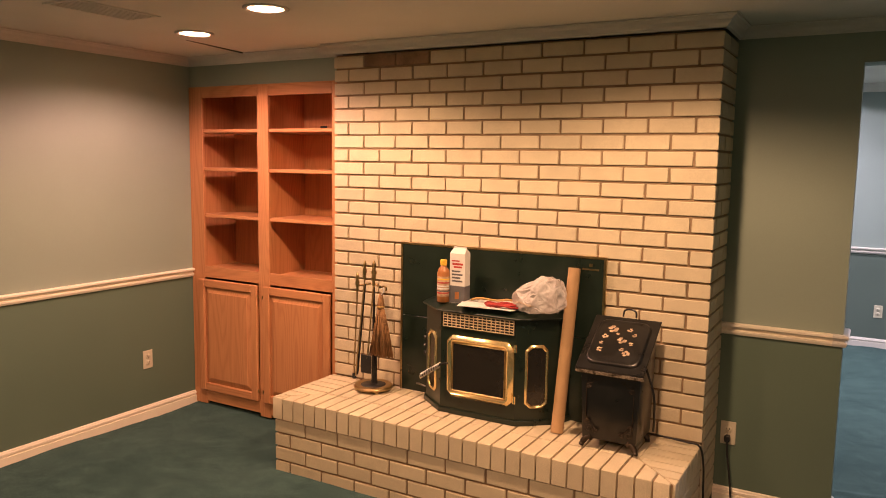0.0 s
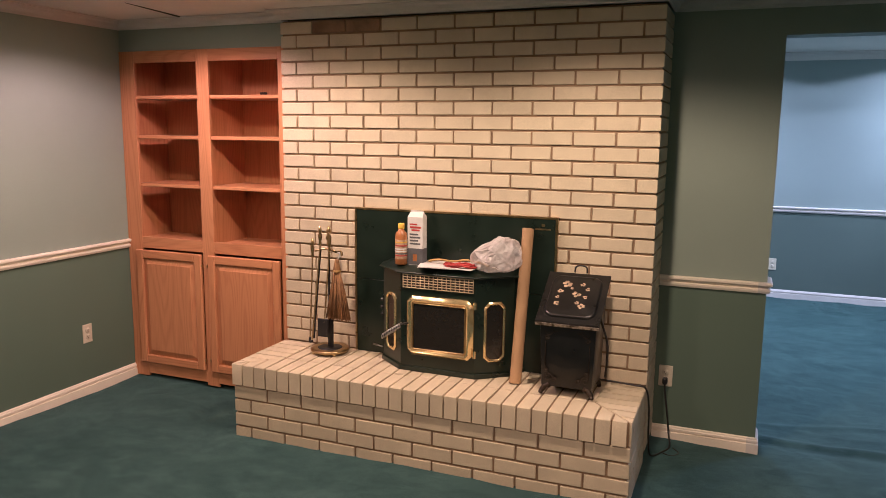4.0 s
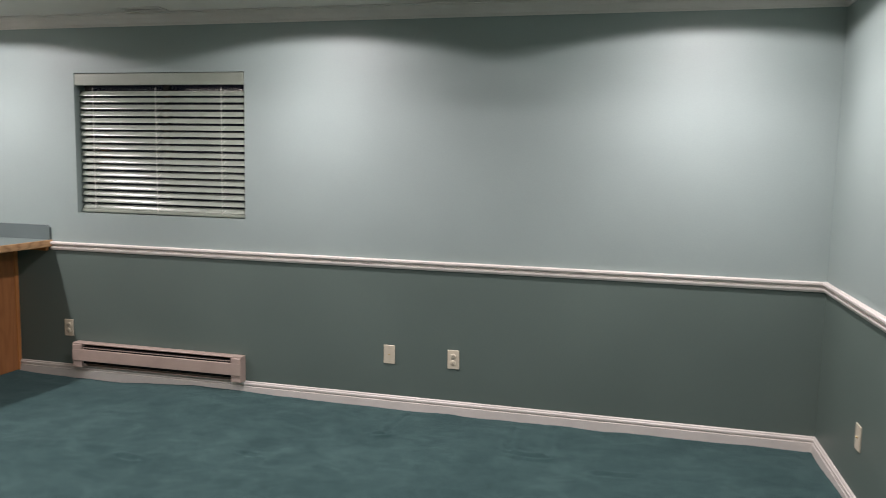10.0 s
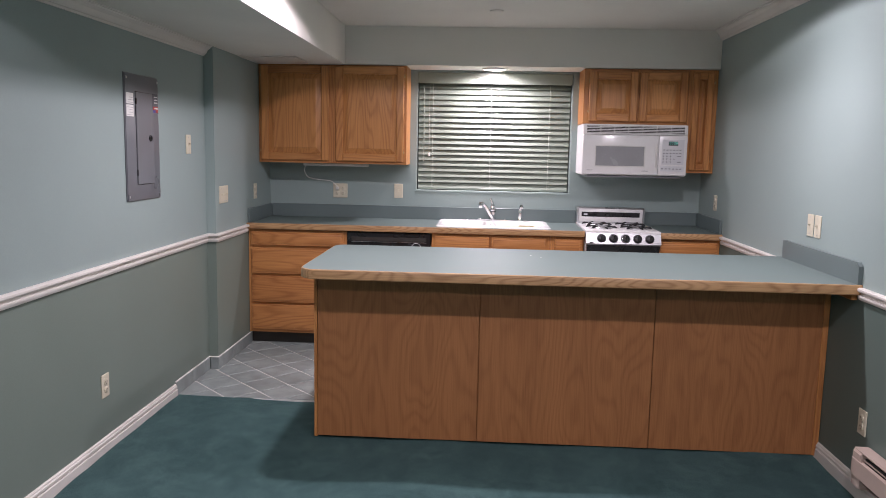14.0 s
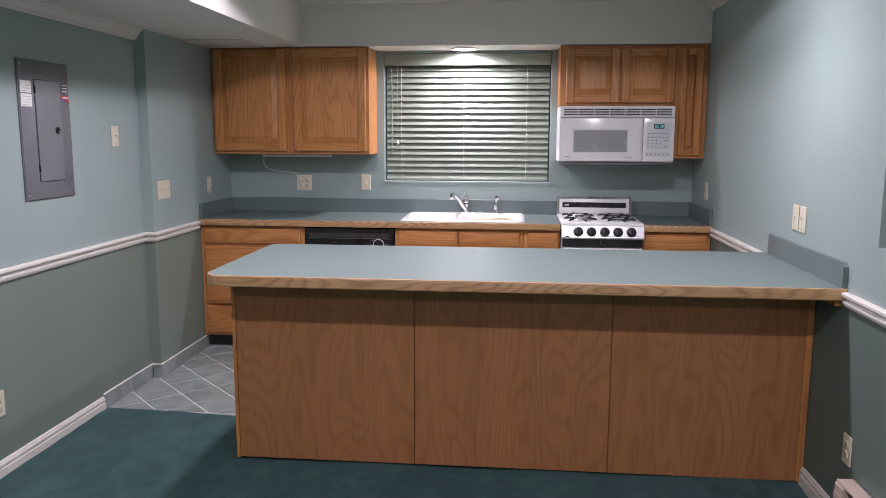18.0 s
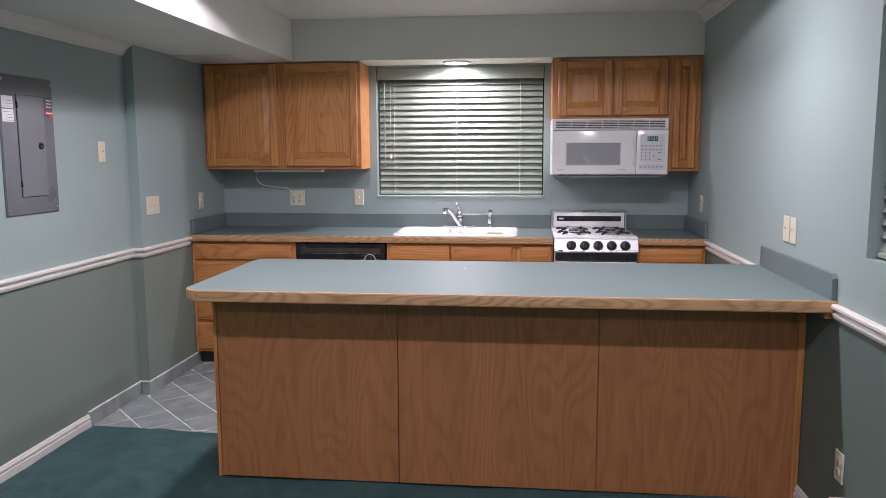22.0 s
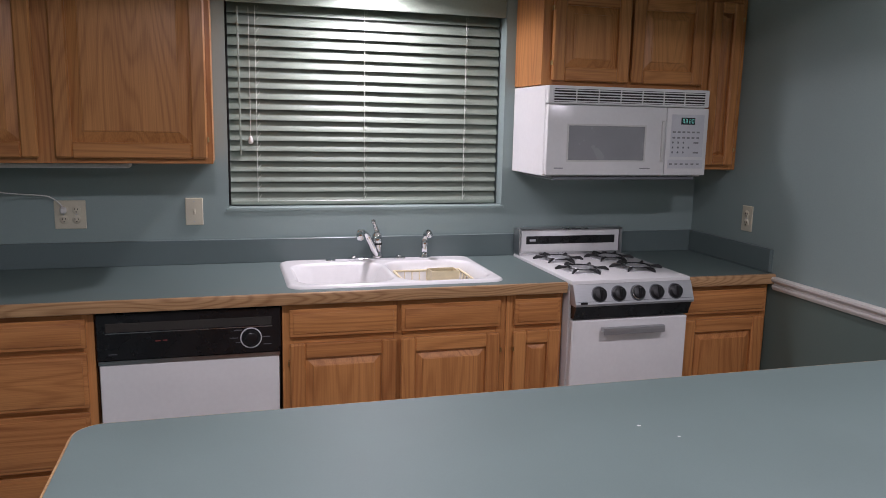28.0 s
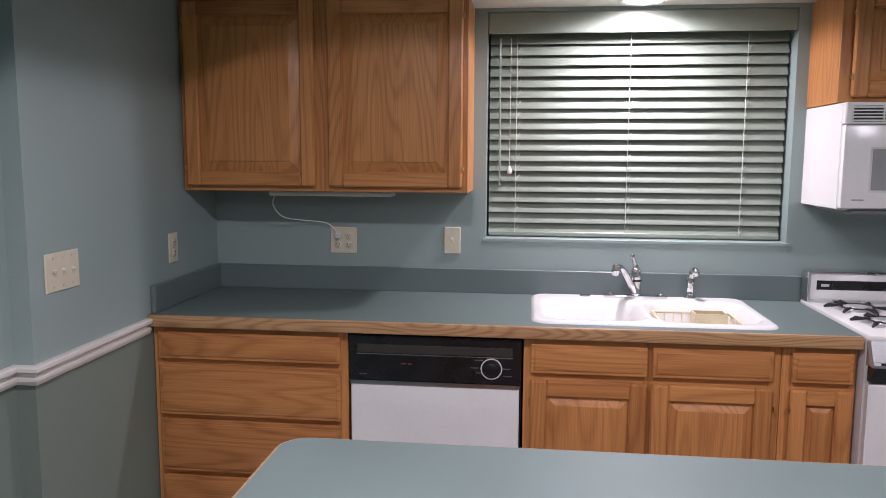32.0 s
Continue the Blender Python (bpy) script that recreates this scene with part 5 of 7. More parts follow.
face_frame(cab, upper, Y0, Y1, 1.684, UZ, [(Y0, 5.825), (6.155, 6.19), (6.515, Y1)], [(a, b, c, d) for a, b in ((5.825, 6.155), (6.19, 6.515)) for c, d in ((1.684, 1.72), (2.05, UZ))])
frame_door(cab, upper, 5.812, 6.165, 1.703, 2.062, OAK_Z, OAK_Y, slope=0.035, hinge=5.809)
frame_door(cab, upper, 6.178, 6.526, 1.703, 2.062, OAK_Z, OAK_Y, slope=0.035)
cab = thing("wall_cabinet", "narrow tall golden oak wall cabinet in the corner", "cabinet", "kitchen wall cabinets")
Y0, Y1 = 6.536, YR - 0.003
carcass(cab, XB + 0.001, UX - 0.018, Y0, Y1, 1.335, UZ)
face_frame(cab, upper, Y0, Y1, 1.335, UZ, [(Y0, 6.575), (6.705, Y1)], [(6.575, 6.705, 1.335, 1.375), (6.575, 6.705, 2.05, UZ)])
frame_door(cab, upper, 6.562, 6.712, 1.355, 2.062, OAK_Z, OAK_Y, stile=0.046, slope=0.02, hinge=6.715)

# lamp under the wall cabinet and its cord
strip = thing("under_cabinet_light", "white under-cabinet light, off, with a cord to the outlet", "light")
part("housing", boxes((-4.93, -4.84, 3.66, 4.16, 1.328, 1.349), bev=0.005), PLUG, strip)
part("cord", tube(bmesh.new(), curve_points([(-4.88, 3.675, 1.335), (-4.90, 3.655, 1.29), (-4.97, 3.67, 1.235), (-5.03, 3.74, 1.215), (-5.05, 3.83, 1.205), (-5.055, 3.872, 1.175), (-5.055, 3.884, 1.152)]), 0.0024, 8), PLUG, strip)
part("plug", boxes((XB + 0.009, XB + 0.035, 3.872, 3.894, 1.135, 1.160), bev=0.005), PLUG, strip)

# peninsula and its top
PX, PY0 = -2.737, 4.222
pen = thing("peninsula", "oak plywood breakfast peninsula standing against the wall", "peninsula")
part("core", boxes((-3.29, PX - 0.012, PY0 + 0.016, YR - 0.002, 0.0, 0.873)), PLY_Z, pen)
for a, b in ((PY0 + 0.018, 5.052), (5.056, 5.912), (5.916, YR - 0.03)):
    part("front_panel", boxes((PX - 0.012, PX, a, b, 0.004, 0.873), bev=0.0012), PLY_Z, pen)
part("end_panel", boxes((-3.30, PX + 0.003, PY0, PY0 + 0.016, 0.0, 0.873), bev=0.001), OAK_Z, pen)
part("scribe_strip", boxes((PX - 0.004, PX + 0.008, YR - 0.030, YR - 0.002, 0.004, 0.873), bev=0.002), OAK_Z, pen)
part("bracket", boxes((PX, -2.475, YR - 0.032, YR - 0.004, 0.840, 0.872), bev=0.002), OAK_X, pen)


def rounded_top(x0, x1, y0, y1, z0, z1, r, bm):
    pts = [(x0, y1)]
    for k in range(9):
        a = math.pi + math.pi / 2 * k / 8
        pts.append((x0 + 0.055 + 0.055 * math.cos(a), y0 + 0.055 + 0.055 * math.sin(a)))
    for k in range(9):
        a = math.pi * 1.5 + math.pi / 2 * k / 8
        pts.append((x1 - r + r * math.cos(a), y0 + r + r * math.sin(a)))
    pts.append((x1, y1))
    lo, hi = [bm.verts.new((*p, z0)) for p in pts], [bm.verts.new((*p, z1)) for p in pts]
    n = len(pts)
    for k in range(n):
        bm.faces.new((lo[k], lo[(k + 1) % n], hi[(k + 1) % n], hi[k]))
    bm.faces.new(hi)
    bm.faces.new(lo[::-1])
    bmesh.ops.recalc_face_normals(bm, faces=bm.faces[:])
    return bm, pts


ptop = thing("breakfast_bar", "teal laminate breakfast bar top with a rounded oak edge", "countertop")
bm, rim = rounded_top(-3.361, -2.451, 4.215, YR - 0.002, 0.872, ZT, 0.085, bmesh.new())
part("slab", bm, LAMINATE, ptop)
# oak edge follows the outline round the free sides
edge = [(-3.361, YR - 0.002)] + rim[1:]
bm = sweep(bmesh.new(), edge[::-1], [(0.0006, 0.868), (0.005, 0.868), (0.008, 0.872), (0.008, 0.907), (0.005, 0.9125), (0.0006, 0.9138)])
part("edge_strip", bm, EDGE_Y, ptop, "rounded oak edge strip")
bm = bmesh.new()
prof = [(-3.32, ZT), (-2.455, ZT), (-2.455, 0.995), (-2.475, 1.012), (-3.32, 1.012)]
for y in (YR - 0.020, YR - 0.001):
    prof2 = [bm.verts.new((x, y, z)) for x, z in prof]
    bm.faces.new(prof2)
bm.verts.ensure_lookup_table()
for k in range(5):
    bm.faces.new((bm.verts[k], bm.verts[(k + 1) % 5], bm.verts[5 + (k + 1) % 5], bm.verts[5 + k]))
bmesh.ops.recalc_face_normals(bm, faces=bm.faces[:])
part("splashback", bm, SPLASH, ptop)
for x, y, r in ((-3.107, 5.319, 0.006), (-3.04, 5.37, 0.004), (-2.80, 4.55, 0.0025)):
    tagged(part("crumb", ball(bmesh.new(), (x, y, ZT + 0.0006), 0.6 * r, 8, (1, 1.3, 0.25)), PLUG, None, "tiny white fleck lying on the breakfast bar"), category="fleck")

# electrical panel
fuse = thing("fuse_panel", "grey enamelled electrical panel with a closed door, flush in the wall", "electrical panel")
FX0, FX1, FZ0, FZ1 = -3.118, -2.732, 1.178, 1.820
part("cover", boxes((FX0, FX1, YP, YP + 0.006, FZ0, FZ1), (FX0 + 0.004, FX1 - 0.004, YP + 0.002, YP + 0.010, FZ0 + 0.004, FZ1 - 0.004), bev=0.0028, seg=2), PANEL_GREY, fuse)
# black sheet paints the shade in the gap round the door
part("door_gap", boxes((FX0 + 0.082, FX1 - 0.107, YP + 0.009, YP + 0.0104, FZ0 + 0.082, FZ1 - 0.087)), BLACK, fuse)
fd = part("door", boxes((FX0 + 0.085, FX1 - 0.11, YP + 0.009, YP + 0.0155, FZ0 + 0.085, FZ1 - 0.09), bev=0.002), PANEL_GREY, fuse)
part("latch", lathe(bmesh.new(), [(0.017, 0), (0.017, 0.004), (0.015, 0.006), (0.0125, 0.005), (0.0115, 0.0015), (0.006, 0.001)], (FX0 + 0.125, YP + 0.0155, 1.50), 20, Euler((radians(-90), 0, 0)).to_matrix().to_4x4()), BLACK, fd)
for z in (FZ0 + 0.13, FZ1 - 0.15):
    part("hinge", boxes((FX1 - 0.112, FX1 - 0.106, YP + 0.010, YP + 0.017, z, z + 0.03)), BLACK, fd)
for x in (FX0 + 0.018, FX1 - 0.018):
    for z in (FZ0 + 0.025, FZ1 - 0.025):
        part("screw", lathe(bmesh.new(), [(0.007, 0), (0.007, 0.002), (0.004, 0.003)], (x, YP + 0.010, z), 14, Euler((radians(-90), 0, 0)).to_matrix().to_4x4()), STEEL, fuse)
PAPER = material("white_label", (0.70, 0.69, 0.66), 0.6, spread=0.04, scale=20, fine=200, bump=0)
FAINT = material("faint_print", (0.30, 0.30, 0.31), 0.6, spread=0.1, scale=20, fine=200, bump=0)
INK = material("grey_print", (0.12, 0.12, 0.13), 0.6, spread=0.1, scale=20, fine=200, bump=0)
RED = material("red_label", (0.45, 0.05, 0.04), 0.5, spread=0.06, scale=20, fine=200, bump=0)
BLUE = material("blue_label", (0.10, 0.09, 0.30), 0.5, spread=0.06, scale=20, fine=200, bump=0)
for z0, z1, rows in ((1.668, 1.722, 3), (1.606, 1.663, 4)):
    lab = part("label", boxes((FX1 - 0.088, FX1 - 0.012, YP + 0.010, YP + 0.0108, z0, z1)), PAPER, fuse, "white printed label")
    for k in range(rows):
        part("print_line", boxes((FX1 - 0.083, FX1 - 0.020 - 0.012 * (k % 3), YP + 0.0108, YP + 0.0112, z0 + 0.006 + k * 0.0125, z0 + 0.0082 + k * 0.0125)), FAINT, lab)
lab = part("label", boxes((FX0 + 0.012, FX0 + 0.075, YP + 0.010, YP + 0.0108, 1.655, 1.735)), INK, fuse, "dark warning label with red bands")
part("red_band", boxes((FX0 + 0.012, FX0 + 0.075, YP + 0.0108, YP + 0.0112, 1.636, 1.668)), RED, lab)
part("blue_band", boxes((FX0 + 0.042, FX0 + 0.075, YP + 0.0112, YP + 0.0116, 1.636, 1.650)), BLUE, lab)
part("white_band", boxes((FX0 + 0.012, FX0 + 0.06, YP + 0.0112, YP + 0.0116, 1.655, 1.661)), PAPER, lab)
for k in range(3):
    part("print_line", boxes((FX0 + 0.018, FX0 + 0.058, YP + 0.0108, YP + 0.0112, 1.685 + k * 0.015, 1.690 + k * 0.015)), PAPER, lab)

# baseboard heater
BEIGE = material("beige_enamel", (0.42, 0.33, 0.28), 0.4, spread=0.04, scale=8, fine=150, bump=0.03)
heat = thing("baseboard_heater", "long beige electric baseboard heater under the window", "heater")
H0, H1 = -2.262, -1.022
yb = YR - 0.004
part("back_plate", boxes((H0 + 0.01, H1 - 0.01, yb - 0.008, yb, 0.075, 0.240)), BEIGE, heat)
part("top", boxes((H0, H1, yb - 0.060, yb, 0.232, 0.240), bev=0.002), BEIGE, heat)
part("front_cover", boxes((H0 + 0.002, H1 - 0.002, yb - 0.068, yb - 0.063, 0.122, 0.196), (H0 + 0.002, H1 - 0.002, yb - 0.063, yb - 0.048, 0.192, 0.196), bev=0.001), BEIGE, heat)
for a, b in ((H0, H0 + 0.07), (H1 - 0.07, H1)):
    part("end_cap", boxes((a, b, yb - 0.062, yb, 0.076, 0.232), (a + 0.003, b - 0.003, yb - 0.066, yb - 0.01, 0.12, 0.228), bev=0.002), BEIGE, heat)
# heating element in near-black, the openings' shade put into its colour
part("heating_element", boxes((H0 + 0.072, H1 - 0.072, yb - 0.046, yb - 0.010, 0.10, 0.215)), DARK, heat)
part("deflector", boxes((H0 + 0.072, H1 - 0.072, yb - 0.054, yb - 0.050, 0.206, 0.211)), BEIGE, heat)
part("lower_lip", boxes((H0 + 0.072, H1 - 0.072, yb - 0.030, yb - 0.008, 0.076, 0.080)), BEIGE, heat)

# diagonal floor tiles and the tile skirting in the kitchen
tiles = tagged(new("floor_tile_kitchen"), "grey ceramic floor tiles laid on the diagonal", "tile floor", kind="structure")
part("grout", boxes((XB, XT, YK, YR, -0.06, -0.0025), (XJ, XT, YP, YK, -0.06, -0.0025)), GROUT, tiles)
s = 0.207
c45 = math.cos(math.pi / 4)
for i in range(-16, 16):
    for j in range(-8, 14):
        p, q = -7.13 + (i + 0.5) * s / c45, 0.045 + (j + 0.5) * s / c45
        cx, cy = (p + q) / 2, (q - p) / 2
        h = (s - 0.0085) * c45
        poly = [(cx - h, cy), (cx, cy - h), (cx + h, cy), (cx, cy + h)]
        for a, b, c in ((1, 0, XB), (-1, 0, -(XT - 0.004)), (0, 1, YP + 0.008), (0, -1, -YR)):
            poly = clip(poly, a, b, c) if poly else poly
        if poly and cx < XJ:
            poly = clip(poly, 0, 1, YK + 0.008)
        if len(poly) < 3:
            continue
        area2 = abs(sum(p[0] * q[1] - q[0] * p[1] for p, q in zip(poly, poly[1:] + poly[:1]))) / 2
        if area2 < 0.003:
            continue
        part("tile", slab_from(poly, -0.012, 0.001), TILE, tiles)
skirt = tagged(new("tile_skirting"), "grey ceramic tile skirting", "skirting", kind="structure")
for a, b in ((-4.53, -4.305), (-4.301, -4.096), (-4.092, -3.882), (-3.878, XJ + 0.006)):
    part("skirting_tile", boxes((a, b, YK, YK + 0.008, 0.0, 0.082), bev=0.002), TILE, skirt)
part("skirting_tile", boxes((XJ, XJ + 0.008, YP + 0.010, YK, 0.0, 0.082), bev=0.002), TILE, skirt)
for a, b in ((XJ + 0.010, -3.734), (-3.730, -3.525), (-3.521, XT + 0.015)):
    part("skirting_tile", boxes((a, b, YP, YP + 0.008, 0.0, 0.082), bev=0.002), TILE, skirt)
part("grout_line", boxes((-4.53, XJ, YK, YK + 0.007, 0.081, 0.087), (XJ, XJ + 0.007, YP + 0.007, YK + 0.007, 0.081, 0.087), (XJ, XT + 0.015, YP, YP + 0.007, 0.081, 0.087)), GROUT, skirt)

# ---- fireplace room ----
BRICK_STAIN = material("smoke_stained_brick", (0.34, 0.21, 0.12), 0.85, spread=0.2, scale=9, fine=260, bump=0.5, per_object=0.2)
rng = random.Random(11)


def brick_mesh(name, l, d, h, seed, mat, c=0.0024):
    """One brick with worn, slightly uneven edges; length along x, depth y, height z."""
    r = random.Random(seed)
    bm = bmesh.new()
    pts = {}
    for sx in (0, 1):
        for sy in (0, 1):
            for sz in (0, 1):
                for ax in range(3):
                    p = [sx * l, sy * d, sz * h]
                    q = [c if s == 0 else -c for s in (sx, sy, sz)]
                    for k in range(3):
                        if k != ax:
                            p[k] += q[k] * r.uniform(0.6, 1.35)
                    p[ax] += r.uniform(-0.0008, 0.0008)
                    pts[sx, sy, sz, ax] = bm.verts.new(p)
    for ax in range(3):
        o = [k for k in range(3) if k != ax]
        for s in (0, 1):
            loop = []
            for a, b in ((0, 0), (1, 0), (1, 1), (0, 1)):
                k = [0, 0, 0]
                k[ax], k[o[0]], k[o[1]] = s, a, b
                loop.append(pts[(*k, ax)])
            bm.faces.new(loop)
    for ax in range(3):
        o = [k for k in range(3) if k != ax]
        for a in (0, 1):
            for b in (0, 1):
                lo, hi = [0, 0, 0], [0, 0, 0]
                lo[o[0]] = hi[o[0]] = a
                lo[o[1]] = hi[o[1]] = b
                hi[ax] = 1
                bm.faces.new((pts[(*lo, o[0])], pts[(*hi, o[0])], pts[(*hi, o[1])], pts[(*lo, o[1])]))
    for sx in (0, 1):
        for sy in (0, 1):
            for sz in (0, 1):
                bm.faces.new([pts[sx, sy, sz, k] for k in range(3)])
    bmesh.ops.recalc_face_normals(bm, faces=bm.faces[:])
    me = bpy.data.meshes.new(name)
    bm.to_mesh(me)
    bm.free()
    me.materials.append(mat)
    return me


MESHES = {}


def brick(parent, x, y, z, l, d, h, mat=BRICK):
    key = (round(l, 3), round(d, 3), round(h, 3), mat.name, rng.randrange(4))
    if key not in MESHES:
        MESHES[key] = brick_mesh("brick", l, d, h, len(MESHES), mat)
    ob = new("brick", MESHES[key])
    ob.parent = parent
    ob.location = (x + rng.uniform(-0.0008, 0.0008), y + rng.uniform(-0.0012, 0.0012), z + rng.uniform(-0.0006, 0.0006))
    return ob


def course(parent, a, b, pitch, joint, half, put):
    """Stretchers from a to b; half courses begin with a half brick."""
    u = a
    first = True
    while u < b - 0.02:
        l = pitch / 2 if half and first else pitch
        e = min(u + l, b + joint)
        put(u, e - joint - u)
        first = False
        u = e


JOINT = 0.0112
HEAD = 0.0104
FACE = 0.045
chimney = tagged(part("chimney_breast", boxes((BX0 + 0.009, BX1 - 0.009, BY + 0.009, YD0, 0, BZ + 0.002)), MORTAR, None, "cream brick chimney breast with dark recessed mortar"), category="chimney")
n = 25
pz = (BZ - HZ) / n
px = (BX1 - BX0 + HEAD) / 10
for k in range(n):
    z = HZ + k * pz + JOINT / 2
    row = n - 1 - k

    def put(u, l):
        stained = row == 0 and BX0 + 0.15 < u < BX0 + 0.55
        brick(chimney, u, BY, z, l, FACE, pz - JOINT, BRICK_STAIN if stained else BRICK)
    course(chimney, BX0, BX1, px, HEAD, row % 2 == 1, put)
    course(chimney, BY + FACE + JOINT, YD0, px, HEAD, row % 2 == 0, lambda u, l: brick(chimney, BX1 - FACE, u, z, FACE, l, pz - JOINT))
    if k > 4:
        brick(chimney, BX0, BY + FACE + 0.006, z, FACE, 0.028, pz - JOINT)
# short side wall of the breast below the hearth's level
for k in range(5):
    z = HZ - (k + 1) * pz + JOINT / 2
    if z > -pz:
        course(chimney, BY + FACE + JOINT, YD0, px, HEAD, k % 2 == 1, lambda u, l: brick(chimney, BX1 - FACE, u, z, FACE, l, pz - JOINT))

hearth = tagged(part("hearth", boxes((BX0 + 0.010, BX1 - 0.010, HY + 0.021, BY, 0, HZ - 0.006)), MORTAR, None, "raised cream brick hearth with a rowlock cap"), category="hearth")
CAPZ = 0.278
hz = 0.0748
for k in range(4):
    z = CAPZ - (k + 1) * hz + JOINT / 2 - 0.004
    course(hearth, BX0, BX1, px, HEAD, k % 2 == 1, lambda u, l: brick(hearth, u, HY + 0.012, z, l, FACE, hz - JOINT, BRICK))
    for x in (BX0, BX1 - FACE):
        course(hearth, HY + 0.012 + FACE + JOINT, BY, px, HEAD, k % 2 == 0, lambda u, l: brick(hearth, x, u, z, FACE, l, hz - JOINT))
# cap: bricks on edge, mitred at the two front corners
pc, jc = 0.0705, 0.0085
x0, x1, y0, y1 = BX0 - 0.006, BX1 + 0.006, HY, BY
DEEP = 0.2
cells = []
kx = int((x1 - x0) / pc) + 1
for k in range(kx):
    a = x0 + k * pc
    for ya, yb_ in ((y0, y0 + DEEP), (y0 + DEEP, y0 + 2 * DEEP), (y0 + 2 * DEEP, y1)):
        poly = [(a, ya), (min(a + pc, x1) - jc, ya), (min(a + pc, x1) - jc, yb_ - jc * 0.6), (a, yb_ - jc * 0.6)]
        lo = y0
        for q in ((1, -1, x0 - y0 + jc / 2), (-1, -1, -x1 - y0 + jc / 2)):
            if poly and ya < y0 + DEEP:
                poly = clip(poly, *q)
        if ya >= y0 + DEEP:
            for q in ((1, 0, x0 + DEEP), (-1, 0, -(x1 - DEEP))):
                poly = clip(poly, *q) if poly else poly
        cells.append(poly)
ky = int((y1 - y0) / pc) + 1
for k in range(ky):
    a = y0 + k * pc
    for xa, xb in ((x0, x0 + DEEP), (x1 - DEEP, x1)):
        poly = [(xa, a), (xb - jc * 0.5, a), (xb - jc * 0.5, min(a + pc, y1) - jc), (xa, min(a + pc, y1) - jc)]
        if xa < -1.5:
            poly = clip(poly, -1, 1, y0 - x0 + jc / 2)
        else:
            poly = clip(poly, 1, 1, x1 + y0 + jc / 2)
        cells.append(poly)
for poly in cells:
    if poly and len(poly) > 2:
        ar = abs(sum(p[0] * q[1] - q[0] * p[1] for p, q in zip(poly, poly[1:] + poly[:1]))) / 2
        if ar > 0.0006:
            front_row = min(p[1] for p in poly) < y0 + 0.03 or min(p[0] for p in poly) < x0 + 0.02 or max(p[0] for p in poly) > x1 - 0.02
            part("cap_brick", slab_from(poly, CAPZ if front_row else HZ - 0.03, HZ + rng.uniform(-0.0012, 0.0012), 0.003, 0.003), BRICK, hearth)

# bookcase with open shelves above two doors
OAKB_L, OAKB_D = (0.60, 0.282, 0.122), (0.40, 0.160, 0.066)
B_Z = wood("red_oak_upright", OAKB_L, OAKB_D, 2, rings=26, figure=(0.42, 0.72), board=0.2)
B_X = wood("red_oak_crosswise", OAKB_L, OAKB_D, 0, rings=26, figure=(0.42, 0.72), board=0.2)
YBK = CASE[0] - 0.002
case = thing("bookcase", "built-in red oak bookcase, empty, with two doors below", "bookcase")
CX0, CX1, CY, CZ = XL + 0.002, BX0 - 0.002, 2.39, 2.062
part("side", boxes((CX0, CX0 + 0.02, CY, YBK - 0.002, 0, CZ)), B_Z, case)
part("side", boxes((CX1 - 0.02, CX1, CY, YBK - 0.002, 0, CZ)), B_Z, case)
part("back", boxes((CX0 + 0.02, CX1 - 0.02, YBK - 0.010, YBK - 0.002, 0.06, CZ - 0.02)), B_Z, case)
part("top", boxes((CX0 + 0.02, CX1 - 0.02, CY, YBK - 0.01, CZ - 0.02, CZ)), B_X, case)
part("partition", boxes((-2.998, -2.978, CY, YBK - 0.01, 0.06, CZ - 0.02)), B_Z, case)
part("deck", boxes((CX0 + 0.02, CX1 - 0.02, CY, YBK - 0.01, 0.875, 0.897)), B_X, case)
part("deck", boxes((CX0 + 0.02, CX1 - 0.02, CY, YBK - 0.01, 0.06, 0.08)), B_X, case)
for a, b in ((CX0, -3.503), (-3.033, -2.945), (-2.462, CX1)):
    part("frame_stile", boxes((a, b, CY - 0.019, CY, 0.0, CZ), bev=0.0015), B_Z, case)
for a, b in ((-3.503, -3.033), (-2.945, -2.462)):
    for c, d in ((1.993, CZ), (0.848, 0.920), (0.02, 0.10)):
        part("frame_rail", boxes((a, b, CY - 0.0185, CY, c, d), bev=0.0015), B_X, case)
    for z in (1.786, 1.545, 1.248):
        part("shelf", boxes((a - 0.03 if a < -3.2 else a - 0.03, b + 0.03, CY - 0.010, YBK - 0.012, z - 0.010, z + 0.011), bev=0.003), B_X, case)
place2 = lambda u, d, z: (u, CY - 0.019 - d, z)
for a, b, hinge in ((-3.545, -3.036, -3.030), (-2.986, -2.466, -2.990)):
    frame_door(case, place2, a, b, 0.098, 0.838, B_Z, B_X, stile=0.052, slope=0.035, hinge=hinge)
part("spot_plate", boxes((-2.845, -2.79, YBK - 0.014, YBK - 0.010, 1.80, 1.83), bev=0.002), SLOT, case, "small dark plate on the back")

# steel surround and pellet stove insert
GREEN_IRON = material("dark_green_steel", (0.010, 0.020, 0.014), 0.30, spread=0.1, scale=12, fine=260, bump=0.12)
SMOKED = material("smoked_glass", (0.018, 0.015, 0.012), 0.16, spread=0.05, scale=5, fine=60, bump=0)
SX, EX, TZ = -1.932, -0.806, 1.191
sur = thing("fireplace_surround", "dark green steel surround panel with a thin brass edge", "surround")
yy = BY - 0.019
part("panel", boxes((SX + 0.012, EX - 0.012, yy, BY - 0.002, 0.80, TZ - 0.012), bev=0.001), GREEN_IRON, sur)
part("panel", boxes((SX + 0.012, -1.70, yy, BY - 0.002, HZ, 0.797), bev=0.001), GREEN_IRON, sur)
part("panel", boxes((-1.0, EX - 0.012, yy, BY - 0.002, HZ, 0.797), bev=0.001), GREEN_IRON, sur)
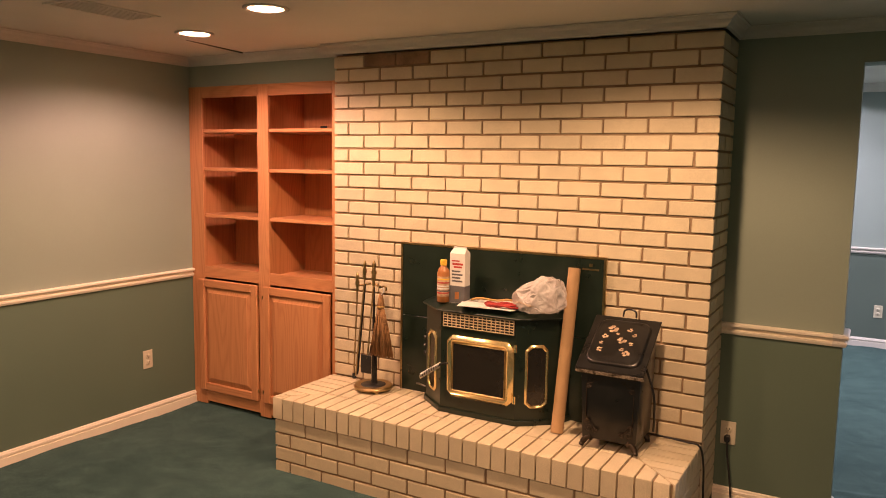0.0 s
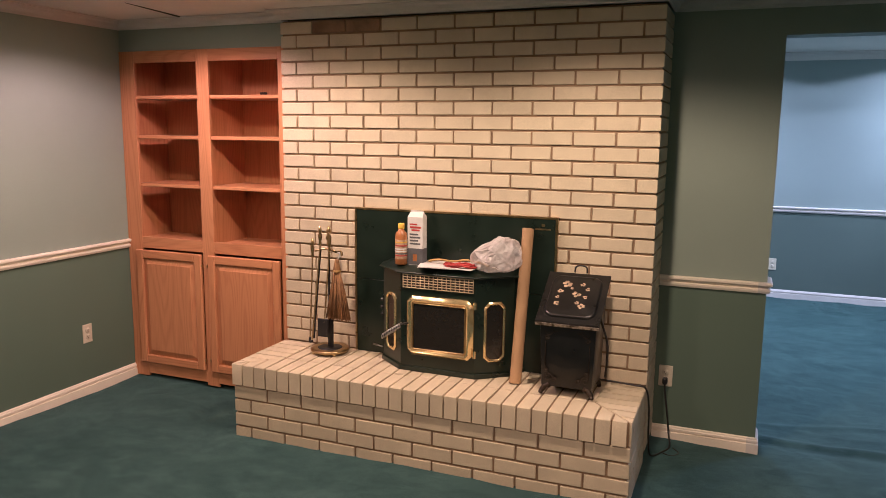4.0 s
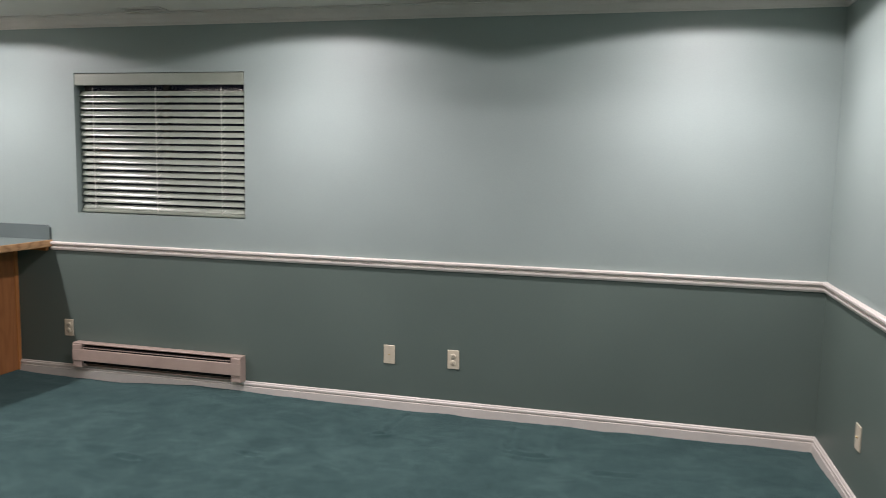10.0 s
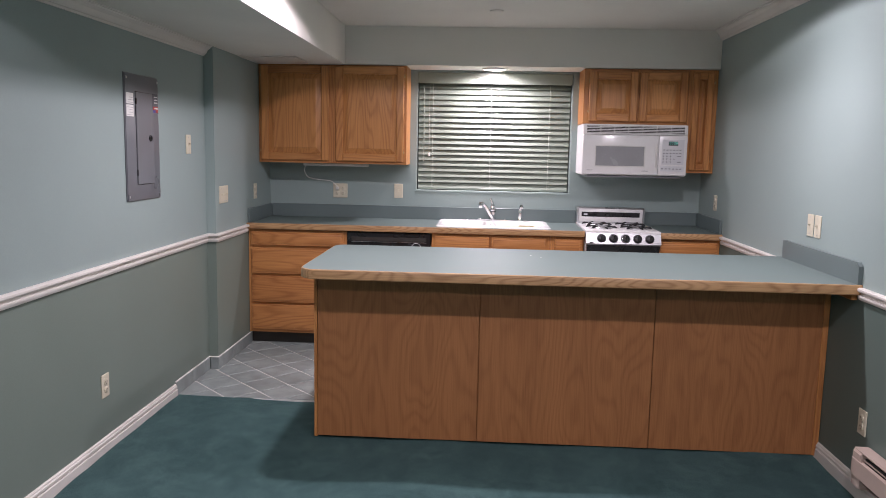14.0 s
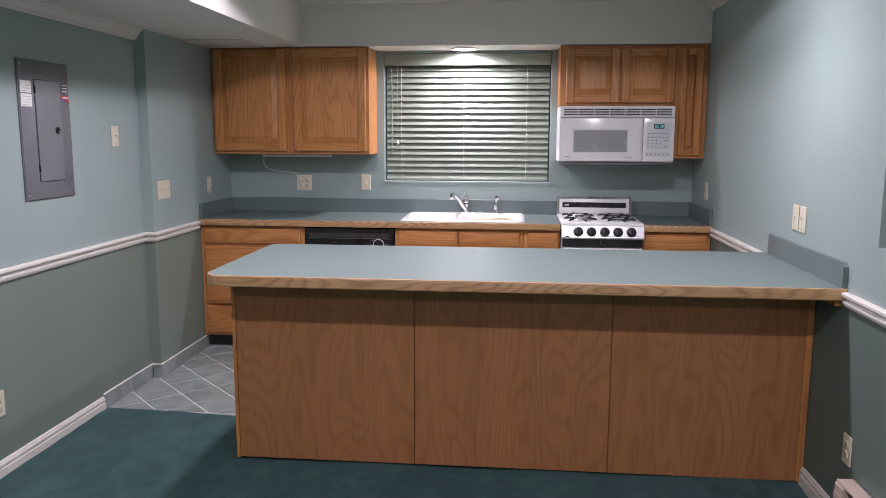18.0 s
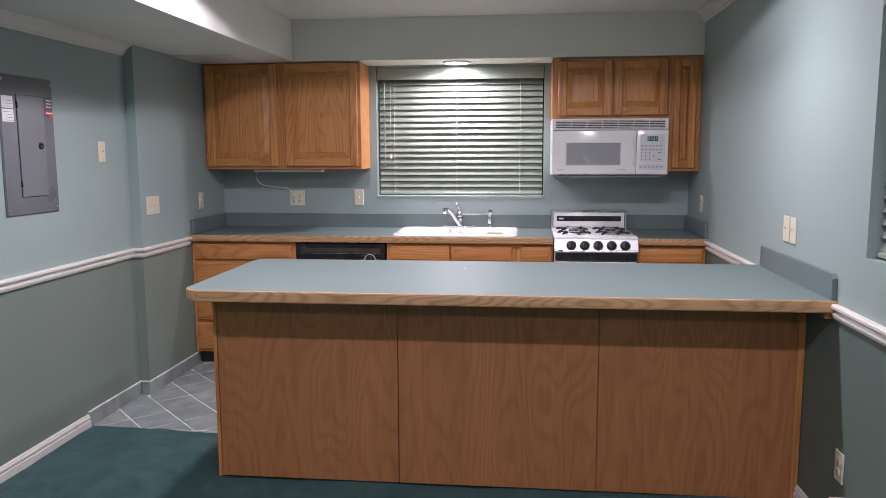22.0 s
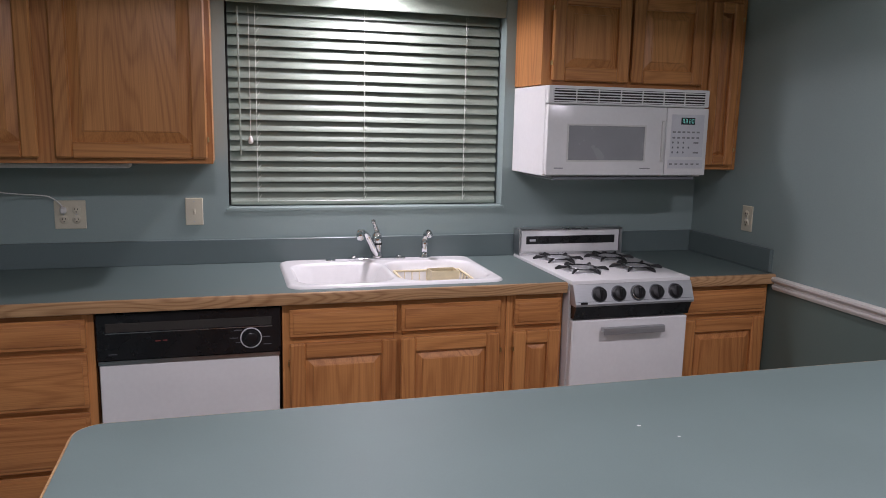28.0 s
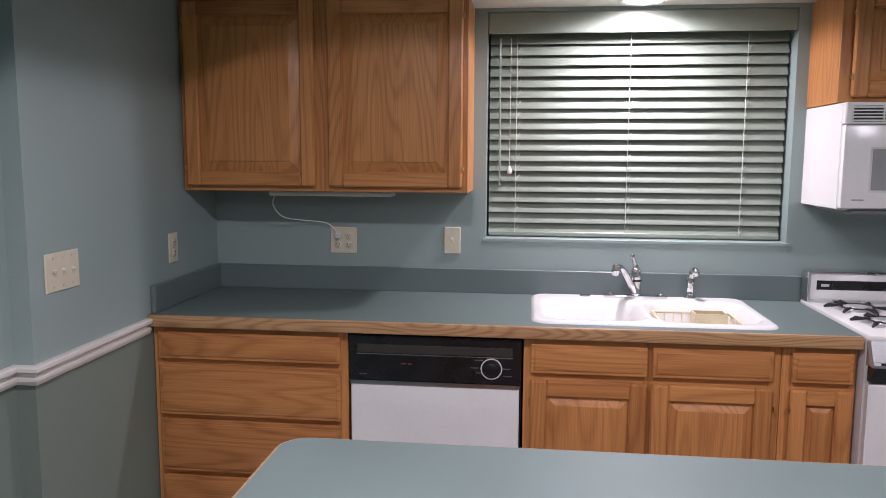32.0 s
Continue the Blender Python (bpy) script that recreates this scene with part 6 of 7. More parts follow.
for r in ((SX, SX + 0.012, HZ, TZ), (EX - 0.012, EX, HZ, TZ), (SX + 0.012, EX - 0.012, TZ - 0.012, TZ)):
    part("brass_edge", boxes((r[0], r[1], yy - 0.004, BY - 0.002, r[2], r[3]), bev=0.002), BRASS_DARK, sur, "thin brass edging")
part("maker_plate", boxes((EX - 0.115, EX - 0.035, yy - 0.002, yy, 1.125, 1.133), (EX - 0.082, EX - 0.066, yy - 0.002, yy, 1.142, 1.156)), BRASS_DARK, sur)

ins = thing("pellet_stove", "dark green pellet stove insert with brass-framed glass door", "stove")
PLAN = [(-1.735, 2.288), (-1.712, 2.20), (-1.555, 2.075), (-1.155, 2.075), (-0.992, 2.20), (-0.965, 2.288)]


def prism(plan, z0, z1, grow=0.0, bev=0.0):
    bm = bmesh.new()
    cx = sum(p[0] for p in plan) / len(plan)
    pts = [(cx + (x - cx) * (1 + grow), y - (2.288 - y) * grow * 1.5) for x, y in plan]
    lo, hi = [bm.verts.new((*p, z0)) for p in pts], [bm.verts.new((*p, z1)) for p in pts]
    m = len(pts)
    for k in range(m):
        bm.faces.new((lo[k], lo[(k + 1) % m], hi[(k + 1) % m], hi[k]))
    bm.faces.new(hi)
    bm.faces.new(lo[::-1])
    bmesh.ops.recalc_face_normals(bm, faces=bm.faces[:])
    if bev:
        bmesh.ops.bevel(bm, geom=bm.edges[:], offset=bev, segments=2, affect="EDGES", profile=0.5)
    return bm


part("body", prism(PLAN, HZ + 0.02, 0.905), GREEN_IRON, ins, crease=0.3)
part("base_ledge", prism(PLAN, HZ, HZ + 0.025, 0.03, 0.003), GREEN_IRON, ins, crease=0.25)
bm = bmesh.new()
mx = sum(p[0] for p in PLAN) / len(PLAN)
loops = [[bm.verts.new((mx + (x - mx) * (1 + g), y - (2.288 - y) * g * 1.5, z)) for x, y in PLAN] for g, z in ((0.02, 0.893), (0.06, 0.896), (0.06, 0.903), (-0.10, 0.9275))]
for a, b in zip(loops, loops[1:]):
    for k in range(len(PLAN)):
        bm.faces.new((a[k], a[(k + 1) % len(PLAN)], b[(k + 1) % len(PLAN)], b[k]))
bm.faces.new(loops[-1])
bm.faces.new(loops[0][::-1])
bmesh.ops.recalc_face_normals(bm, faces=bm.faces[:])
bmesh.ops.bevel(bm, geom=[e for e in bm.edges if e.calc_face_angle(0) > 0.1], offset=0.0015, segments=1, affect="EDGES")
part("top_ledge", bm, GREEN_IRON, ins, crease=0.15)
yf = 2.075
vent = part("vent_grille", boxes((-1.540, -1.160, yf - 0.006, yf, 0.822, 0.893), bev=0.001), SLOT, ins)
GRILLE = material("dull_brass_grille", (0.70, 0.56, 0.36), 0.42, 0.6, spread=0.06, scale=20, fine=100, bump=0)
for k in range(6):
    z = 0.8245 + 0.0132 * k
    part("bar", boxes((-1.540, -1.160, yf - 0.0110, yf - 0.006, z - 0.0019, z + 0.0019), bev=0.0006), GRILLE, vent)
for k in range(17):
    x = -1.538 + 0.376 * k / 16
    part("bar", boxes((x - 0.0017, x + 0.0017, yf - 0.0115, yf - 0.006, 0.8226, 0.8924), bev=0.0005), GRILLE, vent)


def chamfered(u0, u1, z0, z1, c):
    return [(u0 + c, z0), (u1 - c, z0), (u1, z0 + c), (u1, z1 - c), (u1 - c, z1), (u0 + c, z1), (u0, z1 - c), (u0, z0 + c)]


def ring_frame(place, outer, inner, d0, d1):
    bm = bmesh.new()
    m = len(outer)
    of = [bm.verts.new(place(u, d0 + 0.35 * (d1 - d0), z)) for u, z in outer]
    crest = [bm.verts.new(place(0.45 * u + 0.55 * q, d1, 0.45 * z + 0.55 * w)) for (u, z), (q, w) in zip(outer, inner)]
    nf = [bm.verts.new(place(u, d0 + 0.55 * (d1 - d0), z)) for u, z in inner]
    ob_ = [bm.verts.new(place(u, d0, z)) for u, z in outer]
    nb = [bm.verts.new(place(u, d0, z)) for u, z in inner]
    for k in range(m):
        q = (k + 1) % m
        bm.faces.new((of[k], of[q], crest[q], crest[k]))
        bm.faces.new((crest[k], crest[q], nf[q], nf[k]))
        bm.faces.new((ob_[k], ob_[q], of[q], of[k]))
        bm.faces.new((nf[k], nf[q], nb[q], nb[k]))
    bmesh.ops.recalc_face_normals(bm, faces=bm.faces[:])
    bmesh.ops.bevel(bm, geom=[e for e in bm.edges if len(e.link_faces) == 2 and e.calc_face_angle(0) > 0.8], offset=0.002, segments=2, affect="EDGES", profile=0.5)
    return bm


flat = lambda u, d, z: (u, yf - d, z)
door = part("door", ring_frame(flat, chamfered(-1.517, -1.158, 0.478, 0.786, 0.03), chamfered(-1.485, -1.198, 0.509, 0.752, 0.006), 0.0, 0.026), BRASS, ins, "polished brass door frame")
part("glass", boxes((-1.487, -1.196, yf - 0.012, yf - 0.004, 0.507, 0.754)), SMOKED, door, "smoked black glass")
part("inner_rim", ring_frame(flat, chamfered(-1.486, -1.197, 0.508, 0.753, 0.006), chamfered(-1.478, -1.205, 0.516, 0.745, 0.004), 0.008, 0.020), BRASS_DARK, door)
for z in (0.50, 0.745):
    part("hinge", rod(bmesh.new(), (-1.150, yf - 0.014, z), (-1.150, yf - 0.014, z + 0.035), 0.008), BRASS, door)
arm = part("handle", tube(bmesh.new(), curve_points([(-1.508, yf - 0.02, 0.642), (-1.53, yf - 0.05, 0.64), (-1.575, yf - 0.075, 0.612), (-1.615, yf - 0.085, 0.58)]), 0.006, 8), BLACK, door)
bm = bmesh.new()
path = []
for k in range(161):
    t = k / 160
    p = Vector((-1.53, yf - 0.05, 0.638)).lerp(Vector((-1.618, yf - 0.087, 0.578)), t)
    a = t * 2 * math.pi * 11
    path.append(p + Vector((0.0, math.cos(a), math.sin(a))) * 0.012)
part("coil_grip", tube(bm, path, 0.0028, 6), STEEL, arm, "coiled wire grip")
for sx, (ax, ay), (bx_, by_) in ((-1, (-1.712, 2.20), (-1.555, 2.075)), (1, (-1.155, 2.075), (-0.992, 2.20))):
    L_ = math.hypot(bx_ - ax, by_ - ay)
    ux, uy = (bx_ - ax) / L_, (by_ - ay) / L_
    nx_, ny_ = uy, -ux
    slanted = lambda u, d, z, ax=ax, ay=ay, ux=ux, uy=uy, nx_=nx_, ny_=ny_: (ax + ux * u + nx_ * d, ay + uy * u + ny_ * d, z)
    m0, m1 = L_ / 2 - 0.056, L_ / 2 + 0.056
    side_win = part("side_window", ring_frame(slanted, chamfered(m0, m1, 0.470, 0.776, 0.026), chamfered(m0 + 0.014, m1 - 0.014, 0.486, 0.760, 0.020), 0.0, 0.014), BRASS, ins, "brass-framed side window")
    bm = bmesh.new()
    vs_ = [bm.verts.new(slanted(u, 0.004, z)) for u, z in chamfered(m0 + 0.012, m1 - 0.012, 0.484, 0.762, 0.02)]
    bm.faces.new(vs_)
    part("glass", bm, SMOKED, side_win)


def side_strip(p, q, u0, u1, z0, z1, out):
    """A thin upright strip on the stove's side between plan points p and q."""
    bm = box(bmesh.new(), u0, u1, -0.001, out, z0, z1)
    ex = Vector((q[0] - p[0], q[1] - p[1], 0)).normalized()
    ey = Vector((ex.y, -ex.x, 0))
    turn = Matrix((ex, ey, (0, 0, 1))).transposed().to_4x4()
    bmesh.ops.transform(bm, matrix=Matrix.Translation((p[0], p[1], 0)) @ turn, verts=bm.verts[:])
    bmesh.ops.recalc_face_normals(bm, faces=bm.faces[:])
    return bm


for p, q in ((PLAN[0], PLAN[1]), (PLAN[4], PLAN[5])):
    for z0 in (0.835, 0.475):
        for n_ in range(5):
            z = z0 + 0.011 * n_
            part("louvre", side_strip(p, q, 0.022, 0.080, z, z + 0.005, 0.002), SLOT, ins)
part("side_control", side_strip(PLAN[0], PLAN[1], 0.055, 0.085, 0.60, 0.74, 0.006), BLACK, ins)
for z in (0.63, 0.67, 0.71):
    part("side_knob", rod(bmesh.new(), (-1.738, 2.218, z), (-1.715, 2.224, z), 0.010), BLACK, ins)
part("lever", tube(bmesh.new(), [(-1.80, 2.25, 0.448), (-1.75, 2.235, 0.446), (-1.735, 2.23, 0.445)], [0.006, 0.004, 0.003], 8), STEEL, ins, "small steel lever")

# things on the stove
TOP = 0.928
ORANGE = material("orange_bottle", (0.44, 0.17, 0.05), 0.3, spread=0.1, scale=20, fine=200, bump=0)
YELLOW = material("yellow_cap", (0.75, 0.48, 0.04), 0.35, spread=0.04, scale=20, fine=200, bump=0)
bottle = thing("cleaner_bottle", "orange plastic bottle with a yellow cap and printed label", "bottle")
bc = (-1.578, 2.13, TOP)
part("bottle_body", lathe(bmesh.new(), [(0.028, 0), (0.031, 0.004), (0.031, 0.145), (0.027, 0.162), (0.015, 0.175), (0.014, 0.185)], bc, 24), ORANGE, bottle)
part("cap", lathe(bmesh.new(), [(0.016, 0.183), (0.0165, 0.186), (0.0165, 0.208), (0.014, 0.211)], bc, 24), YELLOW, bottle)
lab = part("label", lathe(bmesh.new(), [(0.0313, 0.03), (0.0316, 0.031), (0.0316, 0.128), (0.0313, 0.129)], bc, 24), material("pale_orange_label", (0.60, 0.40, 0.25), 0.5, spread=0.2, scale=60, fine=200, bump=0), bottle)
for k, (z, m_) in enumerate(((0.112, YELLOW), (0.095, RED), (0.078, PAPER), (0.066, PAPER), (0.054, INK), (0.044, RED))):
    part("print_band", lathe(bmesh.new(), [(0.0317, z), (0.0318, z + 0.001), (0.0318, z + 0.006), (0.0317, z + 0.007)], bc, 24), m_, lab)
carton = thing("cleaner_carton", "white and black gable-top carton with red print", "carton")
bm = bmesh.new()
cx0, cx1, cy0, cy1 = -1.545, -1.462, 2.135, 2.19
lo = [bm.verts.new(p) for p in ((cx0, cy0, TOP), (cx1, cy0, TOP), (cx1, cy1, TOP), (cx0, cy1, TOP))]
mi = [bm.verts.new((v.co.x, v.co.y, TOP + 0.245)) for v in lo]
ridge = [bm.verts.new((cx0 + 0.006, (cy0 + cy1) / 2, TOP + 0.27)), bm.verts.new((cx1 - 0.006, (cy0 + cy1) / 2, TOP + 0.27))]
for k in range(4):
    bm.faces.new((lo[k], lo[(k + 1) % 4], mi[(k + 1) % 4], mi[k]))
bm.faces.new(lo[::-1])
bm.faces.new((mi[0], mi[1], ridge[1], ridge[0]))
bm.faces.new((mi[2], mi[3], ridge[0], ridge[1]))
bm.faces.new((mi[1], mi[2], ridge[1]))
bm.faces.new((mi[3], mi[0], ridge[0]))
bmesh.ops.recalc_face_normals(bm, faces=bm.faces[:])
part("box", bm, PAPER, carton)
part("black_base", boxes((cx0 - 0.0006, cx1 + 0.0006, cy0 - 0.0008, cy1, TOP + 0.002, TOP + 0.085)), INK, carton)
part("red_print", boxes((cx0 + 0.014, cx1 - 0.010, cy0 - 0.0012, cy0, TOP + 0.188, TOP + 0.198), (cx0 + 0.022, cx1 - 0.016, cy0 - 0.0012, cy0, TOP + 0.174, TOP + 0.183), (cx0 + 0.012, cx1 - 0.03, cy0 - 0.0012, cy0, TOP + 0.205, TOP + 0.212)), RED, carton)
for k in range(4):
    part("print_line", boxes((cx0 + 0.012, cx1 - 0.012 - 0.012 * (k % 2), cy0 - 0.0012, cy0, TOP + 0.105 + k * 0.016, TOP + 0.113 + k * 0.016)), INK, carton)
part("flame_print", boxes((cx0 + 0.03, cx1 - 0.03, cy0 - 0.0014, cy0, TOP + 0.02, TOP + 0.055), bev=0.0006), ORANGE, carton)
part("fold_tab", boxes((cx0 + 0.006, cx1 - 0.006, (cy0 + cy1) / 2 - 0.002, (cy0 + cy1) / 2 + 0.002, TOP + 0.264, TOP + 0.276)), PAPER, carton)
sheets = thing("papers", "loose stack of white printed sheets", "papers")
for k, (dx, dy, rz) in enumerate(((0, 0, 8), (0.02, 0.012, -6), (-0.012, 0.006, 16))):
    bm = bmesh.new()
    box(bm, -0.14, 0.14, -0.095, 0.095, 0, 0.0012)
    bmesh.ops.transform(bm, matrix=pose(-1.32 + dx, 2.145 + dy, TOP + 0.008 + 0.0016 * k, 0, 0, rz), verts=bm.verts[:])
    sh = part("sheet", bm, PAPER, sheets)
cord = thing("fire_rope", "coiled red and yellow cord on the papers", "rope")
ROPE_R = material("red_rope", (0.42, 0.04, 0.03), 0.8, spread=0.2, scale=60, fine=300, bump=0.4)
ROPE_Y = material("tan_rope", (0.55, 0.33, 0.10), 0.8, spread=0.2, scale=60, fine=300, bump=0.4)
pts = []
for k in range(120):
    a = k * 0.42
    r = 0.055 + 0.012 * math.sin(k * 0.9)
    pts.append((-1.245 + 1.35 * r * math.cos(a), 2.11 + 0.55 * r * math.sin(a), TOP + 0.017 + 0.010 * (k / 120) + 0.004 * math.sin(k * 1.7)))
part("red_coil", tube(bmesh.new(), pts, 0.0042, 6), ROPE_R, cord)
part("tan_length", tube(bmesh.new(), curve_points([(-1.44, 2.17, TOP + 0.02), (-1.38, 2.15, TOP + 0.035), (-1.30, 2.16, TOP + 0.03), (-1.22, 2.15, TOP + 0.042), (-1.10, 2.12, TOP + 0.028)]), 0.006, 6), ROPE_Y, cord)
bm = bmesh.new()
rb = random.Random(41)
for k in range(150):
    p = Vector((rb.gauss(0, 1), rb.gauss(0, 1), rb.gauss(0, 1))).normalized()
    r = rb.uniform(0.72, 1.12)
    peak = 0.075 * max(0.0, p.z) * max(0.0, p.x + 0.25)
    bm.verts.new((-1.075 + 0.124 * r * p.x, 2.15 + 0.085 * r * p.y, max(TOP, TOP + 0.062 + 0.080 * r * p.z + peak)))
bmesh.ops.convex_hull(bm, input=bm.verts[:])
bmesh.ops.delete(bm, geom=[v for v in bm.verts if not v.link_faces], context="VERTS")
bmesh.ops.triangulate(bm, faces=bm.faces[:])
# sink each facet a little and ruffle it, as crumpled film does between its ridges
made = bmesh.ops.poke(bm, faces=bm.faces[:], offset=0.0)
middle = Vector((-1.085, 2.15, TOP + 0.055))
for v in made["verts"]:
    if v.co.z > TOP + 0.006:
        v.co += (middle - v.co) * rb.uniform(0.0, 0.13)
bmesh.ops.subdivide_edges(bm, edges=bm.edges[:], cuts=3, use_grid_fill=True)
bmesh.ops.smooth_vert(bm, verts=bm.verts[:], factor=0.5, use_axis_x=True, use_axis_y=True, use_axis_z=True)
for v in bm.verts:
    if v.co.z > TOP + 0.006:
        ridge = (1 - abs(noise.noise(v.co * 42))) ** 4
        v.co += 0.009 * noise.noise_vector(v.co * 22) + 0.003 * noise.noise_vector(v.co * 95) + (v.co - middle).normalized() * 0.006 * ridge
BAG = material("thin_white_plastic", (0.82, 0.80, 0.79), 0.20, spread=0.14, scale=16, fine=70, bump=0.3, depth=0.004, second=(0.72, 0.64, 0.61))
BAG.node_tree.nodes["Principled BSDF"].inputs["Alpha"].default_value = 0.46
tagged(part("plastic_bag", bm, BAG, None, "crumpled thin white plastic bag on the stove", crease=0.4), category="bag")
CARD = material("kraft_cardboard", (0.42, 0.26, 0.125), 0.75, spread=0.06, scale=10, fine=200, bump=0.1)
bm = bmesh.new()
rod(bm, (-0.948, 2.10, HZ), (-0.948, 2.262, 1.133), 0.029, seg=32, caps=False)
rod(bm, (-0.948, 2.10, HZ), (-0.948, 2.262, 1.133), 0.026, seg=32, caps=False)
tagged(part("cardboard_tube", bm, CARD, None, "long brown cardboard tube leaning against the surround"), category="tube")

# black coal scuttle with painted lid
box_ = thing("coal_scuttle", "black metal coal scuttle with a flower-painted slanted lid", "coal scuttle")
GLOSS_BLACK = material("worn_black_enamel", (0.010, 0.010, 0.010), 0.3, spread=0.2, scale=14, fine=220, bump=0.1)
BRONZE = material("dark_bronze", (0.06, 0.045, 0.032), 0.45, 0.7, spread=0.3, scale=30, fine=200, bump=0.2)
qx0, qx1, qy0, qy1, qz = -0.805, -0.545, 1.99, 2.235, HZ + 0.045
bm = bmesh.new()
lo = [bm.verts.new((x, y, qz)) for x, y in ((qx0 + 0.012, qy0 + 0.01), (qx1 - 0.012, qy0 + 0.01), (qx1 - 0.012, qy1 - 0.01), (qx0 + 0.012, qy1 - 0.01))]
hi = [bm.verts.new(p) for p in ((qx0, qy0, 0.745), (qx1, qy0, 0.745), (qx1, qy1, 0.915), (qx0, qy1, 0.915))]
for k in range(4):
    bm.faces.new((lo[k], lo[(k + 1) % 4], hi[(k + 1) % 4], hi[k]))
bm.faces.new(lo[::-1])
bm.faces.new(hi)
bmesh.ops.recalc_face_normals(bm, faces=bm.faces[:])
bmesh.ops.bevel(bm, geom=bm.edges[:], offset=0.004, segments=2, affect="EDGES", profile=0.5)
part("bin", bm, GLOSS_BLACK, box_)
WORN_METAL = material("worn_metal", (0.42, 0.39, 0.36), 0.42, 0.8, spread=0.5, scale=45, fine=300, bump=0.1)
slope = math.atan2(0.17, qy1 - qy0)
lidm = Matrix.Translation(((qx0 + qx1) / 2, (qy0 + qy1) / 2 - 0.012, 0.840)) @ Euler((slope, 0, 0)).to_matrix().to_4x4()
hw, hl = (qx1 - qx0) / 2 + 0.012, math.hypot(0.17, qy1 - qy0) / 2 + 0.010
bm = bmesh.new()
box(bm, -hw - 0.006, hw + 0.006, -hl - 0.004, hl, 0, 0.006, 0.002)
box(bm, -hw - 0.006, hw + 0.006, -hl - 0.006, -hl - 0.002, -0.022, 0.005, 0.0015)
bmesh.ops.transform(bm, matrix=lidm, verts=bm.verts[:])
lid = part("lid", bm, GLOSS_BLACK, box_)
bm = box(bmesh.new(), -hw - 0.007, hw + 0.007, -hl - 0.0085, -hl - 0.0055, -0.0215, -0.001, 0.001)
bmesh.ops.transform(bm, matrix=lidm, verts=bm.verts[:])
part("worn_edge", bm, WORN_METAL, lid, "worn silvery front edge")


def round_rect(w, h, r, n=6):
    return [(sx * (w - r) + r * math.cos(a), sy * (h - r) + r * math.sin(a)) for sx, sy, q in ((1, 1, 0), (-1, 1, 1), (-1, -1, 2), (1, -1, 3))
            for a in [math.pi / 2 * (q + k / n) for k in range(n + 1)]]


bm = bmesh.new()
rings = [[bm.verts.new((x, y, z)) for x, y in round_rect(hw - g, hl - g - 0.004, 0.045 - 0.3 * (g - 0.02))] for g, z in ((0.022, 0.0055), (0.026, 0.014), (0.032, 0.0165), (0.040, 0.0150), (0.048, 0.0162))]
for a, b in zip(rings, rings[1:]):
    for k in range(len(a)):
        bm.faces.new((a[k], a[(k + 1) % len(a)], b[(k + 1) % len(a)], b[k]))
bm.faces.new(rings[-1])
bmesh.ops.recalc_face_normals(bm, faces=bm.faces[:])
bmesh.ops.transform(bm, matrix=lidm, verts=bm.verts[:])
part("dished_panel", bm, GLOSS_BLACK, lid, crease=1.2)
PETAL = material("cream_petal_paint", (0.52, 0.38, 0.25), 0.5, spread=0.25, scale=60, fine=300, bump=0)
r2 = random.Random(3)
for fxx, fyy, rr in ((-0.055, 0.085, 0.030), (0.04, 0.09, 0.016), (0.075, 0.05, 0.014), (-0.085, 0.02, 0.018), (-0.095, -0.035, 0.012), (0.015, 0.0, 0.026), (0.07, -0.02, 0.014), (-0.09, -0.09, 0.018), (0.03, -0.075, 0.014), (0.06, -0.10, 0.022), (-0.02, 0.05, 0.010)):
    fxx, fyy, rr = 0.78 * fxx, 0.72 * fyy + 0.010, 0.85 * rr
    bm = bmesh.new()
    for k in range(5):
        a = 2 * math.pi * k / 5 + r2.random()
        ball(bm, (fxx + 0.55 * rr * math.cos(a), fyy + 0.55 * rr * math.sin(a), 0.0172), rr * 0.42, 8, (1, 0.75, 0.05))
    bmesh.ops.transform(bm, matrix=lidm, verts=bm.verts[:])
    part("painted_flower", bm, PETAL, lid)
part("lid_handle", tube(bmesh.new(), curve_points([(-0.705, 2.245, 0.935), (-0.70, 2.25, 0.962), (-0.675, 2.25, 0.970), (-0.65, 2.25, 0.962), (-0.645, 2.245, 0.935)]), 0.0042, 8), BLACK, box_)
for x, sx in ((qx0 + 0.03, 1), (qx1 - 0.03, -1)):
    for y, big in ((qy0 + 0.02, 1), (qy1 - 0.03, 0)):
        out = -sx
        part("claw_foot", tube(bmesh.new(), curve_points([(x + 0.02 * sx, y, qz + 0.006), (x, y - 0.004, qz - 0.002), (x + 0.016 * out, y - 0.010, qz - 0.024), (x + 0.020 * out, y - 0.018, HZ + 0.010)]), [0.016, 0.016, 0.017, 0.017] + [0.013] * 12 + [0.011] * 9, 8), BRONZE, box_)
for x, sx in ((qx0 + 0.03, 1), (qx1 - 0.03, -1)):
    for z, sz in ((0.712, -1), (0.468, 1)):
        bm = bmesh.new()
        for ddx, ddz, rad in ((0.012, 0.012, 0.020), (0.042, 0.004, 0.012), (0.004, 0.042, 0.012)):
            pts = []
            for k in range(26):
                a = k / 25 * 2 * math.pi * 1.5
                r_ = rad * (1 - 0.75 * k / 25)
                pts.append((x + sx * (ddx + r_ * math.cos(a)), qy0 + 0.003 - (0.004 if z < 0.6 else 0), z + sz * (ddz + r_ * math.sin(a))))
            tube(bm, pts, 0.0022, 5)
        part("scroll_ornament", bm, BRONZE, box_)
for x in (qx0 + 0.026, qx1 - 0.029):
    part("front_bead", boxes((x, x + 0.003, qy0 - 0.0005, qy0 + 0.006, 0.53, 0.65)), BRONZE, box_)
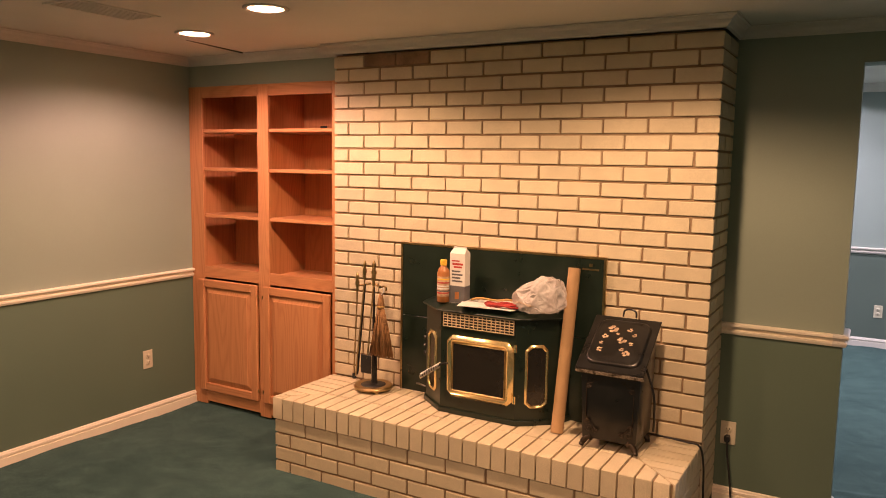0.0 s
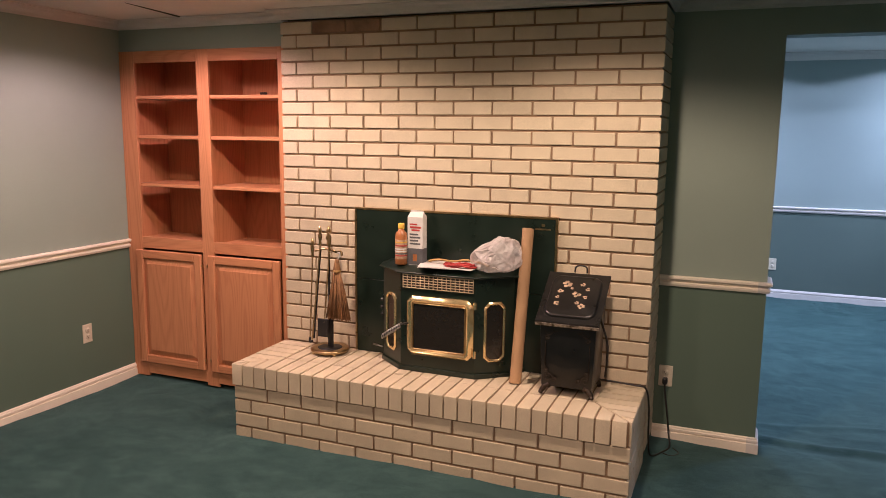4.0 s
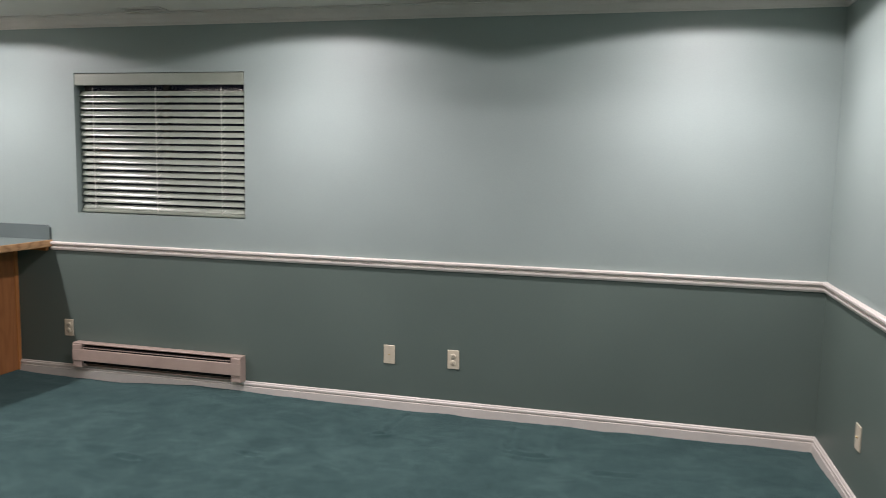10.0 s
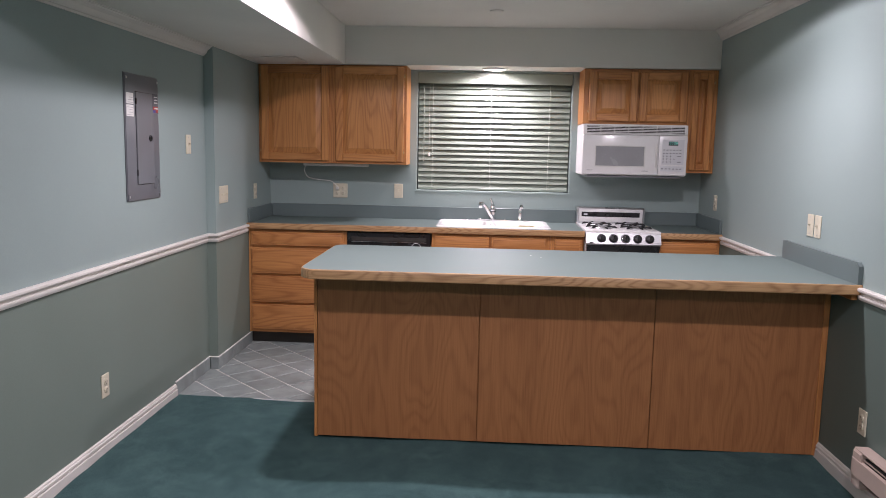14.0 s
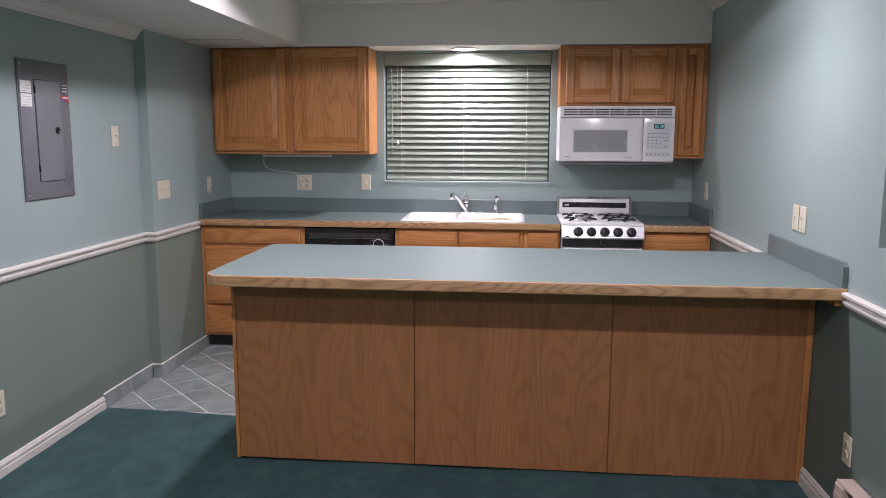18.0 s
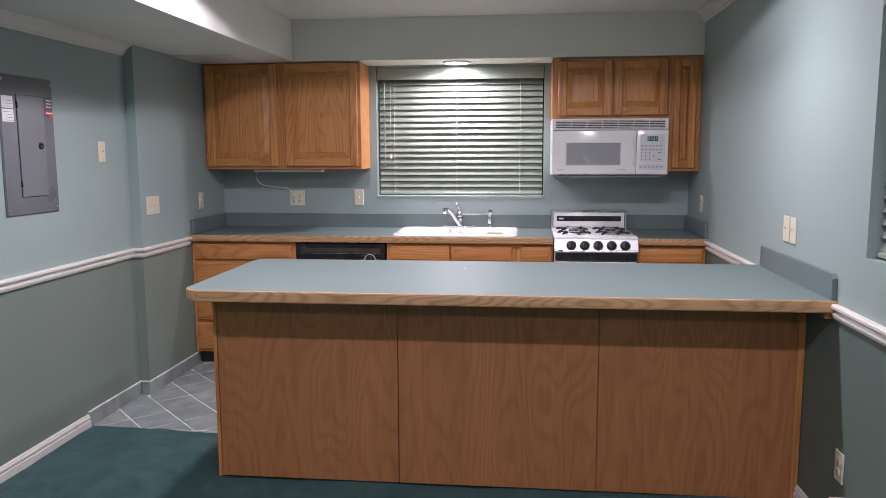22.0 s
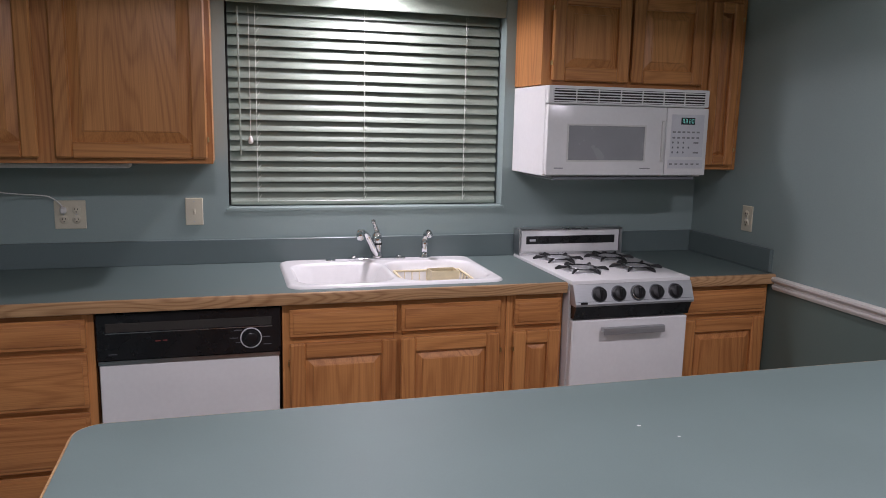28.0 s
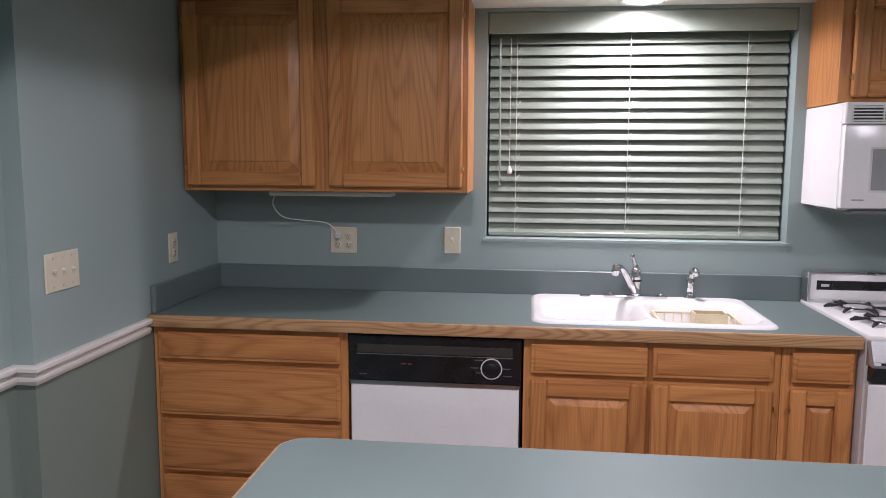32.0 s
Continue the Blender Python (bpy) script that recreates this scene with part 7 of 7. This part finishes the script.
part("side_handle", tube(bmesh.new(), curve_points([(qx1 + 0.006, 2.03, 0.78), (qx1 + 0.04, 2.05, 0.66), (qx1 + 0.035, 2.10, 0.55), (qx1 + 0.02, 2.16, 0.46)]), 0.005, 8), IRON, box_)

# fireplace tools
tools = thing("fire_tools", "brass and black fireplace tool stand with poker, tongs and shovel", "fireplace tools")
tx, ty = -2.035, 2.185
part("base", lathe(bmesh.new(), [(0.085, 0.012), (0.104, 0.014), (0.107, 0.024), (0.098, 0.032), (0.080, 0.030)], (tx, ty, HZ), 40), BRASS_DARK, tools, "brass base ring")
part("base_plate", lathe(bmesh.new(), [(0.086, 0.018), (0.086, 0.028), (0.03, 0.034), (0.012, 0.036)], (tx, ty, HZ), 32), IRON, tools)
for k in range(4):
    a = math.pi / 4 + k * math.pi / 2
    part("foot", ball(bmesh.new(), (tx + 0.092 * math.cos(a), ty + 0.092 * math.sin(a), HZ + 0.009), 0.011, 12, (1, 1, 0.8)), BRASS, tools)
part("post", rod(bmesh.new(), (tx, ty, HZ + 0.03), (tx, ty, 1.0), 0.0065), IRON, tools)
part("plate", boxes((tx - 0.012, tx + 0.022, ty - 0.004, ty + 0.004, HZ + 0.03, HZ + 0.19), bev=0.002), IRON, tools)
part("finial", lathe(bmesh.new(), [(0.006, 0), (0.013, 0.010), (0.009, 0.022), (0.014, 0.034), (0.016, 0.045), (0.009, 0.058), (0.011, 0.068), (0.013, 0.080), (0.007, 0.098), (0.003, 0.106)], (tx, ty, 0.985), 18), BRASS_DARK, tools)
part("cross_arm", tube(bmesh.new(), curve_points([(tx - 0.10, ty - 0.02, 0.985), (tx - 0.085, ty - 0.015, 0.955), (tx - 0.04, ty - 0.005, 0.962), (tx, ty, 0.968), (tx + 0.045, ty - 0.006, 0.955), (tx + 0.085, ty - 0.02, 0.962), (tx + 0.095, ty - 0.024, 0.94)]), 0.006, 8), BRASS_DARK, tools)


TOOL = material("tarnished_brass", (0.50, 0.36, 0.18), 0.35, 0.85, spread=0.2, scale=30, fine=200, bump=0.05)


def tool(name, x, y, top, foot, fx_, fy_, tip):
    ob = part(name, rod(bmesh.new(), (fx_, fy_, foot), (x, y, top - 0.09), 0.0042), TOOL, tools)
    part("grip", lathe(bmesh.new(), [(0.005, 0), (0.009, 0.012), (0.006, 0.024), (0.010, 0.040), (0.012, 0.055), (0.007, 0.068), (0.010, 0.082), (0.006, 0.098), (0.003, 0.106)], (x, y, top - 0.10), 16), BRASS_DARK, ob)
    tip(ob)
    return ob


tool("poker", tx - 0.075, ty - 0.045, 1.02, HZ + 0.075, tx - 0.105, ty - 0.035, lambda ob: part("hook", tube(bmesh.new(), curve_points([(tx - 0.105, ty - 0.035, HZ + 0.085), (tx - 0.105, ty - 0.037, HZ + 0.06), (tx - 0.085, ty - 0.045, HZ + 0.065)]), 0.007, 8), IRON, ob))
tool("tongs", tx - 0.02, ty - 0.055, 1.09, HZ + 0.075, tx - 0.085, ty - 0.045, lambda ob: part("second_arm", rod(bmesh.new(), (tx - 0.02, ty - 0.05, 0.97), (tx - 0.08, ty - 0.035, HZ + 0.08), 0.0045), IRON, ob))
tool("shovel", tx + 0.03, ty - 0.045, 1.06, HZ + 0.18, tx - 0.005, ty - 0.05, lambda ob: part("blade", boxes((tx - 0.045, tx + 0.02, ty - 0.054, ty - 0.048, HZ + 0.10, HZ + 0.20), bev=0.002), IRON, ob))
STRAW = material("broom_straw", (0.33, 0.17, 0.065), 0.85, spread=0.25, scale=90, fine=400, bump=0.3, stretch=(1, 1, 0.15))
broom = thing("hearth_broom", "small brown straw hearth broom hanging on the tool stand", "broom")
bm = bmesh.new()
r3 = random.Random(8)
bx, by = -1.965, 2.155
for k in range(150):
    a = 2 * math.pi * r3.random()
    q = math.sqrt(r3.random())
    tip = (bx + 0.075 * q * math.cos(a), by + 0.022 * q * math.sin(a), 0.585 + 0.02 * r3.random())
    mid = (bx + 0.045 * q * math.cos(a), by + 0.018 * q * math.sin(a), 0.74)
    topp = (bx - 0.004 + 0.014 * q * math.cos(a), by + 0.012 * q * math.sin(a), 0.86)
    tube(bm, [topp, mid, tip], 0.0022, 4)
part("bristles", bm, STRAW, broom)
part("neck", lathe(bmesh.new(), [(0.018, 0), (0.020, 0.02), (0.015, 0.05), (0.010, 0.075)], (bx - 0.004, by, 0.845), 16), STRAW, broom)
part("binding", lathe(bmesh.new(), [(0.020, 0), (0.021, 0.003), (0.021, 0.010), (0.020, 0.012)], (bx - 0.004, by, 0.850), 16), ROPE_Y, broom)
part("hang_loop", tube(bmesh.new(), curve_points([(bx - 0.004, by, 0.915), (bx + 0.012, by, 0.935), (bx + 0.014, by - 0.002, 0.955), (bx - 0.002, by, 0.95)]), 0.003, 6), CORD, broom)

# power cord from the stove to the outlet
cordm = material("black_rubber", (0.012, 0.012, 0.012), 0.5, spread=0.1, scale=30, fine=200, bump=0.05)
power = thing("power_cord", "black power cord running over the hearth to the outlet", "cord")
part("cable", tube(bmesh.new(), curve_points([(-0.62, 2.27, HZ + 0.02), (-0.50, 2.26, HZ + 0.02), (-0.40, 2.255, HZ + 0.016), (-0.345, 2.26, HZ + 0.005), (-0.328, 2.28, 0.30), (-0.325, 2.30, 0.14), (-0.315, 2.34, 0.03), (-0.27, 2.44, 0.012), (-0.24, 2.52, 0.014),
                                               (-0.255, 2.60, 0.06), (-0.27, 2.62, 0.16), (-0.285, 2.632, 0.25), (-0.290, 2.636, 0.305)]), 0.0045, 8), cordm, power)
part("plug", boxes((-0.302, -0.278, YD0 - 0.040, YD0 - 0.009, 0.305, 0.338), bev=0.005), cordm, power)
part("slack", tube(bmesh.new(), curve_points([(-0.27, 2.44, 0.010), (-0.22, 2.42, 0.008), (-0.19, 2.47, 0.008), (-0.22, 2.52, 0.008)]), 0.003, 6), cordm, power)
